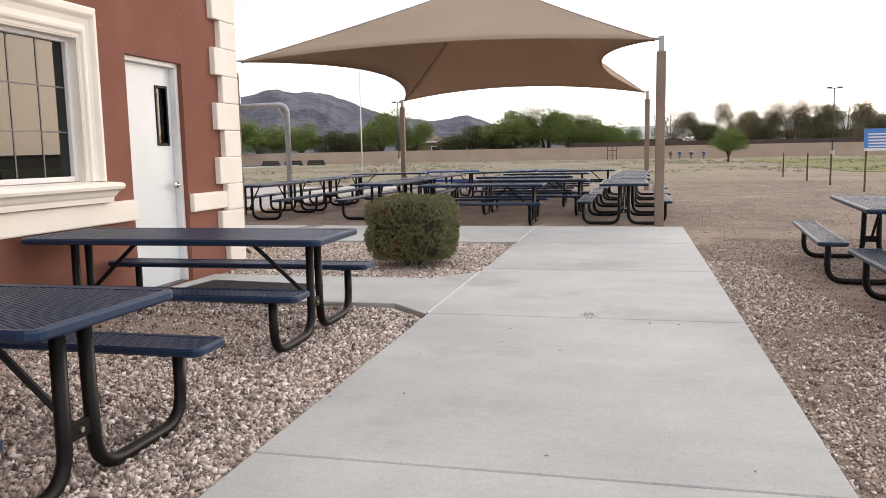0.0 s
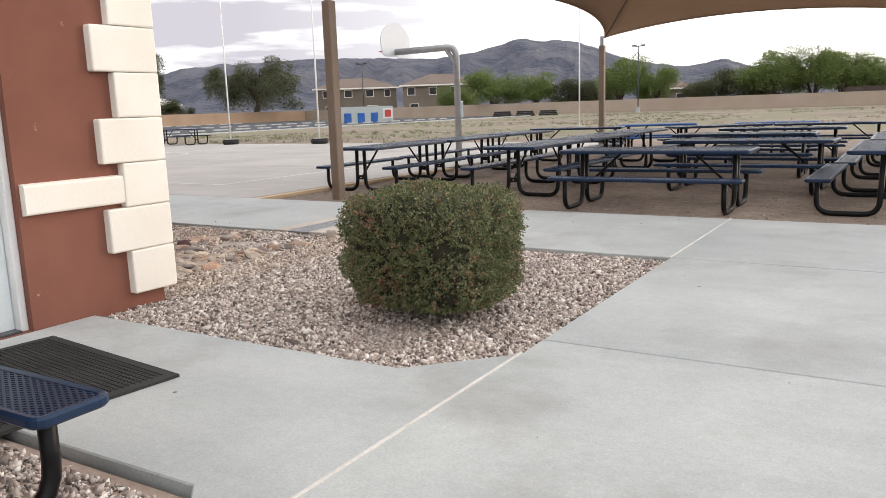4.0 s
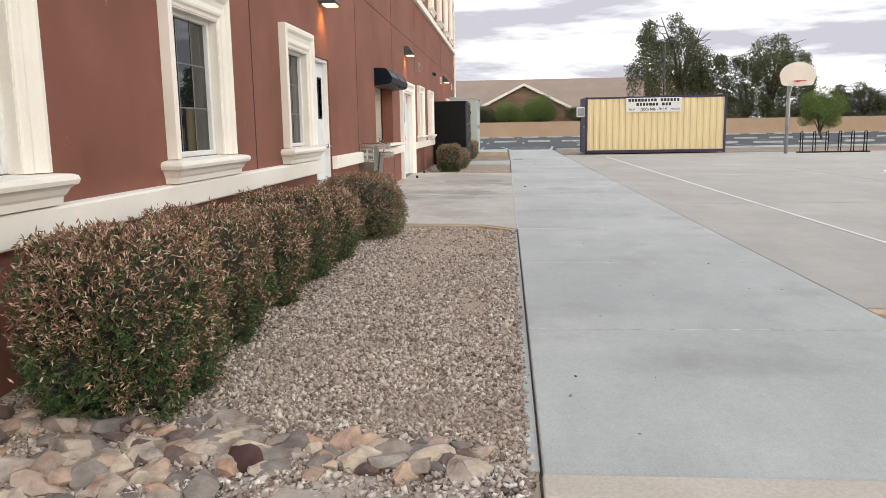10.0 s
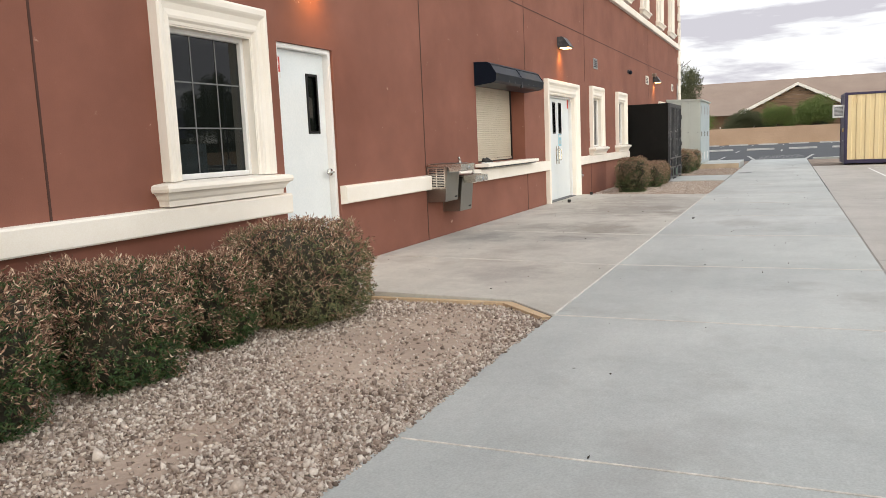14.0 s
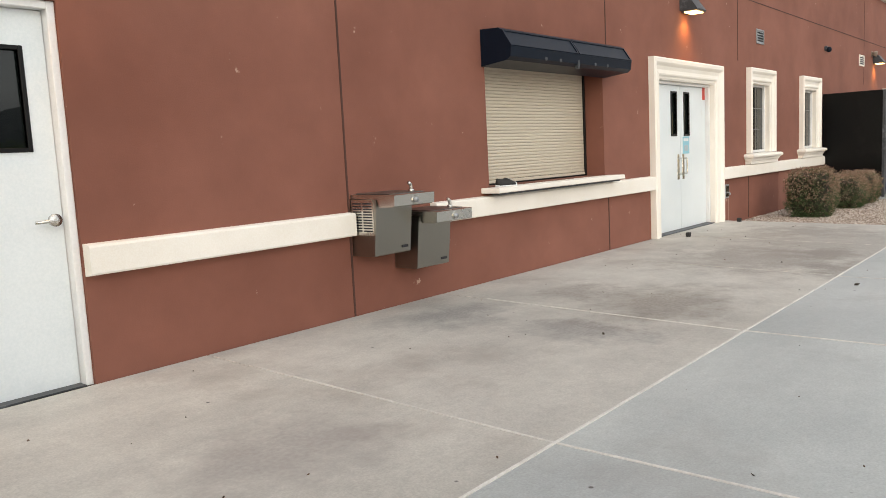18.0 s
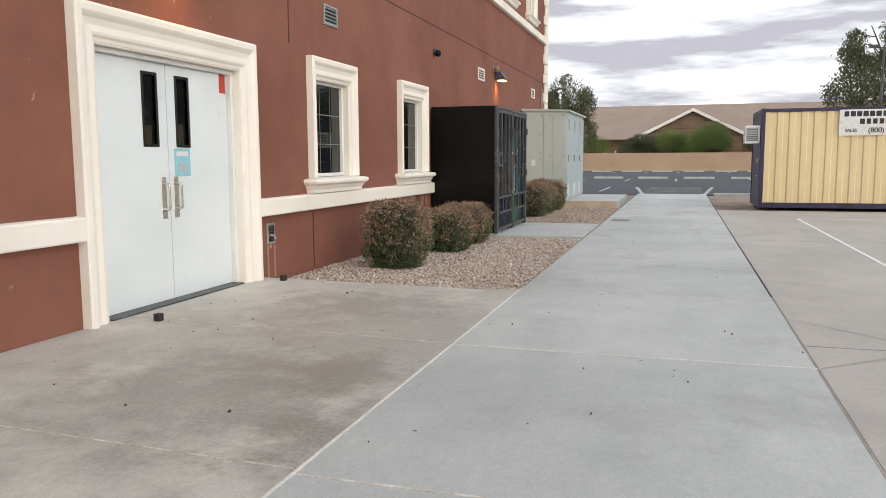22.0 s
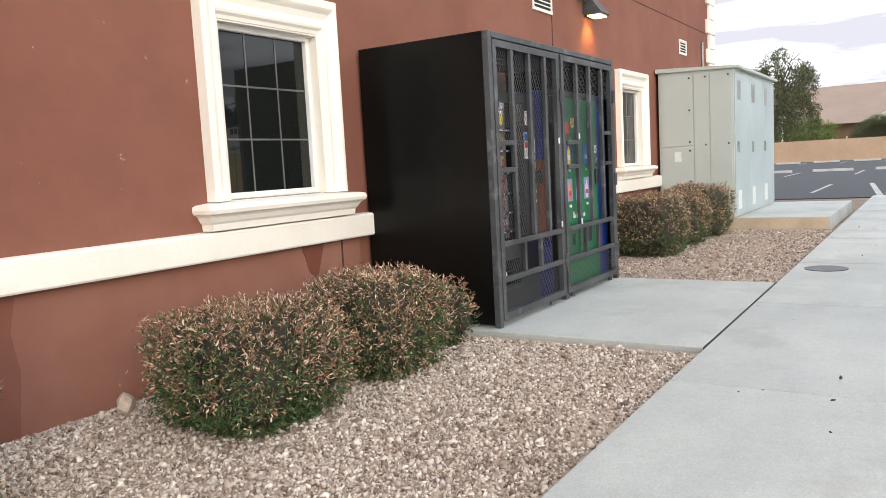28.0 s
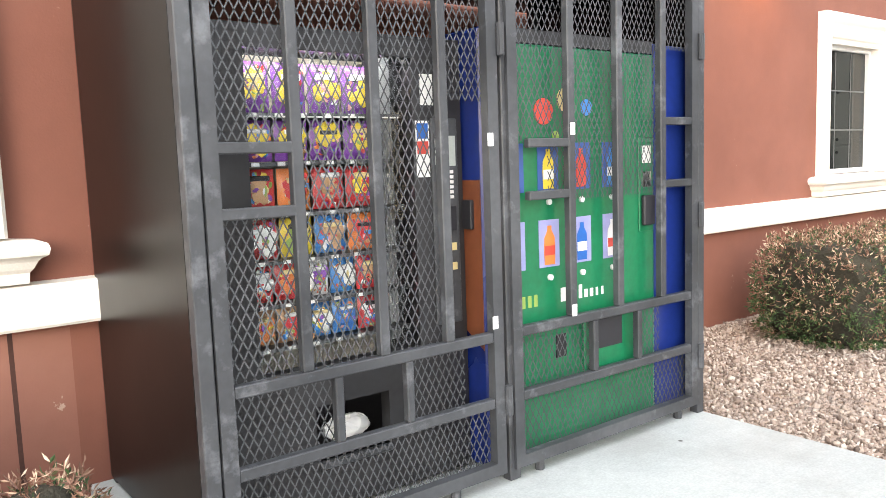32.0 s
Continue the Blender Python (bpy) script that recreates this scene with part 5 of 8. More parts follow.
def shrub(label, at, rx, ry, h, upper, lower, seed, n=5200, size=0.05, aspect=0.3, square=3.2, base_in=0.82, turn=0.0, lumpy=0.15):
    """A clipped shrub: woody stems, a dark core painted as inner shade and a shell of small leaves."""
    rng = np.random.RandomState(seed)
    th = thing("shrub", label, "shrub", at, turn, "")
    bm = bmesh.new()
    for k in range(9):
        a = rng.uniform(0, 6.28)
        e = (rng.uniform(0.3, 0.8) * rx * math.cos(a), rng.uniform(0.3, 0.8) * ry * math.sin(a), h * rng.uniform(0.5, 0.85))
        tube(bm, [(0.06 * math.cos(a), 0.06 * math.sin(a), -0.16), (e[0] * 0.5, e[1] * 0.5, h * 0.3), e], 0.012, 5, 0.004)
    part("stems", bm, M_BARK, th)
    d = rng.normal(0, 1, (n, 3))
    d /= np.linalg.norm(d, axis=1)[:, None]
    k = 1.0 / (np.abs(d) ** square).sum(1) ** (1.0 / square)
    depth = 1 - np.abs(rng.normal(0, 0.09, n))
    lump = np.array([noise.noise(Vector((float(q[0]) * 2.8 + seed, float(q[1]) * 2.8, float(q[2]) * 2.8))) for q in d])
    r = k * depth * (1 + lumpy * lump)
    p = d * r[:, None]
    zz = (p[:, 2] + 1) / 2
    taper = base_in + (1 - base_in) * np.clip(zz / 0.35, 0, 1)
    pts = np.stack([p[:, 0] * rx * taper, p[:, 1] * ry * taper, np.maximum(0.0, (zz - 0.1) / 0.9) * h * 0.97 + 0.01], 1)
    nrm = d * np.array([1, 1, 1.2])
    if upper is M_DRYLEAF:
        # short leafy shoots: green below, dry at the tip
        m, per = n // 9, 9
        patch = np.array([noise.noise(Vector((float(q[0]) * 3.0, float(q[1]) * 3.0 + seed, float(q[2]) * 3.0))) for q in d[:m]])
        shoot = nrm[:m] / np.linalg.norm(nrm[:m], axis=1)[:, None] + rng.normal(0, 0.55, (m, 3)) + np.array([0, 0, 0.35])
        shoot /= np.linalg.norm(shoot, axis=1)[:, None]
        reach = rng.uniform(0.03, 0.085, (m, 1))
        u = rng.uniform(0, 1, (m, per))
        pos = (pts[:m, None, :] + shoot[:, None, :] * ((u - 0.45) * reach)[:, :, None] + rng.normal(0, 0.006, (m, per, 3))).reshape(-1, 3)
        aim = (shoot[:, None, :] + rng.normal(0, 0.6, (m, per, 3))).reshape(-1, 3)
        share = np.clip(0.42 + 1.5 * (zz[:m] - 0.42) + 0.9 * patch, 0.02, 0.96)
        dry = (rng.uniform(0, 1, (m, per)) < share[:, None] * np.clip(u * 1.5, 0.25, 1)).reshape(-1)
        pos[:, 2] = np.maximum(pos[:, 2], 0.015)
        leaves("dry_foliage", pos[dry], aim[dry], size, aspect, upper, th, seed, "brown dry shoot tips", 0.5)
        leaves("green_foliage", pos[~dry], aim[~dry], size * 0.85, aspect * 1.35, lower, th, seed + 1, "", 0.5)
    else:
        # small rosettes of leaves on every shoot, sunk into hollows here and there, some of them withered
        m, per = n // 10, 10
        hollow = np.array([noise.noise(Vector((float(q[0]) * 6.5, float(q[1]) * 6.5 + seed, float(q[2]) * 6.5))) for q in pts[:m]])
        sunk = np.clip(hollow - 0.20, 0, 0.4)[:, None]
        heart = np.array([0.0, 0.0, h * 0.5])
        tip = pts[:m] + (heart - pts[:m]) * sunk * 0.6
        shoot = nrm[:m] / np.linalg.norm(nrm[:m], axis=1)[:, None] + rng.normal(0, 0.4, (m, 3)) + np.array([0, 0, 0.25])
        shoot /= np.linalg.norm(shoot, axis=1)[:, None]
        u = rng.uniform(0, 1, (m, per))
        pos = (tip[:, None, :] - shoot[:, None, :] * (u * 0.045)[:, :, None] + rng.normal(0, 0.004, (m, per, 3))).reshape(-1, 3)
        aim = (shoot[:, None, :] * 0.7 + rng.normal(0, 0.75, (m, per, 3))).reshape(-1, 3)
        pos[:, 2] = np.maximum(pos[:, 2], 0.012)
        patch = np.array([noise.noise(Vector((float(q[0]) * 4.0 + 9, float(q[1]) * 4.0, float(q[2]) * 4.0))) for q in pts[:m]])
        red = np.repeat(rng.uniform(0, 1, m) < np.clip(0.03 + 0.9 * (patch - 0.14), 0.03, 0.6), per)
        leaves("foliage", pos[~red], aim[~red], size, aspect, upper, th, seed, "", 0.35)
        leaves("withered_foliage", pos[red], aim[red], size, aspect, M_WITHER, th, seed + 1, "reddish brown withered shoots", 0.35)
    # inner mass that closes the gaps, its dark colour standing for shade among the twigs
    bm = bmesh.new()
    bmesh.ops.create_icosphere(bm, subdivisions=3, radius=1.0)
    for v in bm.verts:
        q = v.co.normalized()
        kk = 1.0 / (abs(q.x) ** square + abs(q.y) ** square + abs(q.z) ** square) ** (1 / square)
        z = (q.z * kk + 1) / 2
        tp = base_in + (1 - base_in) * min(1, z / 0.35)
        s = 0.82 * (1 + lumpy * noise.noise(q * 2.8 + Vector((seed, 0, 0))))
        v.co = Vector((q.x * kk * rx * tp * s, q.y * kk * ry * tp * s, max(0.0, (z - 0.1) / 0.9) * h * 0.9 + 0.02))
    part("shade_core", bm, M_SHADECORE, th)
    return th


# near-black brown: the shade inside the foliage is put into this colour
M_SHADECORE = surface("shade_core", (0.022, 0.022, 0.014), (0.050, 0.044, 0.029), 6.0, 60.0, 0.95, bump=0.8, depth=0.02)
shrub("rounded green clipped shrub with small leaves on gravel", (-1.67, 9.69, BED_Z + 0.10), 0.505, 0.465, 0.725, M_LEAF, M_LEAF, 3, 110000, 0.0175, 0.50, 4.8, 0.93, 0.0, 0.05)
HEDGE = "brown-tipped dry clipped hedge shrub against the red wall"
for i, (x, y, rx, ry, h) in enumerate(((-5.95, 9.87, 0.43, 0.39, 0.84), (-7.08, 9.76, 0.39, 0.41, 0.81), (-8.08, 9.76, 0.35, 0.41, 0.72), (-9.05, 9.76, 0.37, 0.41, 0.78), (-9.98, 9.78, 0.34, 0.41, 0.70), (-10.88, 9.72, 0.28, 0.36, 0.60))):
    shrub(HEDGE, (x, y, BED_Z), rx, ry, h, M_DRYLEAF, M_LOWLEAF, 20 + i, 30000 if i else 48000, 0.030, 0.28, 4.4 if i else 6.0, 0.76, 0.0, 0.2)
shrub("rounded olive hedge shrub beside the concrete apron", (-11.68, 9.92, BED_Z), 0.55, 0.54, 0.77, M_DRYLEAF, M_LEAF, 31, 34000, 0.033, 0.2, 3.0)
for i, (x, y, rx, ry, h) in enumerate(((-25.42, 10.03, 0.345, 0.355, 0.79), (-27.2, 10.06, 0.44, 0.41, 0.58), (-28.2, 10.09, 0.37, 0.38, 0.60))):
    shrub(HEDGE, (x, y, BED_Z), rx, ry, h, M_DRYLEAF, M_LOWLEAF, 40 + i, 32000, 0.028, 0.28, 5.5, 0.70)
shrub("small loose dry shrub beside the vending cage", (-28.95, 10.15, BED_Z), 0.20, 0.20, 0.46, M_DRYLEAF, M_LOWLEAF, 47, 2700, 0.036, 0.24, 2.0, 0.6, 0.0, 0.4)
for i, (x, y, rx, ry, h) in enumerate(((-34.05, 10.0, 0.50, 0.46, 0.74), (-35.2, 9.98, 0.50, 0.45, 0.72), (-36.5, 10.0, 0.55, 0.46, 0.76))):
    shrub(HEDGE, (x, y, BED_Z), rx, ry, h, M_DRYLEAF, M_LOWLEAF, 50 + i, 20000, 0.030, 0.28, 5.5, 0.74)

# ---- things on and along the long wall ----
def text_part(name, body, size, m, material, parent, depth=0.0015, align="CENTER"):
    cu = bpy.data.curves.new(name, "FONT")
    cu.body, cu.size, cu.extrude, cu.align_x, cu.align_y = body, size, depth, align, "CENTER"
    cu.offset = size * 0.022
    tmp = bpy.data.objects.new("tmp", cu)
    scene.collection.objects.link(tmp)
    me = bpy.data.meshes.new_from_object(tmp)
    bpy.data.objects.remove(tmp)
    me.transform(m)
    me.materials.clear()
    me.materials.append(material)
    ob = new(name, me)
    ob.parent = parent
    return ob


FACE_E = pose(0, 0, 0, 90, 0, 90)         # lettering that reads from the east


def serving_window():
    x0, x1, z0, z1 = SERVE
    c = (x0 + x1) / 2
    h = (x1 - x0) / 2
    th = thing("roller_shutter", "closed beige roller shutter in the serving window", "shutter", (c, YF, 0))
    n = 34
    zb, zt = z0 + 0.05, z1
    pitch = (zt - zb) / n
    prof = [(-0.272, 0.0), (-0.2585, 0.0015), (-0.2545, pitch * 0.25), (-0.2535, pitch * 0.55), (-0.2555, pitch * 0.9), (-0.259, pitch * 0.965), (-0.272, pitch)]
    me = mesh_of("slat", prism(bmesh.new(), prof, "x", -h + 0.03, h - 0.03), M_SHUTTER)
    for i in range(n):
        ob = new("slat", me)
        ob.parent = th
        ob.matrix_basis = pose(0, 0, zb + i * pitch)
    part("bottom_bar", boxed(-h + 0.03, h - 0.03, -0.275, -0.245, z0 + 0.016, zb - 0.003, 0.003), M_SHUTTER, th)
    part("bottom_seal", boxed(-h + 0.03, h - 0.03, -0.27, -0.24, z0, z0 + 0.015, 0.002), M_BLACK, th)
    for s in (-1, 1):
        part("guide_rail", boxed(s * h - (0.03 if s > 0 else 0), s * h + (0 if s > 0 else 0.03), -0.285, -0.235, z0, z1, 0.003), M_BLACK, th)
    part("back_sheet", boxed(-h, h, -0.30, -0.28, z0, z1), M_DARKROOM, th)
    sh = thing("serving_shelf", "cream painted shelf below the serving window", "shelf", (c, YF, 0))
    part("board", boxed(-h - 0.11, h + 0.13, -0.28, 0.21, z0 - 0.055, z0 - 0.004, 0.008), M_CREAM, sh)
    part("bracket_rail", boxed(-h - 0.05, h + 0.07, 0.082, 0.17, z0 - 0.075, z0 - 0.057), M_BAR, sh)
    aw = thing("air_curtain", "dark blue-black air curtain housing above the shutter", "air curtain", (c - 0.03, YF, 0))
    prof = [(0.0, 2.09), (0.29, 2.12), (0.335, 2.15), (0.345, 2.24), (0.24, 2.40), (0.21, 2.42), (0.0, 2.43)]
    body = part("housing", prism(bmesh.new(), prof, "x", -1.18, 1.225), M_AWN, aw)
    part("seam", boxed(-0.012, 0.012, 0.30, 0.339, 2.10, 2.20), M_BAR, aw)
    for xa, xb in ((-1.18, -0.006), (0.006, 1.225)):
        for u0, u1, v0, v1 in ((xa, xb, 0.03, 0.10), (xa, xb, 0.90, 0.97), (xa, xa + 0.022, 0.10, 0.90), (xb - 0.022, xb, 0.10, 0.90)):
            ya, za, yb, zb_ = 0.345 - 0.105 * v0, 2.24 + 0.16 * v0, 0.345 - 0.105 * v1, 2.24 + 0.16 * v1
            part("border", prism(bmesh.new(), [(ya, za), (ya + 0.007, za + 0.005), (yb + 0.007, zb_ + 0.005), (yb, zb_)], "x", u0, u1), M_AWN, aw)
    for s in (-1, 1):
        for u in (0.35, 0.62):
            part("knockout", tube(bmesh.new(), [(s * u, 0.330, 2.165), (s * u, 0.338, 2.165)], 0.022, 10), M_BAR, aw)
        part("badge", tube(bmesh.new(), [(s * 0.56, 0.286, 2.30), (s * 0.56, 0.294, 2.304)], 0.028, 10), M_BAR, aw)
    # the shoe left on the shelf
    so = thing("shoe", "black low sneaker with thin white sole on the shelf", "shoe", (x1 - 0.17, YF + 0.08, z0 - 0.003), 172)

    def last(rows, seg=12):
        """A closed skin over cross-sections (x, half width, foot, crest)."""
        bm = bmesh.new()
        rings = []
        for x, hw, lo, hi in rows:
            ring = []
            for k in range(seg + 1):
                a = math.pi * k / seg
                ring.append(bm.verts.new((x, hw * math.cos(a), lo + (hi - lo) * math.sin(a) ** 0.65)))
            rings.append(ring)
        for a, b in zip(rings, rings[1:]):
            for k in range(seg):
                bm.faces.new((a[k], a[k + 1], b[k + 1], b[k]))
            bm.faces.new((a[0], b[0], b[-1], a[-1]))
        bm.faces.new(list(reversed(rings[0])))
        bm.faces.new(rings[-1])
        bmesh.ops.recalc_face_normals(bm, faces=bm.faces)
        return bm

    form = ((-0.132, 0.016, 0.072), (-0.12, 0.030, 0.082), (-0.085, 0.034, 0.074), (-0.04, 0.034, 0.070), (-0.015, 0.035, 0.086), (0.02, 0.037, 0.076), (0.06, 0.041, 0.058), (0.095, 0.041, 0.046), (0.12, 0.032, 0.038), (0.132, 0.014, 0.028))
    part("sole", last([(x * 1.03, hw + 0.004, 0.0, 0.020) for x, hw, hi in form]), M_WHITE, so, "thin white rubber sole", True)
    up = part("upper", last([(x, hw, 0.008, hi) for x, hw, hi in form]), M_RUBBER, so, "", True)
    part("toe_cap", last([(x, hw + 0.0015, 0.008, hi + 0.001) for x, hw, hi in form[-3:]]), M_WHITE, up, "white rubber toe cap", True)
    for k in range(4):
        part("lace", boxed(0.012 + k * 0.018, 0.017 + k * 0.018, -0.022, 0.022, 0.079 - k * 0.0085, 0.083 - k * 0.0085), M_WHITE, up)


serving_window()


def fountain():
    th = thing("drinking_fountain", "two-level stainless steel drinking fountain on the wall", "fountain", (FTN[1] - 0.01, YF, 0))
    M_DARKTOP = surface("basin_top", (0.10, 0.09, 0.085), (0.18, 0.17, 0.16), 3.0, 60.0, 0.35, metal=0.8)
    for x1, zt, zb in ((0.0, 1.01, 0.535), (-0.475, 0.845, 0.375)):
        x0 = x1 - 0.455
        unit = part("basin", prism(bmesh.new(), [(0.0, zt - 0.028), (0.295, zt - 0.034), (0.315, zt - 0.094), (0.44, zt - 0.094), (0.475, zt - 0.086), (0.48, zt - 0.004), (0.46, zt), (0.0, zt + 0.004)], "x", x0, x1), M_STEEL, th)
        part("basin_bowl", prism(bmesh.new(), [(0.04, zt), (0.40, zt), (0.40, zt + 0.006), (0.05, zt + 0.012), (0.04, zt + 0.012)], "x", x0 + 0.03, x1 - 0.03), M_DARKTOP, unit)
        bm = prism(bmesh.new(), [(0.0, zb), (0.235, zb), (0.245, zb + 0.008), (0.292, zt - 0.036), (0.0, zt - 0.030)], "x", x0 + 0.055, x1 + 0.004)
        body = part("body_panel", bm, M_STEELB, th)
        part("push_button", tube(bmesh.new(), [((x0 + x1) / 2, 0.47, zt - 0.05), ((x0 + x1) / 2, 0.50, zt - 0.05)], 0.02, 12), M_GALV, unit, "", True)
        part("push_ring", tube(bmesh.new(), [((x0 + x1) / 2, 0.47, zt - 0.05), ((x0 + x1) / 2, 0.485, zt - 0.05)], 0.032, 14), M_STEEL, unit)
        bm = bmesh.new()
        tube(bm, rounded([(x0 + 0.07, 0.30, zt), (x0 + 0.07, 0.30, zt + 0.06), (x0 + 0.10, 0.30, zt + 0.075)], 0.02), 0.014, 8)
        tube(bm, [(x0 + 0.07, 0.30, zt), (x0 + 0.07, 0.30, zt + 0.022)], 0.026, 10)
        part("bubbler", bm, M_STEEL, unit, "", True)
        part("maker_plate", boxed(x0 + 0.09, x0 + 0.16, 0.24, 0.2565, zb + 0.04, zb + 0.06), M_INK, body)
    for c in range(2):
        for k in range(11):
            y = 0.035 + c * 0.112
            z = 0.73 + k * 0.021
            part("louvre", boxed(0.0085, 0.0105, y, y + 0.092, z, z + 0.010), M_INK, th)
    part("end_panel", boxed(0.0041, 0.008, 0.015, 0.256, 0.70, 0.975), M_STEEL, th)


fountain()


def wall_lamp(at, label):
    th = thing("wall_lamp", label, "wall lamp", at)
    part("housing", prism(bmesh.new(), [(0.0, 0.0), (0.04, -0.02), (0.24, -0.02), (0.25, 0.0), (0.13, 0.17), (0.10, 0.19), (0.0, 0.19)], "x", -0.16, 0.16), M_BAR, th, "dark bronze cast housing")
    part("backplate", boxed(-0.10, 0.10, 0.0, 0.012, -0.03, 0.2, 0.004), M_BAR, th)
    part("lens", boxed(-0.13, 0.13, 0.05, 0.22, -0.036, -0.0205, 0.004), M_LAMP, th, "glowing orange lens")


M_LAMP = bpy.data.materials.new("sodium_lens")
M_LAMP.use_nodes = True
_p = M_LAMP.node_tree.nodes["Principled BSDF"]
_p.inputs["Base Color"].default_value = (0.9, 0.7, 0.4, 1)
_p.inputs["Emission Color"].default_value = (1.0, 0.55, 0.18, 1)
_p.inputs["Emission Strength"].default_value = 6.0
for x, z in ((-13.30, 2.98), (-22.30, 3.09), (-34.35, 3.08)):
    wall_lamp((x, YF, z), "bronze wall pack lamp glowing orange over the wall")
    bulb = new("lamp_light", bpy.data.lights.new("lamp_light", "SPOT"))
    bulb.data.energy, bulb.data.color, bulb.data.shadow_soft_size = 22.0, (1.0, 0.43, 0.09), 0.06
    bulb.data.spot_size, bulb.data.spot_blend = radians(120), 0.9
    bulb.matrix_basis = look((x, YF + 0.13, z - 0.05), (x, YF - 0.1, z - 1.0))


def vent(at, w, h, label, paint):
    th = thing("wall_vent", label, "vent", at)
    bm = bmesh.new()
    box(bm, -w / 2, -w / 2 + 0.025, 0, 0.02, -h / 2, h / 2, 0.003)
    box(bm, w / 2 - 0.025, w / 2, 0, 0.02, -h / 2, h / 2, 0.003)
    box(bm, -w / 2 + 0.025, w / 2 - 0.025, 0, 0.02, h / 2 - 0.025, h / 2, 0.003)
    box(bm, -w / 2 + 0.025, w / 2 - 0.025, 0, 0.02, -h / 2, -h / 2 + 0.025, 0.003)
    part("frame", bm, paint, th)
    part("backing", boxed(-w / 2 + 0.02, w / 2 - 0.02, 0.001, 0.004, -h / 2 + 0.02, h / 2 - 0.02), M_INK, th)
    k = 5
    for i in range(k):
        z = -h / 2 + 0.035 + (h - 0.07) * i / (k - 1)
        part("slat", prism(bmesh.new(), [(0.005, z - 0.010), (0.018, z - 0.014), (0.02, z - 0.008), (0.006, z + 0.006)], "x", -w / 2 + 0.025, w / 2 - 0.025), paint, th)


vent((-25.46, YF, 3.01), 0.38, 0.24, "grey louvred vent high on the red wall", M_GALV)
vent((-32.93, YF, 3.06), 0.52, 0.26, "cream louvred vent high on the red wall", M_CREAM)
vent((-38.95, YF, 3.12), 0.45, 0.26, "cream louvred vent high on the red wall", M_CREAM)

dome = thing("wall_camera", "small dark dome camera on the wall", "camera", (-29.63, YF, 3.09))
part("mount", tube(bmesh.new(), [(0, 0, 0.02), (0, 0.05, 0.02)], 0.055, 12), M_BAR, dome)
bm = bmesh.new()
bmesh.ops.create_icosphere(bm, subdivisions=2, radius=0.06, matrix=Matrix.Translation((0, 0.075, -0.005)))
part("bubble", bm, M_AWN, dome, "", True)
horn = thing("wall_siren", "tan round alarm horn beside the wall lamp", "alarm horn", (-34.05, YF, 3.29))
part("plate", boxed(-0.07, 0.07, 0, 0.02, -0.07, 0.07, 0.01), M_POST, horn)
part("horn", tube(bmesh.new(), [(0, 0.02, 0), (0, 0.06, 0), (0, 0.12, -0.01)], 0.04, 12, 0.075), M_POST, horn, "", True)

tap = thing("hose_box", "recessed steel hose tap box with rusty runs", "tap box", (-23.87, YF, 0.50))
part("plate", boxed(-0.085, 0.085, 0.0, 0.012, -0.11, 0.11, 0.004), M_GALV, tap)
part("recess", boxed(-0.06, 0.06, 0.0125, 0.0145, -0.085, 0.085), M_STEEL, tap)
part("spout", tube(bmesh.new(), rounded([(0, 0.012, -0.02), (0, 0.05, -0.02), (0, 0.055, -0.06)], 0.02), 0.012, 8), M_GALV, tap)
M_RUN = surface("lime_run", (0.30, 0.17, 0.13), (0.38, 0.24, 0.19), 8.0, 80.0, 0.95, bump=0.2)
for dx, w, z0, z1 in ((-0.08, 0.035, -0.47, -0.12), (0.06, 0.03, -0.49, -0.12), (0.0, 0.05, -0.16, -0.12)):
    part("water_stain", boxed(dx - w / 2, dx + w / 2, -0.001, 0.002, z0, z1), M_RUN, tap)
# lighter copy of the red stucco, painted to offset shading low on the wall
M_LIFTED = stucco("lifted_stucco", (0.215, 0.086, 0.059), (0.295, 0.140, 0.102), (0.43, 0.30, 0.24))
lifted = thing("lime_bloom", "lighter stucco sheet brightening the shaded lower wall", "stain", (-28.45, YF, 0.0))
part("lighter_sheet", prism(bmesh.new(), [(-0.82, -0.1), (2.0, -0.1), (1.96, 0.3), (1.99, 0.5), (1.95, 0.676), (-0.82, 0.676)], "y", -0.001, 0.0018), M_LIFTED, lifted)
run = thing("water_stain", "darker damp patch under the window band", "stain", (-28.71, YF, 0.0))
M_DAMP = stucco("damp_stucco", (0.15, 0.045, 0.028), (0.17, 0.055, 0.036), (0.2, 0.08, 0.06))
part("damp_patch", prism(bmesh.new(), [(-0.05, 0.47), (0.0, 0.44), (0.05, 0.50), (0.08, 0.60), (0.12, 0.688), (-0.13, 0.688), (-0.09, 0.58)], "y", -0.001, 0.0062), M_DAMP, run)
for x, y in ((-21.55, 9.50), (-23.60, 9.46)):
    st = thing("door_stop", "small black rubber door stop on the concrete", "door stop", (x, y, 0.046))
    part("block", boxed(-0.03, 0.03, -0.028, 0.028, 0, 0.06, 0.006), M_RUBBER, st)

mat_th = thing("door_mat", "black ribbed rubber mat before the side door", "mat", (-2.77, 7.67, 0.001), -6)
part("base", boxed(-0.62, 0.62, -0.44, 0.44, 0, 0.008), M_RUBBER, mat_th)
bm = bmesh.new()
for x0, x1, y0, y1 in ((-0.62, 0.62, -0.44, -0.39), (-0.62, 0.62, 0.39, 0.44), (-0.62, -0.57, -0.39, 0.39), (0.57, 0.62, -0.39, 0.39)):
    box(bm, x0, x1, y0, y1, 0.0085, 0.015)
part("border", bm, M_RUBBER, mat_th)
bm = bmesh.new()
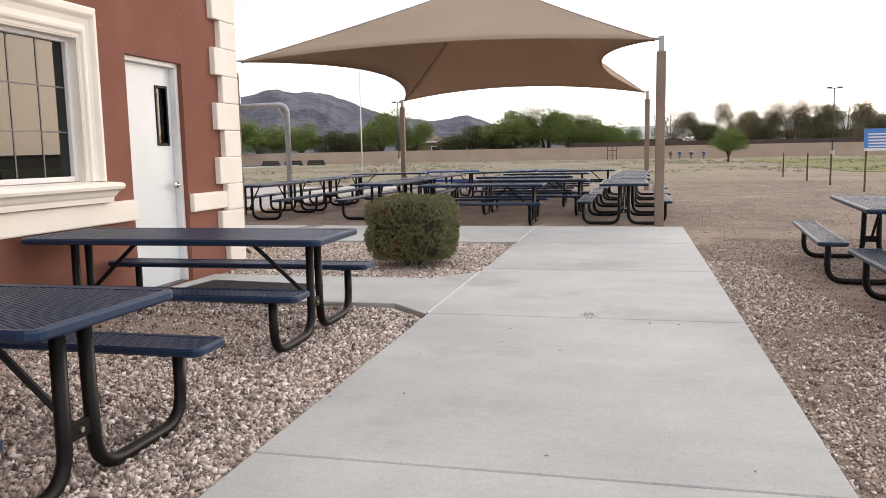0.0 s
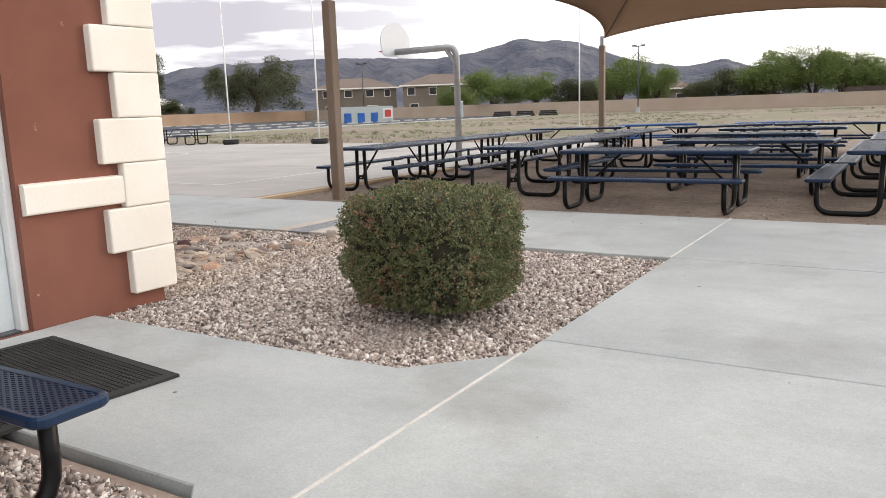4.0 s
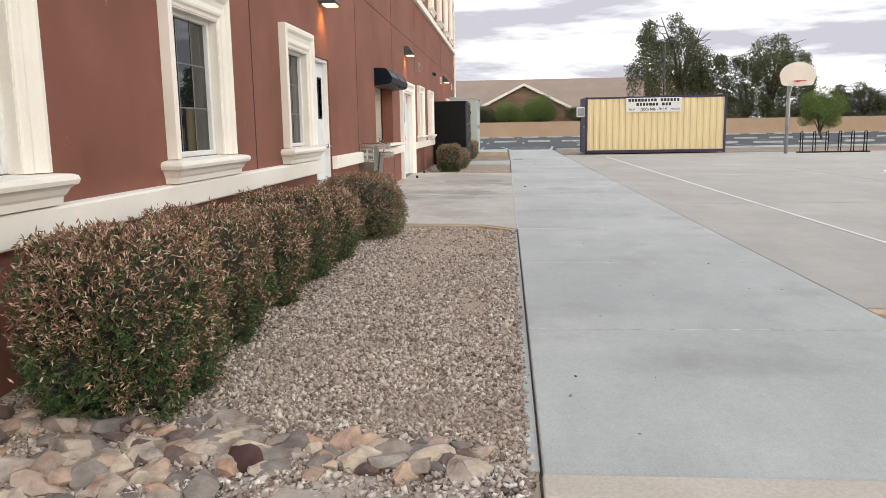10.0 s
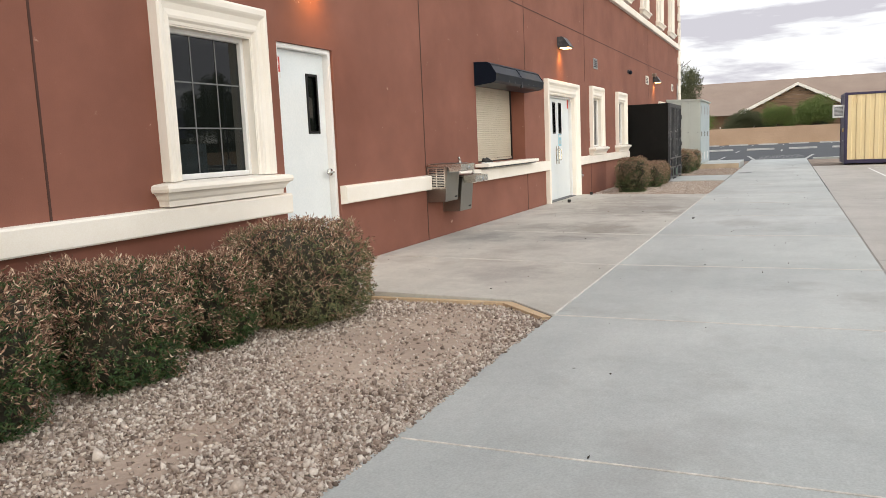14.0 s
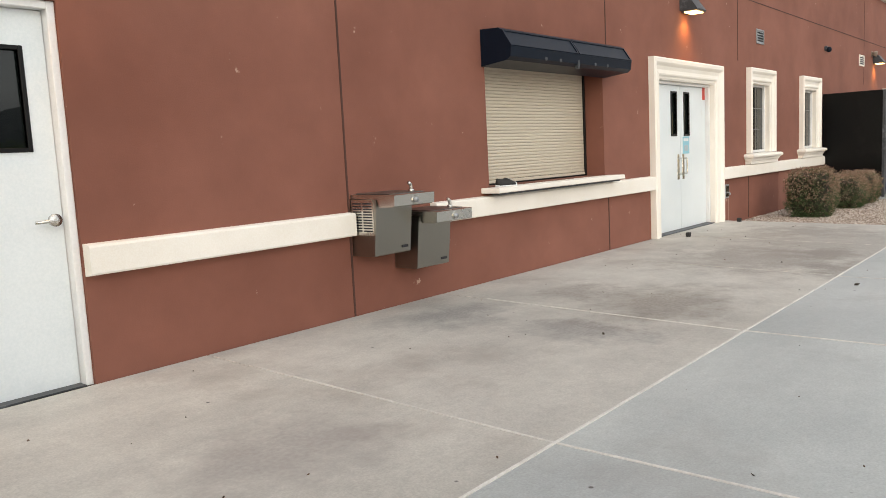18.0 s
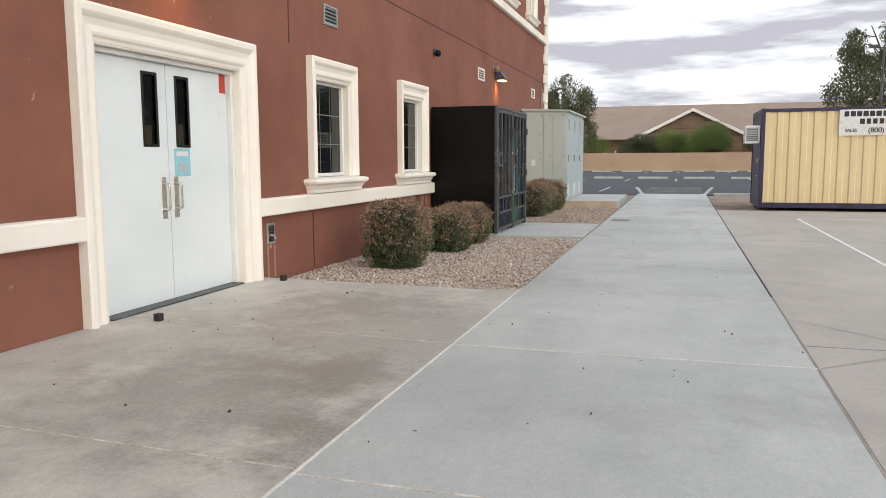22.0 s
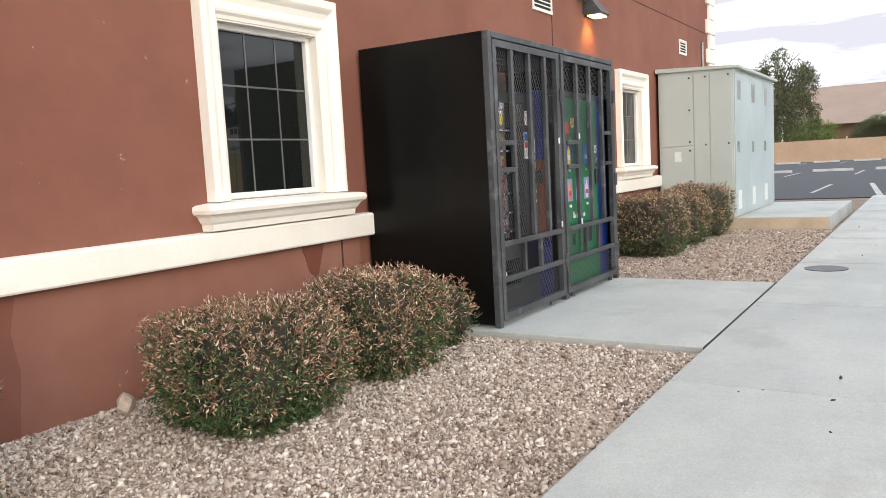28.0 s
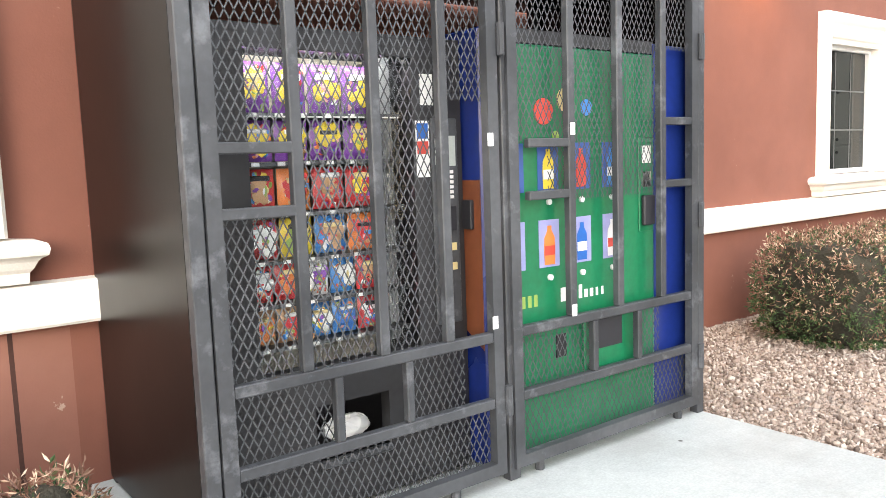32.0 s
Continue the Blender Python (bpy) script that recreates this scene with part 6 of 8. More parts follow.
for i in range(38):
    for j in range(26):
        x, y = -0.555 + i * 0.03, -0.375 + j * 0.03
        box(bm, x - 0.011, x + 0.011, y - 0.011, y + 0.011, 0.0082, 0.013)
part("studs", bm, M_RUBBER, mat_th)


# ---- caged vending machines ----
CAGE_X, CAGE_Y = -30.65, YF + 0.03


def gate(th, x0, x1, uprights, shorts, crosses, yf, nets):
    """A hinged cage gate: square tube frame, bars and expanded mesh in some of its cells."""
    w, d = 0.05, 0.04
    ya, yb = yf - d, yf
    zt, zb = 2.10, 0.05
    bm = wall_with(bmesh.new(), "x", yb, d, min(x0, x1), max(x0, x1), zb, zt, [(min(x0, x1) + w, max(x0, x1) - w, zb + w, zt - w)])
    g = part("gate", bm, M_BAR, th, "grey-black welded cage gate")
    def bar(xa, xb, za, zz, back=0.0015):
        part("bar", boxed(min(xa, xb), max(xa, xb), ya + back, yb - back, min(za, zz), max(za, zz), 0.004), M_BAR, g)
    for z in (0.61, 0.345):
        bar(x0 - w, x1 + w, z - 0.02, z + 0.02)
    for x in uprights:
        bar(x - 0.02, x + 0.02, 0.63, zt - w, 0.0022)
    for x in shorts:
        bar(x - 0.016, x + 0.016, 0.365, 0.59, 0.003)
    for xa, xb, z in crosses:
        bar(xa, xb, z - 0.018, z + 0.018, 0.003)
    for xa, xb, za, zz in nets:
        xa, xb = sorted((xa, xb))
        bm = expanded(bmesh.new(), 0, xb - xa, 0, zz - za, 0, 0.032, 0.005, 0.003, 1.9, 0.0)
        bmesh.ops.transform(bm, matrix=Matrix.Translation((xa, yf - 0.044, za)) @ Matrix.Rotation(radians(90), 4, "X"), verts=bm.verts)
        part("mesh_panel", bm, M_NET, g, "diamond expanded metal")


def vending_cage():
    th = thing("vending_cage", "black steel security cage around two vending machines", "cage", (CAGE_X, CAGE_Y, 0.0))
    hx, yb, yf, zt = 1.275, 0.0, 1.16, 2.15
    part("side_panel", boxed(hx - 0.006, hx, yb, yf - 0.05, 0.02, zt, 0.002), M_CAGE, th, "plain black sheet steel side")
    part("side_panel", boxed(-hx, -hx + 0.006, yb, yf - 0.05, 0.02, zt, 0.002), M_CAGE, th)
    part("roof_panel", boxed(-hx, hx, yb, yf - 0.05, zt, zt + 0.006), M_CAGE, th)
    for s in (-1, 1):
        part("corner_post", boxed(s * hx - (0.05 if s > 0 else 0), s * hx + (0 if s > 0 else 0.05), yf - 0.05, yf, 0, zt + 0.005, 0.004), M_BAR, th)
        part("rear_post", boxed(s * hx - (0.056 if s > 0 else -0.006), s * hx + (-0.007 if s > 0 else 0.056), yb, yb + 0.05, 0, zt), M_BAR, th)
    part("centre_post", boxed(-0.03, 0.03, yf - 0.06, yf - 0.012, 0, zt - 0.005, 0.004), M_BAR, th)
    part("head_rail", boxed(-hx + 0.051, hx - 0.051, yf - 0.05, yf, zt - 0.04, zt + 0.005, 0.004), M_BAR, th)
    o = -CAGE_X
    gate(th, hx - 0.055, 0.062, [-29.74 + o, -30.04 + o, -30.33 + o], [-29.85 + o, -30.14 + o], [(-29.46 + o, -29.74 + o, 1.36), (-29.46 + o, -29.74 + o, 1.16)], yf + 0.004,
         [(hx - 0.08, -29.74 + o, 1.36, 2.07), (hx - 0.08, -29.74 + o, 0.60, 1.16), (-29.74 + o, -30.34 + o, 0.60, 2.07), (-30.34 + o, 0.09, 1.52, 2.07), (hx - 0.08, -29.85 + o, 0.34, 0.6), (-30.14 + o, -30.42 + o, 0.34, 0.6), (hx - 0.08, 0.09, 0.08, 0.34)])
    gate(th, 0.010, -hx + 0.055, [-30.995 + o, -31.30 + o, -31.605 + o], [-31.13 + o, -31.43 + o], [(-30.75 + o, -30.99 + o, 1.36), (-30.75 + o, -30.99 + o, 1.15), (-31.6 + o, -31.83 + o, 1.45), (-31.6 + o, -31.83 + o, 1.16)], yf + 0.004,
         [(-0.03, -30.99 + o, 1.36, 2.07), (-30.99 + o, -31.60 + o, 1.12, 2.07), (-30.89 + o, -30.99 + o, 1.15, 1.36), (-31.6 + o, -hx + 0.08, 1.78, 2.07), (-0.03, -31.13 + o, 0.34, 0.6), (-31.43 + o, -31.62 + o, 0.34, 0.6), (-0.03, -hx + 0.08, 0.08, 0.34)])
    for x, zs in ((0.05, (0.35, 1.75)), (-hx + 0.045, (0.3, 1.0, 1.8))):
        for z in zs:
            part("hinge", tube(bmesh.new(), [(x, yf + 0.012, z - 0.06), (x, yf + 0.012, z + 0.06)], 0.016, 8), M_BAR, th)
    for x, z in ((-30.545 + o, 1.375), (-30.545 + o, 0.67), (-30.995 + o, 1.415), (-30.99 + o, 0.655)):
        part("tag", boxed(x - 0.014, x + 0.014, yf + 0.0045, yf + 0.0065, z - 0.025, z + 0.025), M_WHITE, th, "small white tag")
    for x in (0.3, -0.15, -1.1):
        part("foot", tube(bmesh.new(), [(x, yf - 0.03, 0.0), (x, yf - 0.03, 0.05)], 0.02, 8), M_BAR, th)


vending_cage()

M_PACKS = [plain("pack_" + n, c, 0.3) for n, c in (("violet", (0.20, 0.06, 0.36)), ("gold", (0.72, 0.55, 0.05)), ("crimson", (0.50, 0.035, 0.04)), ("tan", (0.46, 0.27, 0.14)), ("azure", (0.05, 0.22, 0.58)), ("olive", (0.25, 0.36, 0.08)), ("orange", (0.66, 0.20, 0.05)))]
M_PINK = plain("pink_print", (0.62, 0.30, 0.32), 0.4)
M_LOGO = plain("brown_print", (0.19, 0.06, 0.025), 0.5)
M_CARD = plain("pale_card", (0.27, 0.28, 0.52), 0.4)
M_CARDN = plain("navy_card", (0.04, 0.09, 0.30), 0.4)
M_MACH = surface("machine_black", (0.018, 0.018, 0.020), (0.030, 0.030, 0.033), 1.0, 40.0, 0.35, bump=0.03)


def snack_pack(parent, x, y, z, w, h, m1, m2, seed):
    """A pillow bag with crimped ends and a bright printed burst."""
    rng = random.Random(seed)
    bm = bmesh.new()
    n = 6
    rows = []
    for i in range(n + 1):
        v = i / n
        row = []
        for j in range(n + 1):
            u = j / n
            puff = 0.028 * (math.sin(math.pi * u) * math.sin(math.pi * v)) ** 0.5 if 0 < u < 1 and 0 < v < 1 else 0.0
            row.append(bm.verts.new((x + (u - 0.5) * w, y + puff + 0.002 * rng.random(), z + v * h)))
        rows.append(row)
    for i in range(n):
        for j in range(n):
            bm.faces.new((rows[i][j], rows[i][j + 1], rows[i + 1][j + 1], rows[i + 1][j]))
    bag = part("snack_bag", bm, m1, parent, "", True)
    bm = bmesh.new()
    for k in range(10):
        a, r = rng.uniform(0, 6.28), rng.uniform(0.05, 0.38) * w
        bmesh.ops.create_icosphere(bm, subdivisions=1, radius=rng.uniform(0.14, 0.21) * w, matrix=Matrix.Translation((x + r * math.cos(a), y + 0.027, z + h * 0.52 + r * math.sin(a))) @ Matrix.Diagonal((1, 0.12, 1, 1)))
    part("print", bm, m2, bag)
    # small print: flavour blots, a pale name bar and a stripe along the foot
    for k in range(7):
        bm = bmesh.new()
        for q in range(4):
            u, v = rng.uniform(-0.34, 0.34), rng.uniform(0.1, 0.9)
            puff = 0.030 * (math.cos(math.pi * u) * math.sin(math.pi * v)) ** 0.5
            bmesh.ops.create_icosphere(bm, subdivisions=1, radius=rng.uniform(0.035, 0.10) * w, matrix=Matrix.Translation((x + u * w, y + puff, z + h * v)) @ Matrix.Rotation(rng.uniform(0, 3), 4, "Y") @ Matrix.Diagonal((rng.uniform(0.8, 2.2), 0.1, rng.uniform(0.5, 1.0), 1)))
        part("print", bm, rng.choice((M_WHITE, M_RED, M_INK, M_YELLOW, M_PINK) + tuple(M_PACKS)), bag)
    zb = z + h * rng.uniform(0.62, 0.74)
    part("name_bar", boxed(x - 0.30 * w, x + 0.30 * w, y + 0.018, y + 0.031, zb, zb + h * 0.13, 0.004), rng.choice((M_WHITE, M_YELLOW, M_INK)), bag)


def snack_machine():
    x1, x0, yf = -29.48, -30.60, 10.12
    th = thing("snack_machine", "black snack vending machine filled with bright bags", "vending machine", (CAGE_X, 0, 0.02))
    o = -CAGE_X
    a, b = x0 + o, x1 + o
    gl0, gl1, gz0, gz1 = -30.36 + o, -29.68 + o, 0.55, 1.68
    part("cabinet", boxed(a, b, CAGE_Y + 0.12, yf - 0.42, 0.0, 1.76, 0.008), M_MACH, th)
    part("door_frame", wall_with(bmesh.new(), "x", yf, 0.06, a, b, 0.0, 1.76, [(gl0, gl1, gz0, gz1), (-30.20 + o, -29.88 + o, 0.17, 0.40)]), M_MACH, th)
    for xa, xb, za, zb in ((a, a + 0.02, 0, 1.76), (b - 0.02, b, 0, 1.76)):
        part("side", boxed(xa, xb, yf - 0.42, yf - 0.06, za, zb), M_MACH, th)
    part("top", boxed(a + 0.02, b - 0.02, yf - 0.42, yf - 0.06, 1.72, 1.76), M_MACH, th)
    part("liner", boxed(gl0 - 0.04, gl1 + 0.04, yf - 0.40, yf - 0.38, 0.45, 1.71), M_SHUTTER, th)
    part("light_strip", boxed(gl0, gl1, yf - 0.10, yf - 0.08, 1.69, 1.71), M_TUBE, th, "lit white strip")
    pane = part("pane", boxed(gl0, gl1, yf - 0.035, yf - 0.031, gz0, gz1), M_CLEAR, th)
    pane.visible_shadow = False
    n = 0
    V_, G_, R_, T_, A_, L_, O_ = M_PACKS
    rows = ((1.475, 0.195, ((V_, G_),) * 4), (1.30, 0.16, ((V_, G_),) * 4), (1.115, 0.17, ((R_, T_), (O_, R_), (R_, T_), (R_, G_))), (0.945, 0.155, ((R_, M_WHITE), (G_, L_), (A_, T_), (O_, R_))),
            (0.785, 0.145, ((R_, M_WHITE), (R_, O_), (M_WHITE, V_), (A_, M_WHITE), (R_, T_))), (0.625, 0.14, ((T_, O_), (T_, R_), (A_, M_WHITE), (A_, M_BLUE), (R_, M_WHITE))))
    for z, h, items in rows:
        part("tray", boxed(gl0 - 0.02, gl1 + 0.02, yf - 0.36, yf - 0.10, z - 0.018, z - 0.003), M_BAR, th)
        k = len(items)
        for i, (first, second) in enumerate(reversed(items)):
            w = (gl1 - 0.02 - gl0 - 0.08) / k
            n += 1
            snack_pack(th, gl0 + 0.08 + w * (i + 0.5), yf - 0.16, z, w * 0.92, h * 0.93, first, second, n)
        for i in range(6):
            x = gl0 + 0.10 + 0.1 * i
            part("price_tag", boxed(x, x + 0.03, yf - 0.099, yf - 0.096, z - 0.017, z - 0.004), M_WHITE, th)
    part("perforated_panel", boxed(gl0 - 0.02, gl0 + 0.05, yf - 0.19, yf - 0.18, 0.55, 1.71), M_GALV, th)
    part("price_strip", boxed(gl0, gl1, yf - 0.099, yf - 0.097, 1.455, 1.461), M_WHITE, th)
    sel = part("selector_panel", boxed(a + 0.03, a + 0.16, yf, yf + 0.012, 0.62, 1.45, 0.004), M_BAR, th, "dark selector panel")
    part("display", boxed(a + 0.045, a + 0.145, yf + 0.0125, yf + 0.016, 1.26, 1.38), M_UTIL, sel)
    part("card_reader", boxed(a + 0.055, a + 0.135, yf + 0.0125, yf + 0.03, 1.0, 1.10, 0.004), M_INK, sel)
    for k in range(6):
        part("key", boxed(a + 0.06, a + 0.08, yf + 0.0125, yf + 0.018, 1.13 + k * 0.02, 1.143 + k * 0.02), M_WHITE, sel)
    part("bill_slot", boxed(a + 0.055, a + 0.135, yf + 0.0125, yf + 0.02, 0.92, 0.95), M_YELLOW, sel)
    part("bill_slot", boxed(a + 0.055, a + 0.135, yf + 0.0125, yf + 0.02, 0.84, 0.87), M_YELLOW, sel)
    part("sticker", boxed(-30.436 + o, -30.372 + o, yf, yf + 0.003, 1.22, 1.44), M_WHITE, th, "white sticker with blue and red print")
    part("sticker_print", boxed(-30.431 + o, -30.377 + o, yf + 0.003, yf + 0.004, 1.37, 1.43), M_BLUE, th)
    part("sticker_print", boxed(-30.431 + o, -30.377 + o, yf + 0.003, yf + 0.004, 1.31, 1.36), M_RED, th)
    part("sticker", boxed(-30.46 + o, -30.40 + o, yf, yf + 0.003, 1.50, 1.62), M_WHITE, th, "white sticker")
    part("delivery_flap", boxed(-30.19 + o, -29.89 + o, yf - 0.36, yf - 0.34, 0.18, 0.38), M_INK, th)
    # white lump added to imitate the speckled reflection on the flap
    bm = bmesh.new()
    bmesh.ops.create_icosphere(bm, subdivisions=3, radius=0.085, matrix=Matrix.Translation((-30.07 + o, yf - 0.12, 0.255)) @ Matrix.Diagonal((1.2, 0.5, 0.6, 1)))
    for v in bm.verts:
        v.co += Vector((1, 0.5, 1)) * 0.022 * noise.noise(v.co * 28)
    part("flap_reflection", bm, M_WHITE, th, "crumpled white shape standing for a reflection on the flap")
    part("flap_lip", boxed(-30.20 + o, -29.88 + o, yf - 0.01, yf + 0.02, 0.165, 0.19, 0.004), M_BAR, th)


M_TUBE = bpy.data.materials.new("tube_light")
M_TUBE.use_nodes = True
_p = M_TUBE.node_tree.nodes["Principled BSDF"]
_p.inputs["Emission Color"].default_value = (1.0, 0.97, 0.92, 1)
_p.inputs["Emission Strength"].default_value = 12.0
snack_machine()


def drink_machine():
    x1, x0, yf = -30.61, -31.75, 10.28
    th = thing("drink_machine", "bright green drink vending machine with bottle pictures", "vending machine", (CAGE_X, 0, 0.02))
    o = -CAGE_X
    a, b = x0 + o, x1 + o
    part("cabinet", boxed(a, b, CAGE_Y + 0.12, yf - 0.05, 0.0, 1.80, 0.008), M_DBLUE, th)
    part("front_panel", boxed(a + 0.11, b - 0.065, yf - 0.05, yf, 0.02, 1.74, 0.012, 2), M_GREEN, th, "glossy green front")
    part("edge_trim", boxed(b - 0.06, b - 0.005, yf - 0.05, yf - 0.004, 0.02, 1.74, 0.004), M_MACH, th)
    part("top_panel", boxed(a + 0.11, b - 0.01, yf - 0.05, yf - 0.01, 1.745, 1.80), M_MACH, th)
    part("side_strip", boxed(-31.915 + o, a + 0.105, yf - 0.05, yf - 0.012, 0.02, 1.79, 0.006), M_DBLUE, th, "deep blue edge strip")
    part("side_print", prism(bmesh.new(), [(yf - 0.24, 0.62), (yf - 0.06, 0.50), (yf - 0.06, 1.20), (yf - 0.24, 1.20)], "x", b, b + 0.003), M_LOGO, th, "brown printed band")
    part("side_lock", boxed(b, b + 0.02, yf - 0.16, yf - 0.10, 1.0, 1.12, 0.004), M_INK, th)
    cols = (M_PACKS[2], M_PACKS[1], M_RED, M_PACKS[4], M_WHITE, M_PACKS[6], M_BLUE, M_WHITE)
    for r, z in enumerate((1.15, 0.83)):
        for c in range(4):
            x = b - 0.12 - c * 0.20
            card = part("picture_card", boxed(x - 0.06, x + 0.06, yf, yf + 0.003, z - 0.01, z + 0.19), M_CARD if r else M_CARDN, th)
            bm = bmesh.new()
            prof = [(-0.03, 0.0), (0.03, 0.0), (0.033, 0.07), (0.03, 0.115), (0.012, 0.145), (0.012, 0.165), (-0.012, 0.165), (-0.012, 0.145), (-0.03, 0.115), (-0.033, 0.07)]
            prism(bm, [(x + u, z + v) for u, v in prof], "y", yf + 0.0035, yf + 0.005)
            part("bottle_picture", bm, cols[r * 4 + c], card)
            part("bottle_label", boxed(x - 0.03, x + 0.03, yf + 0.0052, yf + 0.006, z + 0.04, z + 0.08), M_WHITE if (c + r) % 2 else M_RED, card)
            part("select_button", tube(bmesh.new(), [(x, yf, z - 0.055), (x, yf + 0.012, z - 0.055)], 0.013, 10), M_WHITE, th)
    # fruit picture above, brand line below as plain bars
    for dx, dz, r, m in ((0.0, 0.0, 0.055, M_RED), (-0.13, 0.05, 0.05, M_YELLOW), (-0.26, 0.02, 0.035, M_PACKS[4]), (-0.07, -0.1, 0.02, M_PACKS[5])):
        part("fruit_picture", tube(bmesh.new(), [(b - 0.30 + dx, yf, 1.47 + dz), (b - 0.30 + dx, yf + 0.004, 1.47 + dz)], r, 16), m, th)
    for k, (w, h) in enumerate(((0.045, 0.06), (0.036, 0.036), (0.036, 0.036), (0.036, 0.06), (0.036, 0.036), (0.036, 0.036), (0.03, 0.036), (0.03, 0.036))):
        x = b - 0.40 - k * 0.036
        part("brand_bar", boxed(x - w / 2 + 0.008, x + w / 2 - 0.008, yf, yf + 0.002, 0.66, 0.66 + h), M_WHITE, th)
    for k in range(4):
        part("brand_bar", boxed(b - 0.14 - k * 0.035, b - 0.12 - k * 0.035, yf, yf + 0.002, 0.66, 0.71), M_PACKS[5], th)
    pay = part("pay_panel", boxed(a + 0.13, a + 0.23, yf, yf + 0.006, 0.92, 1.36, 0.003), M_GREEN, th)
    part("card_reader", boxed(a + 0.14, a + 0.22, yf + 0.0065, yf + 0.03, 0.95, 1.09, 0.006), M_INK, pay)
    part("coin_plate", boxed(a + 0.15, a + 0.21, yf + 0.0065, yf + 0.012, 1.13, 1.2), M_STEEL, pay)
    part("display", boxed(a + 0.15, a + 0.21, yf + 0.0065, yf + 0.010, 1.24, 1.32), M_WHITE, pay)
    tray = part("delivery_tray", boxed(-31.40 + o, -31.12 + o, yf, yf + 0.02, 0.33, 0.58, 0.006), M_GREEN, th)
    part("tray_opening", boxed(-31.37 + o, -31.18 + o, yf + 0.0205, yf + 0.023, 0.42, 0.56), M_INK, tray)
    part("lock", boxed(-31.02 + o, -30.96 + o, yf, yf + 0.006, 0.42, 0.52), M_INK, th)


drink_machine()




# ---- utility cabinet at the wall ----
def utility_cabinet():
    th = thing("utility_cabinet", "pale grey-green electrical cabinet on a concrete pad", "cabinet", (-37.24, YF + 0.05, 0.162))
    d, w, h = 1.18, 3.5, 2.36
    part("body", boxed(-w, 0.0, 0.0, d, 0.0, h, 0.008), M_UTIL, th)
    part("roof", prism(bmesh.new(), [(-0.03, h + 0.002), (d + 0.08, h - 0.03), (d + 0.08, h + 0.01), (-0.03, h + 0.07)], "x", -w - 0.05, 0.05), M_UTIL, th)
    for y0, y1, z0, z1 in ((0.04, 0.55, 0.05, 1.15), (0.04, 0.55, 1.17, 2.3), (0.57, 0.80, 0.05, 2.3), (0.82, 1.15, 0.05, 2.3)):
        pn = part("side_panel", boxed(0.001, 0.014, y0, y1, z0, z1, 0.004), M_UTIL, th)
        for z in (z0 + 0.06, (z0 + z1) / 2, z1 - 0.06):
            part("bolt", tube(bmesh.new(), [(0.014, y1 - 0.05, z), (0.024, y1 - 0.05, z)], 0.016, 8), M_BAR, pn)
    part("label", boxed(0.0145, 0.017, 0.25, 0.36, 0.92, 1.08), M_WHITE, th, "white warning label")
    for i in range(3):
        x = -w + 0.03 + i * 1.155
        dr = part("door", boxed(x, x + 1.14, d + 0.001, d + 0.02, 0.05, 2.26, 0.006), M_UTILB, th, "pale blue steel door")
        part("handle", boxed(x + 1.0, x + 1.04, d + 0.021, d + 0.05, 1.02, 1.2, 0.006), M_STEEL, dr)
        part("vent_grille", boxed(x + 0.75, x + 1.02, d + 0.021, d + 0.024, 0.12, 0.42), M_WHITE, dr)
        part("vent_grille", boxed(x + 0.75, x + 1.02, d + 0.021, d + 0.024, 1.85, 2.15), M_GALV, dr)


utility_cabinet()
conduit = thing("wall_conduit", "thin grey conduit up the wall end", "conduit", (-40.3, YF, 0))
part("pipe", tube(bmesh.new(), [(0, 0.03, 2.0), (0, 0.03, 3.35)], 0.02, 8), M_GALV, conduit)
def spout(x):
    """A roof drain outlet: a flange plate on the wall and a flared down-turned nose."""
    th = thing("drain_spout", "tan flared roof drain spout with grey flange on wall", "drain spout", (x, YF, 0.10), 0, "drain spouts")
    part("flange", boxed(-0.075, 0.075, 0.0, 0.016, 0.10, 0.33, 0.006), M_POST, th, "grey-tan flange plate")
    bm = bmesh.new()
    rings = []
    for y, z, rx, rz in ((0.01, 0.19, 0.065, 0.065), (0.08, 0.185, 0.068, 0.066), (0.14, 0.16, 0.072, 0.055), (0.20, 0.115, 0.082, 0.045), (0.245, 0.07, 0.088, 0.03)):
        rings.append([bm.verts.new((rx * math.cos(2 * math.pi * i / 16), y + 0.25 * rz * math.sin(2 * math.pi * i / 16), z + rz * math.sin(2 * math.pi * i / 16))) for i in range(16)])
    inner = [bm.verts.new((v.co.x * 0.86, v.co.y - 0.004, 0.07 + (v.co.z - 0.07) * 0.8)) for v in rings[-1]]
    rings.append(inner)
    rings.append([bm.verts.new((v.co.x * 0.7, v.co.y - 0.09, v.co.z + 0.05)) for v in inner])
    for p_, q_ in zip(rings, rings[1:]):
        for i in range(16):
            bm.faces.new((p_[i], p_[(i + 1) % 16], q_[(i + 1) % 16], q_[i]))
    bm.faces.new(rings[-1])
    bmesh.ops.recalc_face_normals(bm, faces=bm.faces)
    part("nose", bm, M_SPOUT, th, "weathered tan metal nose", True)


M_SPOUT = surface("spout_paint", (0.10, 0.075, 0.058), (0.15, 0.115, 0.092), 4.0, 60.0, 0.6, bump=0.1)
spout(-4.86)
spout(-5.12)

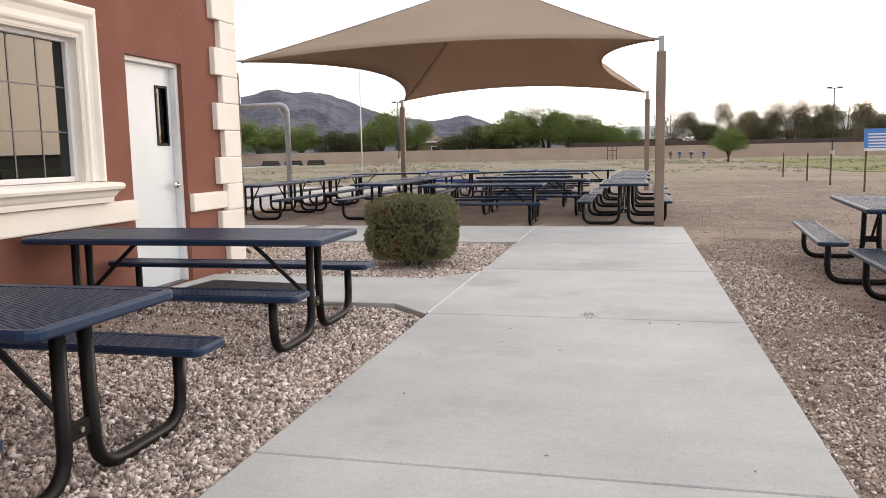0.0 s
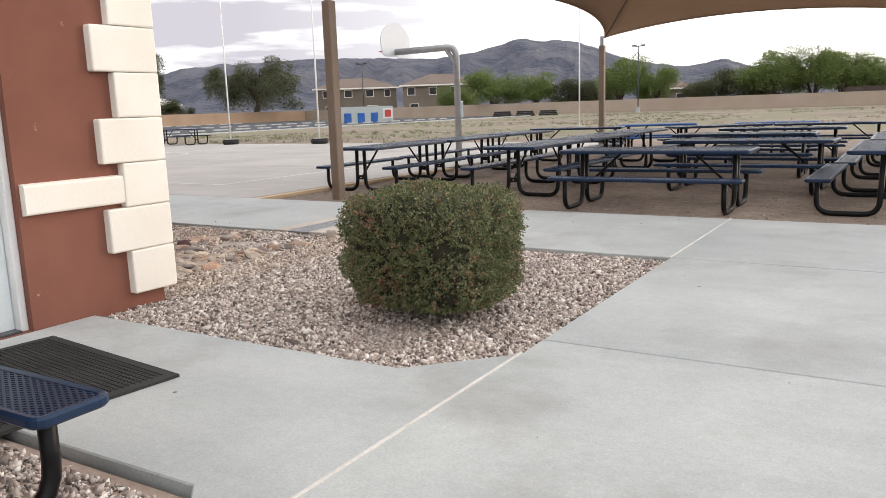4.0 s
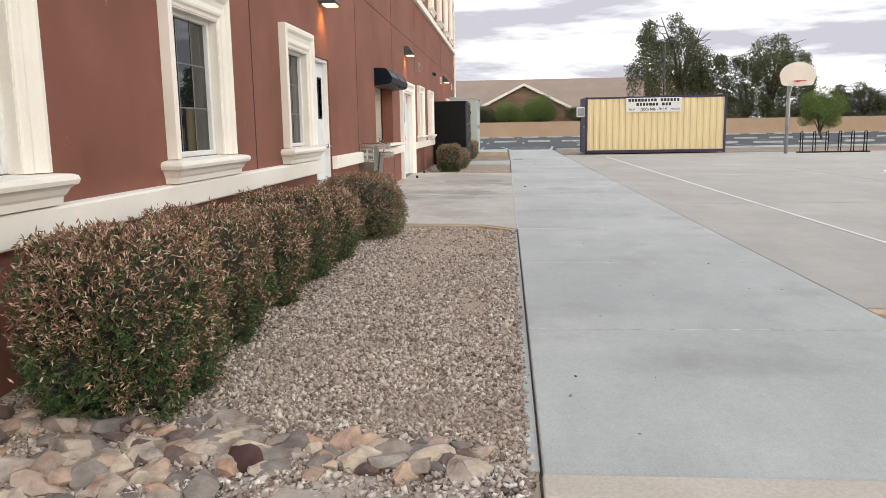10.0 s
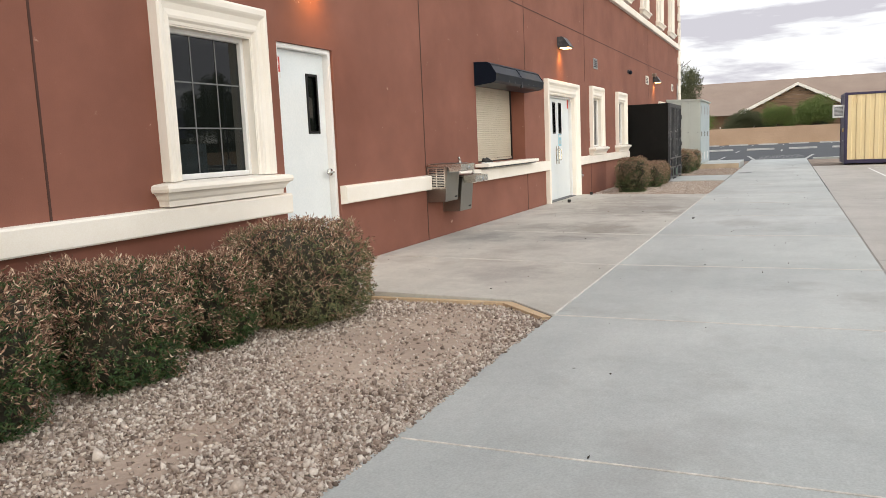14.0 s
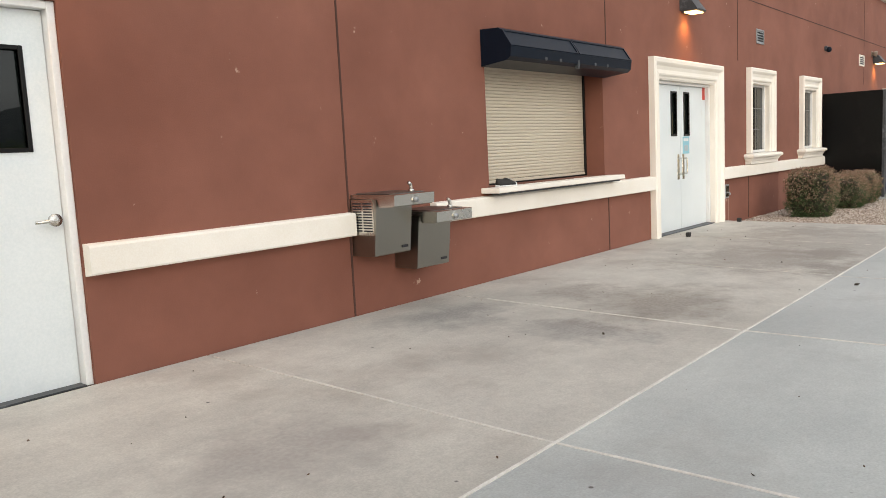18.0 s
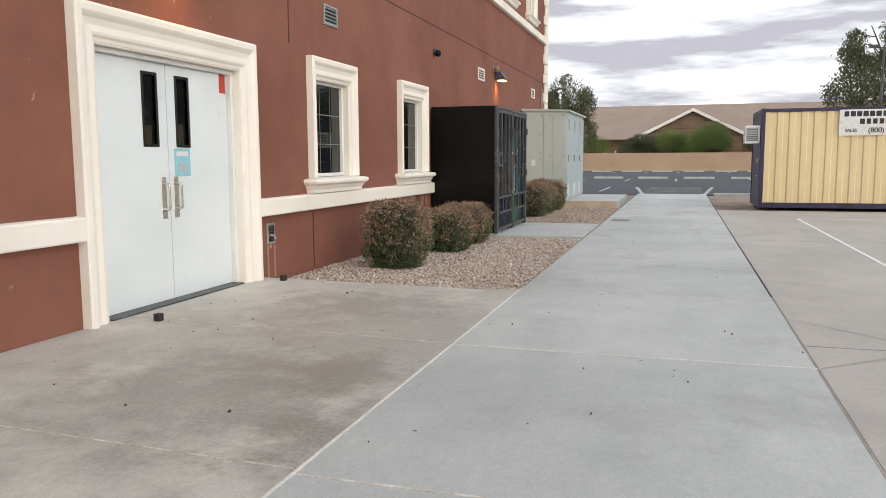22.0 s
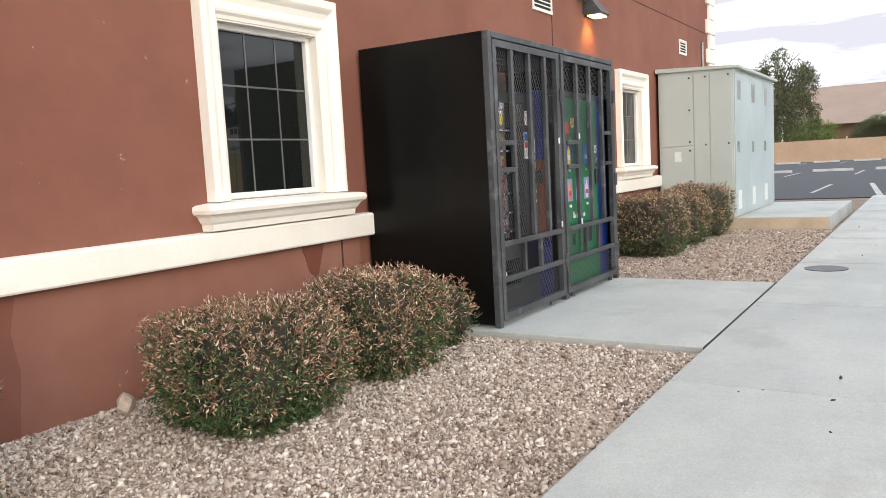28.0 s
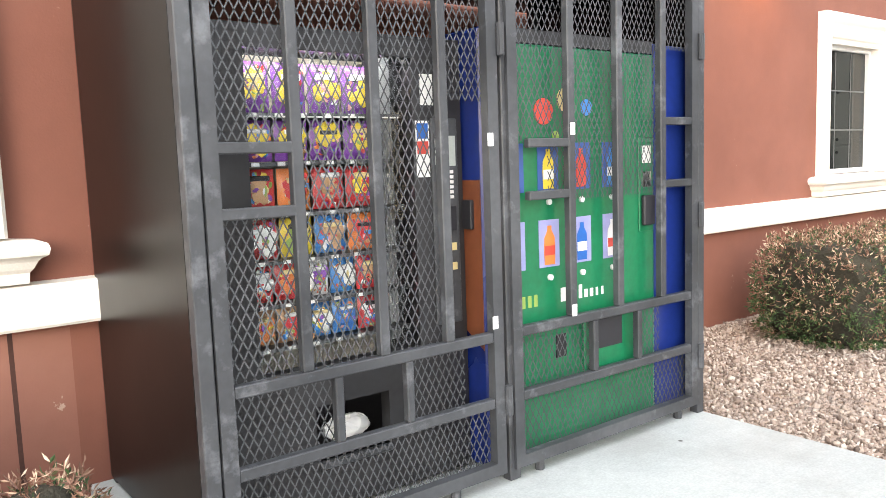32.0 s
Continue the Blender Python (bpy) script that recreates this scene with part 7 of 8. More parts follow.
# ---- storage container ----
def corrugated(lo, hi, pitch, depth, axis, face, sign, z0, z1):
    """A pressed sheet with trapezoid ribs."""
    bm = bmesh.new()
    pts = []
    u = lo
    while u < hi - 1e-6:
        for du, k in ((0.0, 0), (pitch * 0.42, 0), (pitch * 0.52, 1), (pitch * 0.90, 1)):
            if u + du <= hi:
                pts.append((u + du, face - sign * depth * k))
        u += pitch
    pts.append((hi, face))
    a = [bm.verts.new((w, p, z0) if axis == "y" else (p, w, z0)) for p, w in pts]
    b = [bm.verts.new((w, p, z1) if axis == "y" else (p, w, z1)) for p, w in pts]
    for i in range(len(pts) - 1):
        bm.faces.new((a[i], a[i + 1], b[i + 1], b[i]))
    return bm


def container():
    W, L, H = 2.44, 6.06, 2.47
    th = thing("shipping_container", "yellow corrugated storage container with purple frame", "container", (-37.5, 18.2, 0.0))
    hl = L / 2
    fr = 0.10
    for x, s in ((0.0, 1), (-W, -1)):
        sheet_ = part("side_sheet", corrugated(-hl + fr, hl - fr, 0.278, 0.026, "y", x - s * 0.02, s, 0.14, H - 0.09), M_CONT, th, "pale yellow corrugated steel")
        part("bottom_rail", boxed(x - (0.06 if s > 0 else 0), x + (0 if s > 0 else 0.06), -hl + fr, hl - fr, 0.02, 0.15, 0.004), M_PURPLE, th)
        part("top_rail", boxed(x - (0.06 if s > 0 else 0), x + (0 if s > 0 else 0.06), -hl + fr, hl - fr, H - 0.09, H - 0.01, 0.004), M_PURPLE, th)
        for y in (-hl, hl - fr):
            part("corner_post", boxed(x - (fr if s > 0 else 0), x + (0 if s > 0 else fr), y, y + fr, 0.0, H, 0.006), M_PURPLE, th)
    for y in (-hl + 0.03, hl - 0.03):
        part("end_sheet", boxed(-W + fr, -fr, y - 0.01, y + 0.01, 0.12, H - 0.08), M_CONT if y > 0 else M_PURPLE, th)
        part("end_rail", boxed(-W + fr, -fr, y - 0.03, y + 0.03, H - 0.1, H - 0.01), M_PURPLE, th)
        part("end_rail", boxed(-W + fr, -fr, y - 0.03, y + 0.03, 0.02, 0.12), M_PURPLE, th)
    part("roof_sheet", boxed(-W + 0.06, -0.06, -hl + 0.06, hl - 0.06, H - 0.03, H - 0.012), M_CONT, th)
    for y in (-1.05, 1.0):
        part("fork_pocket", boxed(-0.02, 0.003, y - 0.18, y + 0.18, 0.045, 0.135), M_INK, th)
    for z in (0.8, 1.2):
        part("lock_rod", tube(bmesh.new(), [(-0.5, -hl - 0.02, z), (-0.3, -hl - 0.02, z)], 0.02, 6), M_GALV, th)
    ac = part("air_conditioner", boxed(-0.62, -0.08, -hl - 0.36, -hl - 0.005, 1.62, 2.06, 0.012), M_WFRAME, th, "white window air conditioner")
    part("grille", boxed(-0.079, -0.074, -hl - 0.33, -hl - 0.05, 1.67, 2.01), M_GALV, ac)
    for k in range(7):
        part("fin", boxed(-0.0735, -0.070, -hl - 0.32, -hl - 0.06, 1.69 + k * 0.045, 1.705 + k * 0.045), M_BAR, ac)
    part("light_box", boxed(-0.25, -0.15, -hl - 0.06, -hl - 0.005, 1.12, 1.24, 0.01), M_YELLOW, th)
    for k in range(4):
        part("pressed_mark", boxed(0.0, 0.004, -hl + 0.24 + k * 0.05, -hl + 0.255 + k * 0.05, 2.0 + k * 0.02, 2.22), M_CONT, th)
    # company board: name as plain letter blocks, the rest readable
    bd = thing("sign_board", "white company board with black lettering on the container", "sign", (-37.5, 18.2, 0.0))
    y0, y1, z0, z1 = -1.28, 1.10, 1.78, 2.40
    part("board", boxed(0.003, 0.014, y0, y1, z0, z1, 0.002), M_WHITE, bd)
    c = (y0 + y1) / 2
    rnd = random.Random(5)
    for z, h, word in ((2.235, 0.125, "ooooooooo oooooo"), (2.055, 0.125, "ooooooo ooo")):
        n = len(word)
        step = 0.138
        for i, ch in enumerate(word):
            if ch == " ":
                continue
            y = c + (i - (n - 1) / 2) * step
            w_ = 0.044 + 0.014 * rnd.random()
            bm = boxed(0.0145, 0.017, y - w_, y + w_, z, z + h)
            part("letter_block", bm, M_INK, bd)
    for body, y, size in (("(800) 686 - 9114", c, 0.165), ("SALES", c - 0.93, 0.105), ("RENTALS", c + 0.93, 0.10)):
        text_part("lettering", body, size, Matrix.Translation((0.0155, y, 1.90)) @ FACE_E, M_INK, bd)


container()


# ---- court furniture ----
def fan_board(bm, w, h, t):
    pts = []
    for i in range(13):
        a = math.pi * i / 12
        pts.append((w / 2 * math.cos(a), h * 0.42 + h * 0.58 * math.sin(a)))
    pts += [(-w / 2 * 0.86, 0.06), (-w / 2 * 0.70, 0.0), (w / 2 * 0.70, 0.0), (w / 2 * 0.86, 0.06)]
    return prism(bm, pts, "x", -t / 2, t / 2)


M_BOARD = surface("white_backboard", (0.58, 0.62, 0.67), (0.64, 0.68, 0.73), 1.0, 30.0, 0.5)
M_BOARDW = surface("cream_backboard", (0.62, 0.55, 0.47), (0.70, 0.63, 0.54), 1.0, 30.0, 0.5)


def hoop(label, at, turn, top, arm, board_m, pipe_r):
    """A gooseneck pole with a fan board at the end of its arm; local x points to the court."""
    th = thing("basketball_hoop", label, "basketball hoop", at, turn)
    part("pole", tube(bmesh.new(), rounded([(0, 0, -0.2), (0, 0, top), (arm, 0, top - 0.02)], 0.28, 6), pipe_r, 12), M_GALV, th, "", True)
    part("gusset", tube(bmesh.new(), [(0.0, 0, top - 0.45), (0.32, 0, top - 0.02)], pipe_r * 0.7, 8), M_GALV, th)
    bm = fan_board(bmesh.new(), 1.37, 0.89, 0.03)
    bmesh.ops.translate(bm, verts=bm.verts, vec=(arm + 0.02, 0, top - 0.15))
    bd = part("backboard", bm, board_m, th, "fan shaped steel backboard")
    bm = bmesh.new()
    ring = [(arm + 0.28 + 0.23 * math.cos(2 * math.pi * i / 20), 0.23 * math.sin(2 * math.pi * i / 20), top + 0.02) for i in range(21)]
    tube(bm, ring, 0.012, 6)
    box(bm, arm + 0.03, arm + 0.08, -0.06, 0.06, top - 0.02, top + 0.04)
    part("rim", bm, M_RED, bd)
    return th


hoop("grey gooseneck basketball hoop with white fan backboard", (-9.5, 23.4, 0), 180, 2.80, 1.87, M_BOARD, 0.085)
hoop("grey basketball hoop with cream fan backboard at the far end", (-34.9, 22.9, 0), 0, 2.78, 0.9, M_BOARDW, 0.07)

rack = thing("bike_rack", "black tube bike rack on the court edge", "bike rack", (-35.2, 24.9, 0), 90)
part("base_rail", tube(bmesh.new(), [(-1.4, 0, 0.03), (1.4, 0, 0.03)], 0.025, 8), M_BLACK, rack)
part("top_rail", tube(bmesh.new(), [(-1.4, 0.25, 0.03), (1.4, 0.25, 0.03)], 0.025, 8), M_BLACK, rack)
for k in range(6):
    x = -1.25 + k * 0.5
    part("loop", tube(bmesh.new(), rounded([(x, 0, 0.03), (x, 0, 0.85), (x, 0.25, 0.85), (x, 0.25, 0.03)], 0.1), 0.02, 8), M_BLACK, rack, "", True)


def tether(at, h, label):
    th = thing("tether_pole", label, "pole", at)
    bm = bmesh.new()
    for r0, r1, z0, z1 in ((0.30, 0.36, 0.0, 0.05), (0.36, 0.36, 0.05, 0.17), (0.36, 0.30, 0.17, 0.22)):
        tube(bm, [(0, 0, z0), (0, 0, z1)], r0, 18, r1)
    part("tyre", bm, M_RUBBER, th, "black tyre filled with concrete", True)
    part("core", tube(bmesh.new(), [(0, 0, 0.05), (0, 0, 0.224)], 0.24, 16), M_CONC, th)
    part("pole", tube(bmesh.new(), [(0, 0, 0.1), (0, 0, h)], 0.035, 8, 0.028), M_WFRAME, th, "", True)


for x, y, h in ((-30.6, 30.0, 6.0), (-25.2, 30.3, 6.6), (-20.2, 30.4, 6.6)):
    tether((x, y, 0.0), h, "white pole standing in a black tyre base")
fp = thing("flag_pole", "thin white pole on the field", "pole", (-15.5, 47.0, DIRT))
part("pole", tube(bmesh.new(), [(0, 0, 0), (0, 0, 7.2)], 0.045, 8, 0.035), M_WFRAME, fp, "", True)
part("base", tube(bmesh.new(), [(0, 0, 0), (0, 0, 0.12)], 0.3, 12), M_CONC, fp)

hyd = thing("fire_hydrant", "yellow fire hydrant beside the parking lot", "hydrant", (-44.0, 33.2, DIRT))
bm = bmesh.new()
for r0, r1, z0, z1 in ((0.16, 0.16, 0, 0.05), (0.11, 0.11, 0.05, 0.5), (0.15, 0.15, 0.5, 0.55), (0.13, 0.05, 0.55, 0.7), (0.03, 0.03, 0.7, 0.75)):
    tube(bm, [(0, 0, z0), (0, 0, z1)], r0, 14, r1)
part("barrel", bm, M_YELLOW, hyd, "", True)
for a in (0, 90, 180):
    part("nozzle", tube(bmesh.new(), [(0, 0, 0.4), (0.19 * math.cos(radians(a)), 0.19 * math.sin(radians(a)), 0.4)], 0.055, 10), M_YELLOW, hyd)

kiosk = thing("equipment_cabinet", "pale blue equipment cabinet beside the parking lot", "cabinet", (-43.6, 38.0, DIRT), 20)
part("body", boxed(-1.1, 1.1, -0.7, 0.7, 0.1, 2.0, 0.02), M_UTILB, kiosk)
part("base", boxed(-1.2, 1.2, -0.8, 0.8, 0.0, 0.1), M_CONC, kiosk)
part("roof", boxed(-1.15, 1.15, -0.75, 0.75, 2.0, 2.08, 0.01), M_UTILB, kiosk)
for x in (-1.0, -0.3, 0.4):
    dr = part("door", boxed(x, x + 0.62, -0.725, -0.701, 0.2, 1.9, 0.005), M_UTILB, kiosk)
    part("louvre", boxed(x + 0.15, x + 0.45, -0.735, -0.726, 1.3, 1.6), M_GALV, dr)

sg = thing("field_sign", "blue and white notice board on steel posts", "sign", (7.55, 25.2, DIRT))
part("board", boxed(-0.52, 0.52, -0.012, 0.012, 1.15, 1.76), M_PACKS[4], sg)
for k in range(5):
    part("text_bar", boxed(-0.42, 0.42 - 0.12 * (k % 2), -0.016, -0.0125, 1.25 + k * 0.085, 1.285 + k * 0.085), M_WHITE, sg)
part("foot_band", boxed(-0.52, 0.52, -0.015, -0.0125, 1.15, 1.215), M_WHITE, sg)
M_RUST = surface("rusty_post", (0.07, 0.035, 0.022), (0.13, 0.07, 0.045), 4.0, 60.0, 0.9)
for x in (-0.45, 0.45):
    part("post", boxed(x - 0.02, x + 0.02, 0.0125, 0.05, 0, 1.76), M_RUST, sg)
for x, y in ((7.2, 29.6), (7.2, 33.2), (7.1, 37.5), (7.4, 21.5), (7.5, 17.8)):
    fpst = thing("fence_post", "rusty steel fence post on the dirt", "post", (x, y, DIRT), 0, "field fence posts")
    part("post", boxed(-0.025, 0.025, -0.025, 0.025, 0, 1.05, 0.004), M_RUST, fpst)

# ---- beyond: walls, houses, trees, mountains ----
structure("wall_far_west", boxed(-98.4, -98.0, -80.0, 118.4, -0.3, 1.75), M_TANWALL, "long tan block perimeter wall", "wall")
structure("wall_far_north", boxed(-98.0, 160.0, 118.0, 118.4, -0.3, 1.75), M_WALLN, "long tan block perimeter wall behind the field", "wall")
M_FENCE = surface("dark_rail", (0.045, 0.03, 0.025), (0.07, 0.05, 0.042), 1.0, 10.0, 0.8)
structure("fence_far", boxed(-8.0, 160.0, 118.5, 118.7, 1.5, 2.35), M_FENCE, "dark brown fence above the perimeter wall", "fence")
bm = polygon(bmesh.new(), [(11.5, 44.0), (40.0, 36.0), (80.0, 36.0), (80.0, 100.0), (12.5, 92.0)], DIRT - 0.05, DIRT + 0.02)
structure("lawn", bm, M_GRASS, "pale green watered lawn", "lawn")


def house(name, label, at, turn, w, d, h, roof_h, wall_m, roof_m, hip, windows, overhang=0.6):
    """A house with eaves, roof and window openings; local -y is the front."""
    th = thing(name, label, "house", at, turn)
    part("wall", boxed(-w / 2, w / 2, -d / 2, d / 2, -0.3, h), wall_m, th)
    bm = bmesh.new()
    o = overhang
    base_ = [bm.verts.new(p) for p in ((-w / 2 - o, -d / 2 - o, h), (w / 2 + o, -d / 2 - o, h), (w / 2 + o, d / 2 + o, h), (-w / 2 - o, d / 2 + o, h))]
    r = w / 2 - (d / 2 if hip else -o)
    top = [bm.verts.new((-r, 0, h + roof_h)), bm.verts.new((r, 0, h + roof_h))]
    bm.faces.new((base_[0], base_[1], top[1], top[0]))
    bm.faces.new((base_[2], base_[3], top[0], top[1]))
    bm.faces.new((base_[1], base_[2], top[1]))
    bm.faces.new((base_[3], base_[0], top[0]))
    bm.faces.new(list(reversed(base_)))
    part("roof", bm, roof_m, th)
    part("fascia", boxed(-w / 2 - o - 0.02, w / 2 + o + 0.02, -d / 2 - o - 0.04, -d / 2 - o, h - 0.2, h + 0.06), M_CREAM, th)
    for x, z, ww, hh in windows:
        wd = part("window", boxed(x - ww / 2 - 0.1, x + ww / 2 + 0.1, -d / 2 - 0.05, -d / 2 - 0.001, z - 0.1, z + hh + 0.1), M_CREAM, th)
        part("pane", boxed(x - ww / 2, x + ww / 2, -d / 2 - 0.06, -d / 2 - 0.051, z, z + hh), M_INK, wd)
    return th


two = [(-5.5, 4.0, 1.3, 1.2), (-1.5, 4.0, 1.3, 1.2), (2.5, 4.0, 1.3, 1.2), (5.8, 4.0, 1.0, 1.2), (-5.0, 0.9, 1.5, 1.4), (3.0, 0.9, 1.8, 1.4)]
house("house", "tan two-storey stucco house with tiled hip roof", (-93.5, 128.0, 0), 38, 15, 10, 5.6, 2.0, M_HOUSE, M_ROOFD, True, two)
house("house", "brown two-storey stucco house with tiled hip roof", (-78.0, 134.0, 0), 33, 14, 10, 5.7, 2.1, M_HOUSE, M_ROOFD, True, two)
house("house", "low tan house with tiled roof behind the wall", (-36.5, 140.0, 0), 15, 9, 8, 3.4, 1.7, M_HOUSE, M_ROOFD, True, [(-2.2, 1.0, 1.6, 1.5), (2.2, 1.0, 1.6, 1.5)])
house("house", "pale grey long low house behind the trees", (40.0, 152.0, 0), -8, 46, 10, 4.2, 2.4, M_HOUSE, M_UTIL, True, [(x, 1.2, 2.0, 1.5) for x in (-18, -12, -6, 0, 6, 12, 18)])
house("house", "pale house with grey gable roof among the trees", (4.0, 145.0, 0), 0, 10, 8, 3.2, 2.2, M_HOUSE, M_UTIL, False, [(-2, 1, 1.4, 1.3), (2, 1, 1.4, 1.3)])
house("house", "pale stucco house roof beyond the parking lot", (-112.0, 92.0, 0), 58, 12, 9, 3.4, 2.0, M_HOUSE, M_CREAM, True, [(-3, 1, 1.5, 1.3), (3, 1, 1.5, 1.3)])


def hall():
    """The wide building with a huge plain roof and a gabled timber porch."""
    th = thing("community_hall", "wide hall with big tan roof and timber gable", "hall", (-146.0, 12.0, 0), 90)
    part("wall", boxed(-50, 40, 2, 30, -0.3, 4.2), M_LOGS, th)
    bm = bmesh.new()
    vs = [bm.verts.new(p) for p in ((-52, 0, 4.2), (42, 0, 4.2), (38, 18, 10.6), (-46, 18, 10.6), (-52, 34, 4.2), (42, 34, 4.2))]
    bm.faces.new((vs[0], vs[1], vs[2], vs[3]))
    bm.faces.new((vs[3], vs[2], vs[5], vs[4]))
    bm.faces.new((vs[0], vs[3], vs[4]))
    bm.faces.new((vs[1], vs[5], vs[2]))
    part("roof", bm, M_SHINGLE, th, "large plain tan roof")
    g0, w, e, r = 2.6, 6.9, 4.4, 7.7
    for k in range(14):
        z = 0.0 + k * 0.55
        half = w if z < e else w * (1 - (z - e) / (r - e))
        if half > 0.3:
            part("board", boxed(g0 - half, g0 + half, -9.0, -8.85, z, z + 0.52, 0.03), M_LOGS, th)
    part("gable_wall", boxed(g0 - w, g0 + w, -8.84, 2.0, -0.3, e), M_LOGS, th)
    bm = bmesh.new()
    for s in (-1, 1):
        prism(bm, [(g0 + s * (w + 1.0), e - 0.4), (g0, r + 0.25), (g0, r + 0.7), (g0 + s * (w + 1.2), e + 0.0)], "y", -9.6, 6.0)
    part("gable_roof", bm, M_CREAM, th, "cream edged gable roof")
    for x in (-5, 2.0):
        part("window", boxed(g0 + x, g0 + x + 2.2, -9.06, -9.001, 1.2, 2.6), M_INK, th)
    for k in range(8):
        part("rail_post", boxed(g0 - 14 + k * 1.6, g0 - 13.85 + k * 1.6, -12.0, -11.85, 0, 2.3), M_CREAM, th)


hall()

# things at the far side of the field
box_c = thing("storage_shed", "pale container with blue drums beside it", "shed", (-57.5, 83.0, DIRT), 38)
part("body", boxed(-3.3, 3.3, -1.2, 1.2, 0, 1.9), M_UTIL, box_c)
part("sign_panel", boxed(2.1, 3.25, -1.26, -1.21, 0.4, 1.65), M_WHITE, box_c)
part("sign_face", boxed(2.3, 3.05, -1.29, -1.265, 0.6, 1.45), M_RED, box_c)
for k in range(3):
    dm = thing("drum", "large round blue plastic drum", "drum", (-58.6 + k * 1.25, 80.9 + k * 1.0, DIRT), 0, "blue drums")
    bm = tube(bmesh.new(), [(0, 0, 0), (0, 0, 0.1), (0, 0, 1.05), (0, 0, 1.15)], 0.5, 16)
    part("drum", bm, M_BLUE, dm, "", True)
toilet = thing("portable_toilet", "grey portable toilet at the far wall", "toilet", (-56.5, 104.0, DIRT), 30)
part("cabin", boxed(-0.6, 0.6, -0.6, 0.6, 0, 2.15, 0.04), M_UTIL, toilet)
part("roof", boxed(-0.64, 0.64, -0.64, 0.64, 2.15, 2.35, 0.08), M_WFRAME, toilet)
part("door", boxed(-0.45, 0.45, -0.63, -0.601, 0.1, 2.0, 0.01), M_UTILB, toilet)
for k, (x, y) in enumerate(((-49, 103), (-46, 104), (-43, 105), (-67, 100))):
    tm = thing("timber_stack", "low stack of dark timber at the far wall" if k < 3 else "low stack of brown timber at the far wall", "timber", (x, y, DIRT), 20)
    for j in range(3):
        part("beam", boxed(-1.3 + 0.1 * j, 1.3 - 0.1 * j, -0.4, 0.4, j * 0.24, j * 0.24 + 0.22, 0.02), M_RUBBER if k < 3 else M_LOGS, tm)
for k, x in enumerate((5.4, 6.5, 7.9, 9.4)):
    rd = thing("spring_rider", "blue and dark spring seat on the field", "play seat", (x, 104.0, DIRT), 0, "field seats")
    part("seat", boxed(-0.22, 0.22, -0.3, 0.3, 0.5, 0.68, 0.06), M_BLUE if k % 2 else M_BAR, rd)
    part("back", boxed(-0.2, 0.2, 0.22, 0.3, 0.6, 1.05, 0.03), M_BAR, rd)
    part("handle", tube(bmesh.new(), [(-0.28, -0.25, 0.95), (0.28, -0.25, 0.95)], 0.03, 6), M_WHITE, rd)
    part("spring", tube(bmesh.new(), [(0.09 * math.cos(i * 0.9), 0.09 * math.sin(i * 0.9), 0.5 * i / 28) for i in range(29)], 0.025, 5), M_RUST, rd)
goal = thing("field_frame", "orange-brown metal frame at the far wall", "frame", (-2.0, 112.0, DIRT))
for x in (-0.62, 0.0, 0.62):
    part("upright", boxed(x - 0.05, x + 0.05, -0.05, 0.05, 0, 1.9), M_RUST, goal)
for z in (0.6, 1.2, 1.85):
    part("crossbar", boxed(-0.62, 0.62, -0.04, 0.04, z, z + 0.08), M_RUST, goal)


def field_lamp(at, h, label, arms=2, turn=0):
    th = thing("light_pole", label, "light pole", at, turn)
    part("base", tube(bmesh.new(), [(0, 0, 0), (0, 0, 0.75)], 0.28, 14), M_CONC, th)
    part("pole", tube(bmesh.new(), [(0, 0, 0.7), (0, 0, h)], 0.085, 8, 0.065), M_BAR, th, "", True)
    part("arm", boxed(-0.55, 0.55, -0.04, 0.04, h - 0.1, h - 0.02), M_BAR, th)
    for s in (-1, 1)[:arms]:
        part("lamp_head", boxed(s * 0.6 - 0.3, s * 0.6 + 0.3, -0.16, 0.16, h - 0.06, h + 0.14, 0.02), M_BAR, th)


field_lamp((-33.4, 114.0, DIRT), 9.0, "dark field light pole near the far wall")
field_lamp((25.5, 110.0, DIRT), 8.6, "dark field light pole near the far wall")
field_lamp((-63.0, 90.0, DIRT), 7.5, "dark light pole near the far houses")
field_lamp((-76.0, 26.0, -0.03), 8.6, "dark double-headed parking lot light", 2, 90)
field_lamp((-92.0, 74.0, -0.03), 9.5, "dark double-headed parking lot light", 2, 40)
for x, y in ((-100.5, 1.5), (-101.5, 46.0), (-101.5, 50.0), (-100.5, -6.0), (-101.0, 83)):
    bl = thing("path_light", "white short lamp post beyond the wall", "lamp post", (x, y, -0.1), 0, "white lamp posts")
    part("post", tube(bmesh.new(), [(0, 0, 0), (0, 0, 3.9)], 0.09, 8), M_WFRAME, bl)
    part("head", boxed(-0.3, 0.3, -0.3, 0.3, 3.9, 4.15, 0.05), M_WFRAME, bl)


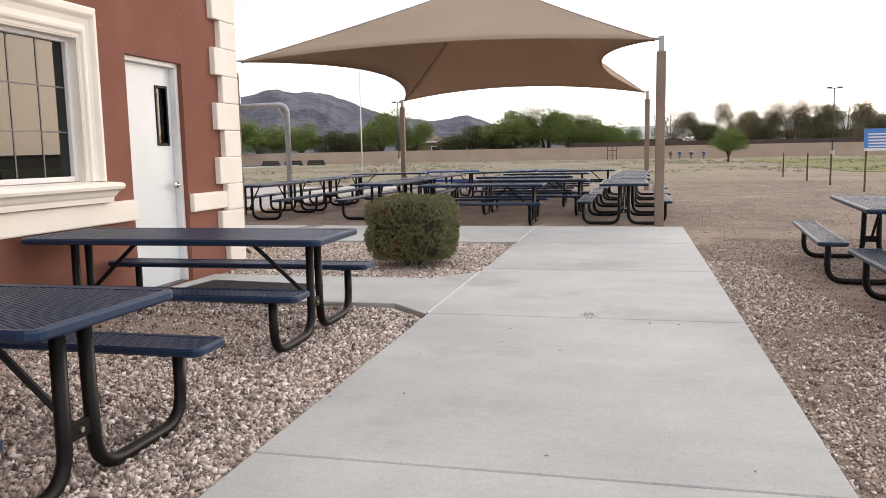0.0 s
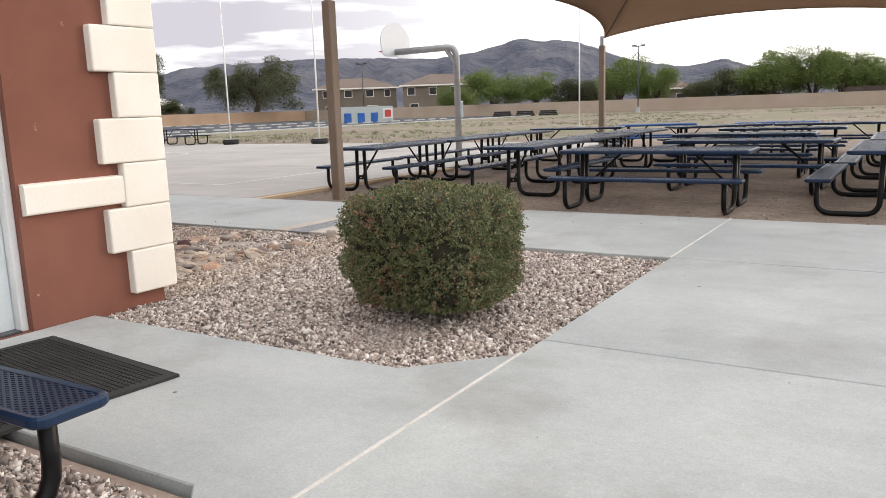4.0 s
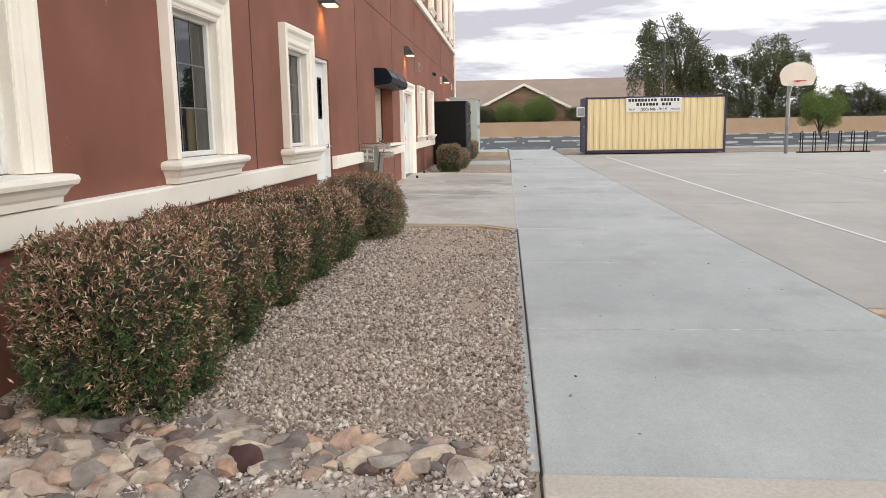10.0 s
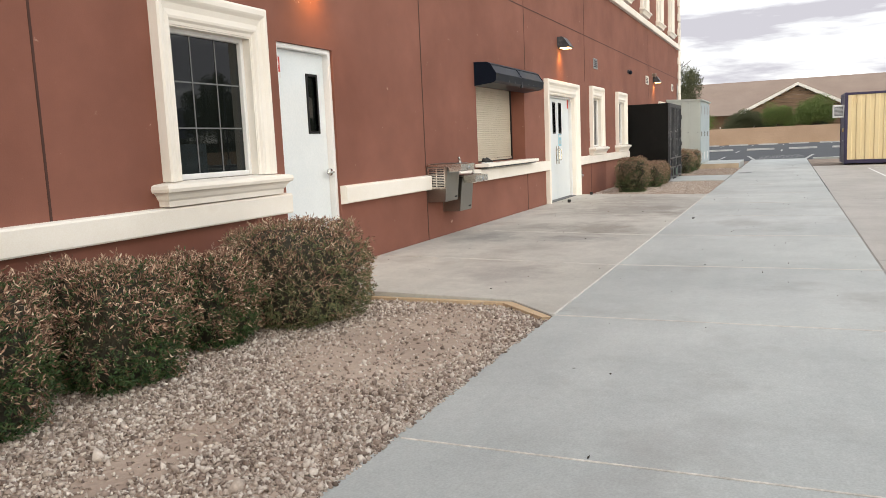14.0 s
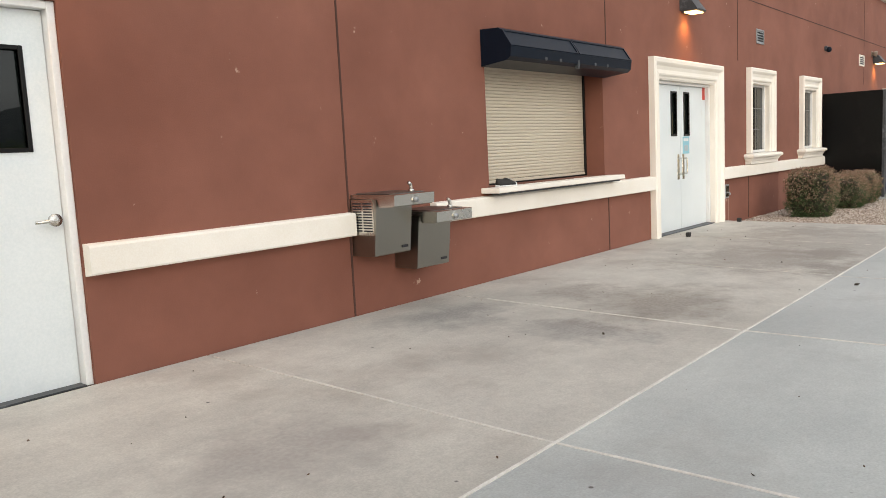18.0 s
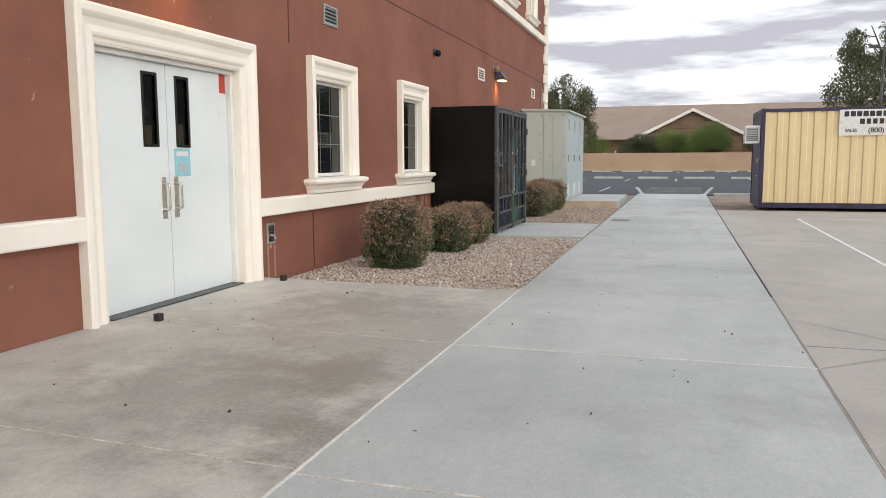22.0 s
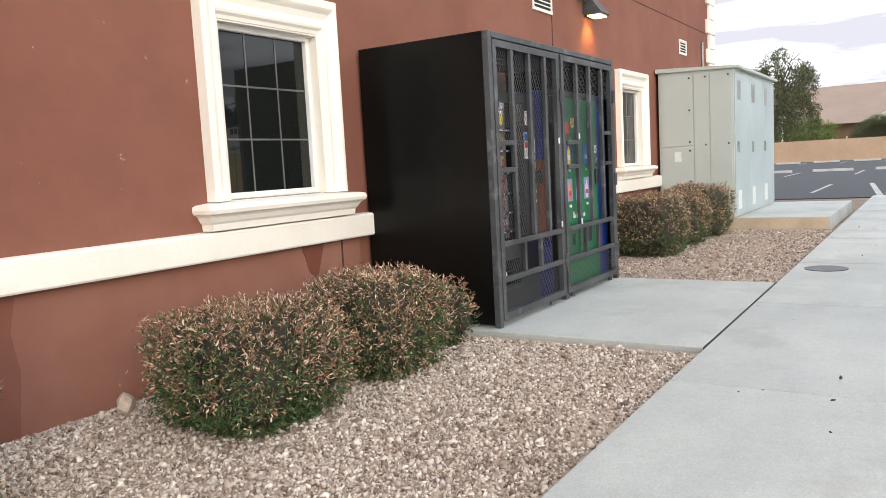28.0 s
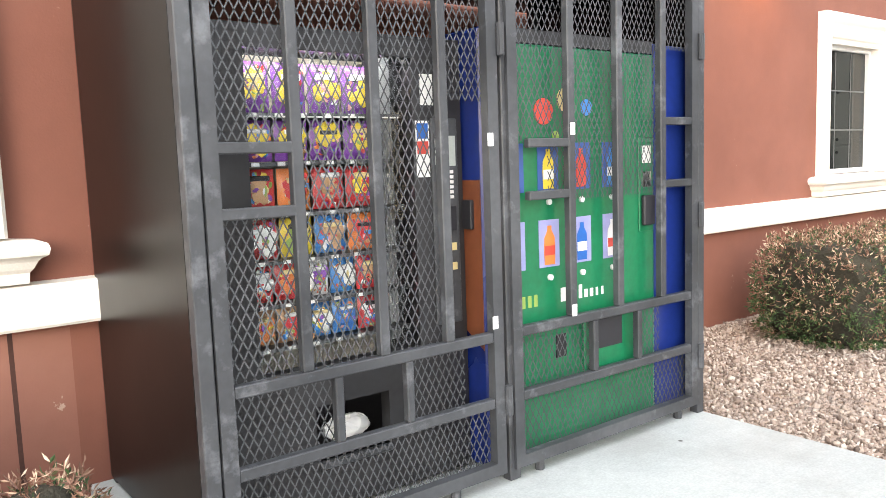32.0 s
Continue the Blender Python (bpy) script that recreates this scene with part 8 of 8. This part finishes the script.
def tree_mesh(seed, kind):
    """Trunk with limbs, and a crown of small leaf blades in uneven clumps, one unit tall."""
    rng = np.random.RandomState(seed)
    bm = bmesh.new()
    lean = rng.normal(0, 0.03, 2)
    fork = {"willow": 0.28, "round": 0.12, "bare": 0.12}[kind]
    tube(bm, [(0, 0, -0.02), (lean[0] * 0.5, lean[1] * 0.5, fork * 0.6), (lean[0], lean[1], fork)], 0.030, 7, 0.022)
    tips = []
    k = {"willow": 9, "round": 11, "bare": 12}[kind]
    for i in range(k):
        a = 2.4 * i + rng.uniform(-0.4, 0.4)
        up = rng.uniform(0.55 if kind == "willow" else 0.38, 0.96)
        r = {"willow": 0.30, "round": 0.40, "bare": 0.46}[kind] * rng.uniform(0.55, 1.0) * (1.15 - 0.55 * up)
        e = Vector((r * math.cos(a), r * math.sin(a), up))
        m = Vector((lean[0] + r * 0.35 * math.cos(a), lean[1] + r * 0.35 * math.sin(a), fork + (up - fork) * 0.55))
        tube(bm, [(lean[0], lean[1], fork * 0.95), m, e], 0.015, 5, 0.003)
        tips += [e, (m + e) / 2]
        for q in range(3):
            b = a + rng.uniform(-1.2, 1.2)
            f = m.lerp(e, rng.uniform(0.2, 0.8))
            t = f + Vector((0.16 * math.cos(b), 0.16 * math.sin(b), rng.uniform(-0.04, 0.1)))
            tube(bm, [f, t], 0.005, 4, 0.002)
            tips.append(t)
    me_t = mesh_of("trunk", bm, M_BARK)
    pts, nrm = [], []
    if kind == "willow":
        # hanging strands from the lobes of the crown
        for j in range(30):
            a, r = 2.4 * j + rng.uniform(-0.5, 0.5), 0.38 * math.sqrt((j + 0.6) / 30.0)
            top = rng.uniform(0.5, 1.03) - 0.45 * r * rng.uniform(0.2, 1.4)
            rad = rng.uniform(0.045, 0.095)
            n = 95
            th_, ph_ = rng.uniform(0, 6.28, n), np.arccos(rng.uniform(0, 1, n))
            st = np.stack([r * math.cos(a) + rad * np.sin(ph_) * np.cos(th_), r * math.sin(a) + rad * np.sin(ph_) * np.sin(th_), top - rad * 0.9 * (1 - np.cos(ph_))], 1)
            ln = rng.uniform(0.08, 0.42, n) * (0.5 + 0.8 * rng.uniform(0, 1))
            u = rng.uniform(0, 1, (n, 11))
            p = st[:, None, :] + np.stack([rng.normal(0, 0.012, (n, 11)), rng.normal(0, 0.012, (n, 11)), -u * ln[:, None]], 2)
            pts.append(p.reshape(-1, 3))
            nrm.append(np.tile(np.array([0, 0, -0.9]), (n * 11, 1)) + rng.normal(0, 0.3, (n * 11, 3)))
        tips = []
    for t in tips:
        n = {"round": 460, "bare": 330}[kind]
        rad = {"round": 0.15, "bare": 0.12}[kind] * rng.uniform(0.6, 1.3)
        d = rng.normal(0, 1, (n, 3))
        d /= np.linalg.norm(d, axis=1)[:, None]
        p = d * (rad * rng.uniform(0.25, 1.0, (n, 1)) ** 0.6)
        p[:, 2] *= 0.9
        pts.append(np.array(t) + p)
        nrm.append(d + np.array([0, 0, 0.25]))
    pts, nrm = np.concatenate(pts), np.concatenate(nrm)
    keep = pts[:, 2] > (0.18 if kind == "willow" else 0.06)
    size = {"willow": 0.019, "round": 0.026, "bare": 0.015}[kind]
    return me_t, pts[keep], nrm[keep], size


TREE_KINDS = {}


def tree(kind, material, label, x, y, h, w, seed, z=-0.05):
    key = (kind, material.name, seed % 3)
    th = thing("tree", label, "tree", (x, y, z), seed * 57 % 360)
    if key not in TREE_KINDS:
        me_t, pts, nrm, size = tree_mesh(seed, kind)
        trunk = new("trunk", me_t)
        trunk.parent = th
        crown = leaves("crown", pts, nrm, size, 0.42, material, th, seed)
        TREE_KINDS[key] = (me_t, crown.data)
    else:
        for nm, me in zip(("trunk", "crown"), TREE_KINDS[key]):
            ob = new(nm, me)
            ob.parent = th
    wide = w / {"willow": 0.72, "round": 0.95, "bare": 1.0}[kind]
    th.scale = (wide, wide, h)
    return th


WIL = "tall drooping grey-green tree beyond the parking lot wall"
for i, (x, y, h, w) in enumerate(((-117, 35.5, 16.8, 12.0), (-113, 47.6, 13.6, 11), (-107, 65.0, 15.4, 8.0), (-101, 67.0, 13.4, 8.5), (-99.5, 81.5, 14.0, 8.5), (-99.5, 106.6, 11.8, 14.0), (-110, 58.0, 6.5, 8), (-101.5, 0.8, 10.8, 6.5), (-112, 44.0, 6.0, 8))):
    tree("willow", M_TREE, WIL, x, y, h, w, i + 1)
YEL = "rounded yellow-green desert tree behind the far wall"
for i, (x, y, h, w) in enumerate(((-60.0, 122.0, 7.6, 11), (-53.5, 124.0, 6.4, 8), (-38.8, 123.0, 8.2, 9), (-34.5, 126.0, 7.0, 7), (-70.0, 126, 5.0, 8))):
    tree("round", M_TREEY, YEL, x, y, h, w, i + 11)
GRN = "broad dark green tree behind the far wall"
for i, (x, y, h, w) in enumerate(((-47.5, 125, 5.4, 8), (-44.0, 127, 5.0, 8), (-26.0, 124, 5.2, 9), (-21.0, 126, 6.0, 10), (-17.5, 123, 7.9, 10), (-13.0, 126, 8.0, 10), (-9.0, 124, 7.2, 9), (-5.0, 125, 6.4, 8), (-1.0, 126, 5.6, 7))):
    tree("round", M_TREE if i in (0, 1, 2, 3) else M_TREEY, GRN, x, y, h, w, i + 21)
BARE = "thin pale spring tree behind the dark fence"
for i, (x, y, h, w) in enumerate(((6.5, 126, 7.6, 8), (11, 128, 6.6, 7), (15, 125, 8.8, 8), (19.5, 129, 7.0, 8), (23, 126, 8.6, 9), (27.5, 128, 7.6, 8), (31, 125, 7.8, 9), (35.5, 127, 7.2, 8), (40, 126, 7.4, 8), (46, 128, 7.8, 9))):
    tree("bare" if i % 2 == 0 else "round", M_TWIGT if i % 2 == 0 else M_TREE, BARE, x, y, h, w, i + 31)
tree("round", M_TREEY, "small young tree standing in the field", 9.4, 78.0, 3.1, 3.8, 12, DIRT)
tree("round", M_TREEY, "small green tree beside the parking lot", -60.0, 34.0, 3.7, 3.2, 11, -0.05)
for i, (x, y, h, w) in enumerate(((-133, 17.0, 6.0, 6.5), (-133, 8.0, 4.8, 7), (-131, 12.2, 5.4, 5.5), (-128, 24, 4.2, 6), (-118, 1.0, 4.4, 8), (-121, -4.0, 4.0, 7))):
    tree("round", M_TREE if i % 2 else M_TREEY, "dense green shrub tree in front of the hall", x, y, h, w, i + 24, -0.05)
for i in range(9):
    tree("round", M_TREE, "low green tree row beyond the tan wall", -103 - (i % 3) * 3, 38 + i * 7.4 + (i * 5 % 3) * 1.3, 2.9 + (i * 7 % 5) * 0.35, 6.0, i + 41)


def mountains():
    """A desert range: summits along the skyline with ridged slopes between them."""
    th = tagged(thing("backdrop", "bare desert mountain range on the skyline, tinted blue-grey for haze", "mountains"), kind="structure")
    dist = 1900.0
    crest = ((-4, 0.3), (4, 0.9), (9, 1.7), (11.8, 2.85), (14.6, 2.35), (18.4, 3.05), (20.5, 4.0), (22.6, 4.6), (24.2, 4.5), (25.8, 4.85), (28.5, 4.0), (32.0, 3.6), (36.0, 3.75), (40.0, 3.85), (44.8, 3.65), (49.0, 3.4), (51.7, 2.8), (54.0, 1.9), (60.0, 1.5), (66.0, 1.3), (72.0, 0.8))
    ca, ce = [c[0] for c in crest], [c[1] for c in crest]
    n, m = 520, 40
    bm = bmesh.new()
    rows = []
    for i in range(n + 1):
        az = -4 + 76 * i / n
        top = float(sum(np.interp(az + q * 0.35, ca, ce) for q in (-2, -1, 0, 1, 2)) / 5)
        top += 0.13 * noise.fractal(Vector((az * 0.8, 3.1, 0)), 1.0, 2.0, 6) * min(1.0, top)
        row = []
        for j in range(m + 1):
            v = j / m
            d = dist - 750 * (1 - v) + 260 * noise.fractal(Vector((az * 0.35, v * 2.0, 7)), 1.0, 2.0, 4) * (1 - v) * v
            ridge = 1 - abs(noise.noise(Vector((az * 0.55 + 2.2 * v, v * 1.2, 1.0)))) * 2.0
            z = dist * math.tan(radians(max(0.05, top))) * (v ** 1.25) * (1 + 0.22 * ridge * (1 - v) * v * 4)
            a = radians(az)
            row.append(bm.verts.new((-math.sin(a) * d, 5 + math.cos(a) * d, z - 6 * (1 - v))))
        rows.append(row)
    for i in range(n):
        for j in range(m):
            bm.faces.new((rows[i][j], rows[i + 1][j], rows[i + 1][j + 1], rows[i][j + 1]))
    bmesh.ops.recalc_face_normals(bm, faces=bm.faces)
    # the range takes its bluish haze from the material colour
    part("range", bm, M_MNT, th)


mountains()

# ---- loose stones ----
def inside(pts, x, y):
    r = np.zeros(len(x), bool)
    for (x0, y0), (x1, y1) in zip(pts, pts[1:] + pts[:1]):
        c = (y0 > y) != (y1 > y)
        with np.errstate(divide="ignore", invalid="ignore"):
            r ^= c & (x < (x1 - x0) * (y - y0) / (y1 - y0) + x0)
    return r


def stone_shape():
    v = np.array([(1, 0, 0), (-1, 0, 0), (0, 1, 0), (0, -1, 0), (0, 0, 1), (0, 0, -1)], float)
    f = np.array([(0, 2, 4), (2, 1, 4), (1, 3, 4), (3, 0, 4), (2, 0, 5), (1, 2, 5), (3, 1, 5), (0, 3, 5)])
    return v, f


def scatter(name, label, pts, z, per_m2, size, seed, material, bare=0.0, bald=()):
    """Loose stones strewn over an outline, as one mesh."""
    rng = np.random.RandomState(seed)
    xs, ys = [p[0] for p in pts], [p[1] for p in pts]
    area = (max(xs) - min(xs)) * (max(ys) - min(ys))
    n = int(area * per_m2)
    x, y = rng.uniform(min(xs), max(xs), n), rng.uniform(min(ys), max(ys), n)
    ok = inside(pts, x, y)
    x, y = x[ok], y[ok]
    for bx, by, rx, ry in bald:
        r = np.hypot((x - bx) / rx, (y - by) / ry)
        ok = (r + rng.normal(0, 0.22, len(x)) > 1.0) | (rng.uniform(0, 1, len(x)) < 0.12)
        x, y = x[ok], y[ok]
    if bare:
        thin = np.array([noise.noise(Vector((a * 0.9, b * 0.9, seed))) for a, b in zip(x, y)])
        ok = thin + rng.normal(0, 0.12, len(x)) < bare
        x, y = x[ok], y[ok]
    n = len(x)
    v, f = stone_shape()
    s = size * np.exp(rng.normal(0, 0.33, (n, 1)))
    sc = np.concatenate([s * rng.uniform(0.8, 1.35, (n, 1)), s * rng.uniform(0.65, 1.05, (n, 1)), s * rng.uniform(0.45, 0.8, (n, 1))], 1)
    q = rng.normal(0, 1, (n, 4))
    q /= np.linalg.norm(q, axis=1)[:, None]
    w, a, b, c = q.T
    R = np.stack([np.stack([1 - 2 * (b * b + c * c), 2 * (a * b - c * w), 2 * (a * c + b * w)], 1), np.stack([2 * (a * b + c * w), 1 - 2 * (a * a + c * c), 2 * (b * c - a * w)], 1), np.stack([2 * (a * c - b * w), 2 * (b * c + a * w), 1 - 2 * (a * a + b * b)], 1)], 1)
    jit = 1 + rng.uniform(-0.25, 0.25, (n, 6, 1))
    V = np.einsum("nij,nkj->nki", R, (v[None] * jit + rng.uniform(-0.3, 0.3, (n, 6, 3))) * sc[:, None, :])
    V += np.stack([x, y, (z(x, y) if callable(z) else z) + s[:, 0] * rng.uniform(0.0, 0.5, n)], 1)[:, None, :]
    F = f[None] + (np.arange(n) * 6)[:, None, None]
    me = bpy.data.meshes.new(name)
    me.vertices.add(n * 6)
    me.vertices.foreach_set("co", V.reshape(-1))
    m = n * 8
    me.loops.add(m * 3)
    me.loops.foreach_set("vertex_index", F.reshape(-1).astype(np.int32))
    me.polygons.add(m)
    me.polygons.foreach_set("loop_start", np.arange(0, m * 3, 3, dtype=np.int32))
    me.update(calc_edges=True)
    me.materials.append(material)
    return tagged(new(name, me), label, "gravel", "", "stuff")


GRAVEL_L = "loose pinkish tan crushed gravel covering the bed"
scatter("gravel", GRAVEL_L, [(XE + 0.05, 0.6), (W_EDGE - 0.03, 0.6), (W_EDGE - 0.03, 6.85), (-1.18, 7.22), (XE + 0.05, 7.2)], BED_Z, 4800, 0.0118, 1, M_STONE, 0.45, [(-2.75, 6.1, 1.05, 0.75), (-3.2, 4.6, 0.6, 0.8)])
scatter("gravel", GRAVEL_L, BEDS["bush"], BED_Z, 5000, 0.0106, 2, M_STONE, 0.55)
scatter("gravel", GRAVEL_L, [(-12.45, YF + 0.02), (XE, YF + 0.02), (XE, S_EDGE - 0.03), (-12.08, S_EDGE - 0.03), (-12.45, 11.32)], BED_Z, 5000, 0.0108, 3, M_STONET, 0.50, [(-9.2, 10.9, 0.5, 0.16), (-11.25, 11.05, 1.15, 0.66), (-8.0, 11.45, 0.35, 0.12)])
scatter("gravel", GRAVEL_L, [(-29.2, YF + 0.02), (-23.8, YF + 0.02), (-23.9, 11.5), (-24.05, S_EDGE - 0.03), (-29.2, S_EDGE - 0.03)], BED_Z, 5600, 0.0100, 4, M_STONET, 0.55, [(-25.6, 11.2, 0.6, 0.15)])
scatter("gravel", GRAVEL_L, [(-37.2, YF + 0.02), (-32.0, YF + 0.02), (-32.0, S_EDGE - 0.03), (-37.2, S_EDGE - 0.03)], BED_Z, 3800, 0.0115, 5, M_STONEW, 0.5, [(-33.2, 10.95, 0.7, 0.2), (-35.0, 11.2, 0.9, 0.2)])
scatter("gravel", "thin scatter of reddish grit on the dirt", [(E_EDGE + 0.02, 1.5), (4.6, 1.5), (5.6, 13.0), (E_EDGE + 0.02, 13.0)], DIRT, 1500, 0.0075, 6, M_GRIT, 0.45)
scatter("gravel", "pale gravel spilled along the edge of the walk", [(E_EDGE + 0.02, 1.5), (3.3, 1.5), (2.7, 6.0), (2.1, 10.5), (E_EDGE + 0.02, 10.5)], DIRT, 2300, 0.0098, 8, M_STONE, 0.30)
scatter("gravel", "thin scatter of grit on the dirt under the canopy", [(-7.6, N_EDGE + 0.02), (4.0, N_EDGE + 0.02), (4.0, 18.5), (-7.6, 18.5)], DIRT, 200, 0.006, 7, M_GRIT, 0.2)

scatter("gravel", "scattered small stones over the bare yard", [(E_EDGE + 0.3, 12.5), (9.5, 12.5), (14.0, 34.0), (1.0, 34.0)], DIRT, 90, 0.0095, 12, M_GRIT, 0.4)
scatter("debris", "scattered leaf bits and grit on the concrete", [(-24.0, YF + 0.1), (-12.7, YF + 0.1), (-12.7, N_EDGE), (-24.0, N_EDGE)], lambda x, y: 0.002 + 0.055 * np.clip((S_EDGE - y) / (S_EDGE - YF), 0, 1), 1.6, 0.0075, 13, M_LITTER)
scatter("debris", "scattered leaf bits and grit on the walk", [(-12.0, S_EDGE + 0.03), (W_EDGE, S_EDGE + 0.03), (W_EDGE, N_EDGE), (-12.0, N_EDGE)], 0.002, 1.0, 0.007, 14, M_LITTER)
scatter("debris", "scattered leaf bits and grit on the walk", [(W_EDGE + 0.02, 1.0), (E_EDGE - 0.02, 1.0), (E_EDGE - 0.02, 11.8), (W_EDGE + 0.02, 11.8)], 0.002, 0.7, 0.006, 15, M_LITTER)
scatter("debris", "scattered leaf bits on the walk by the cage", [(-38.0, S_EDGE + 0.03), (-24.1, S_EDGE + 0.03), (-24.1, N_EDGE), (-38.0, N_EDGE)], 0.002, 1.2, 0.0075, 16, M_LITTER)

scatter("gravel", "small grey pebbles lying in the silt of the wash", [(-5.35, 10.3), (-4.25, 10.3), (-4.35, 11.78), (-5.2, 11.78)], BED_Z + 0.012, 2600, 0.0125, 17, M_STONE, 0.25)

# rounded and broken rocks of the wash
M_SAND = surface("wash_silt", (0.31, 0.268, 0.236), (0.45, 0.40, 0.355), 2.6, 45.0, 0.95, bump=0.6, depth=0.01)
wash = tagged(thing("rock_wash", "dry wash of broken pink and grey rocks", "rocks"), kind="structure")
rng = np.random.RandomState(77)
kinds = []
for k in range(8):
    bm = bmesh.new()
    bmesh.ops.create_icosphere(bm, subdivisions=2, radius=1.0)
    for v in bm.verts:
        q = v.co.copy()
        v.co *= 1 + 0.42 * noise.noise(q * 1.3 + Vector((k * 5, 0, 0))) + 0.10 * noise.noise(q * 3.1 + Vector((0, k * 3, 0)))
        for c in range(9):
            a_, b_ = 2.4 * c + k, math.acos(1 - 2 * (c + 0.5) / 9)
            n_ = Vector((math.sin(b_) * math.cos(a_), math.sin(b_) * math.sin(a_), math.cos(b_)))
            over = v.co.dot(n_) - (0.58 + 0.06 * ((c * 3 + k) % 4))
            if over > 0:
                v.co -= n_ * over
    kinds.append(mesh_of("rock", bm, M_ROCK))
bm = bmesh.new()
bmesh.ops.create_grid(bm, x_segments=30, y_segments=48, size=1.0)
for v in bm.verts:
    u_, w_ = (v.co.y + 1) / 2, v.co.x
    mid_, half_ = -4.45 - 0.30 * u_, 1.0 - 0.35 * u_
    lift = (1 - w_ * w_) * (0.026 + 0.03 * noise.noise(Vector((w_ * 4, u_ * 9, 2.0)))) + 0.016 * noise.noise(Vector((w_ * 11, u_ * 25, 5.0)))
    v.co = Vector((mid_ + w_ * half_, 9.22 + u_ * 2.58, BED_Z - 0.014 + lift))
part("sand", bm, M_SAND, wash, "pale silt between the rocks", True)
for i in range(420):
    kind = i % 10
    if kind < 6:        # crowded below the spouts
        y = 9.28 + 1.35 * rng.uniform(0, 1) ** 1.1
        x = -5.02 + rng.uniform(-0.78, 0.70) * (1.0 - 0.16 * (y - 9.28))
    elif kind < 8:      # along the west bank
        y = rng.uniform(10.2, 11.62)
        x = -5.34 + 0.06 * (y - 10.2) + rng.normal(0, 0.085)
    else:               # along the east bank
        y = rng.uniform(9.6, 11.3)
        x = -4.33 + rng.normal(0, 0.09)
    if x > XE - 0.1 and y < YF + 0.1:
        continue
    s = 0.040 + 0.072 * rng.uniform(0, 1) ** 1.7
    ob = new("rock", kinds[i % 8])
    ob.parent = wash
    ob.matrix_basis = pose(x, y, BED_Z + 0.004 + s * 0.10, rng.uniform(-20, 20), rng.uniform(-20, 20), rng.uniform(0, 360)) @ Matrix.Diagonal((s * rng.uniform(1.0, 1.6), s * rng.uniform(0.85, 1.1), s * rng.uniform(0.38, 0.62), 1))
M_MAROON = surface("maroon_rock", (0.055, 0.024, 0.024), (0.10, 0.045, 0.042), 9.0, 50.0, 0.85, bump=0.5, depth=0.006)
bm = bmesh.new()
bmesh.ops.create_icosphere(bm, subdivisions=3, radius=1.0)
for v in bm.verts:
    v.co *= 1 + 0.28 * noise.noise(v.co * 1.5 + Vector((3, 0, 0)))
dark = part("rock", bm, M_MAROON, wash, "dark maroon boulder", True)
dark.matrix_basis = pose(-5.20, 10.69, BED_Z + 0.02, 0, 0, 30) @ Matrix.Diagonal((0.085, 0.07, 0.075, 1))
M_PALESTONE = surface("pale_stone", (0.46, 0.40, 0.34), (0.62, 0.56, 0.49), 9.0, 60.0, 0.9, bump=0.4, depth=0.004)
st = thing("stone", "pale squared stone beside the walk edge", "stone", (-4.19, 11.75, BED_Z + 0.03), 12)
part("block", boxed(-0.06, 0.06, -0.05, 0.05, -0.04, 0.07, 0.018, 2), M_PALESTONE, st)
st = thing("stone", "tan rounded stone against the red wall", "stone", (-26.95, YF + 0.16, BED_Z + 0.05), 30)
ob = new("rock", kinds[2])
ob.parent = st
ob.matrix_basis = Matrix.Diagonal((0.075, 0.06, 0.085, 1))
weed = thing("weed", "small dry weed growing in the walk joint", "weed", (0.45, 6.96, 0.0))
p_ = np.random.RandomState(5).normal(0, 0.02, (60, 3)) * np.array([1.2, 0.6, 0.3]) + np.array([0, 0, 0.012])
leaves("blades", p_, np.tile(np.array([0, 0, 0.8]), (60, 1)), 0.026, 0.14, M_DRYLEAF, weed, 9)
mh = tagged(thing("manhole", "round dark grey utility cover set in the walk", "cover", (-32.88, 12.15, 0.0)), kind="structure")
part("cover", tube(bmesh.new(), [(0, 0, -0.02), (0, 0, 0.006)], 0.2, 24), M_BAR, mh)

# dry grass tufts out on the field
rng = np.random.RandomState(91)
c_ = np.stack([rng.uniform(-70, 40, 9000), 31 + 75 * rng.uniform(0, 1, 9000) ** 1.3, np.full(9000, DIRT)], 1)
thick = np.array([noise.noise(Vector((a * 0.09, b * 0.09, 3.0))) + 0.5 * noise.noise(Vector((a * 0.4, b * 0.4, 8.0))) for a, b in c_[:, :2]])
c_ = c_[(thick > 0.06) & (c_[:, 0] > -44) & ~((c_[:, 0] > -37) & (c_[:, 0] < -7) & (c_[:, 1] < 31.5))]
p_ = np.repeat(c_, 9, 0) + rng.normal(0, 0.09, (len(c_) * 9, 3)) * np.array([1, 1, 0])
field = leaves("grass_tufts", p_, np.tile(np.array([0, 0, 1.3]), (len(p_), 1)), 0.13, 0.16, M_TUFT, None, 92, "", 0.5)
tagged(field, "sparse dry green grass tufts on the field", "grass", "", "stuff")
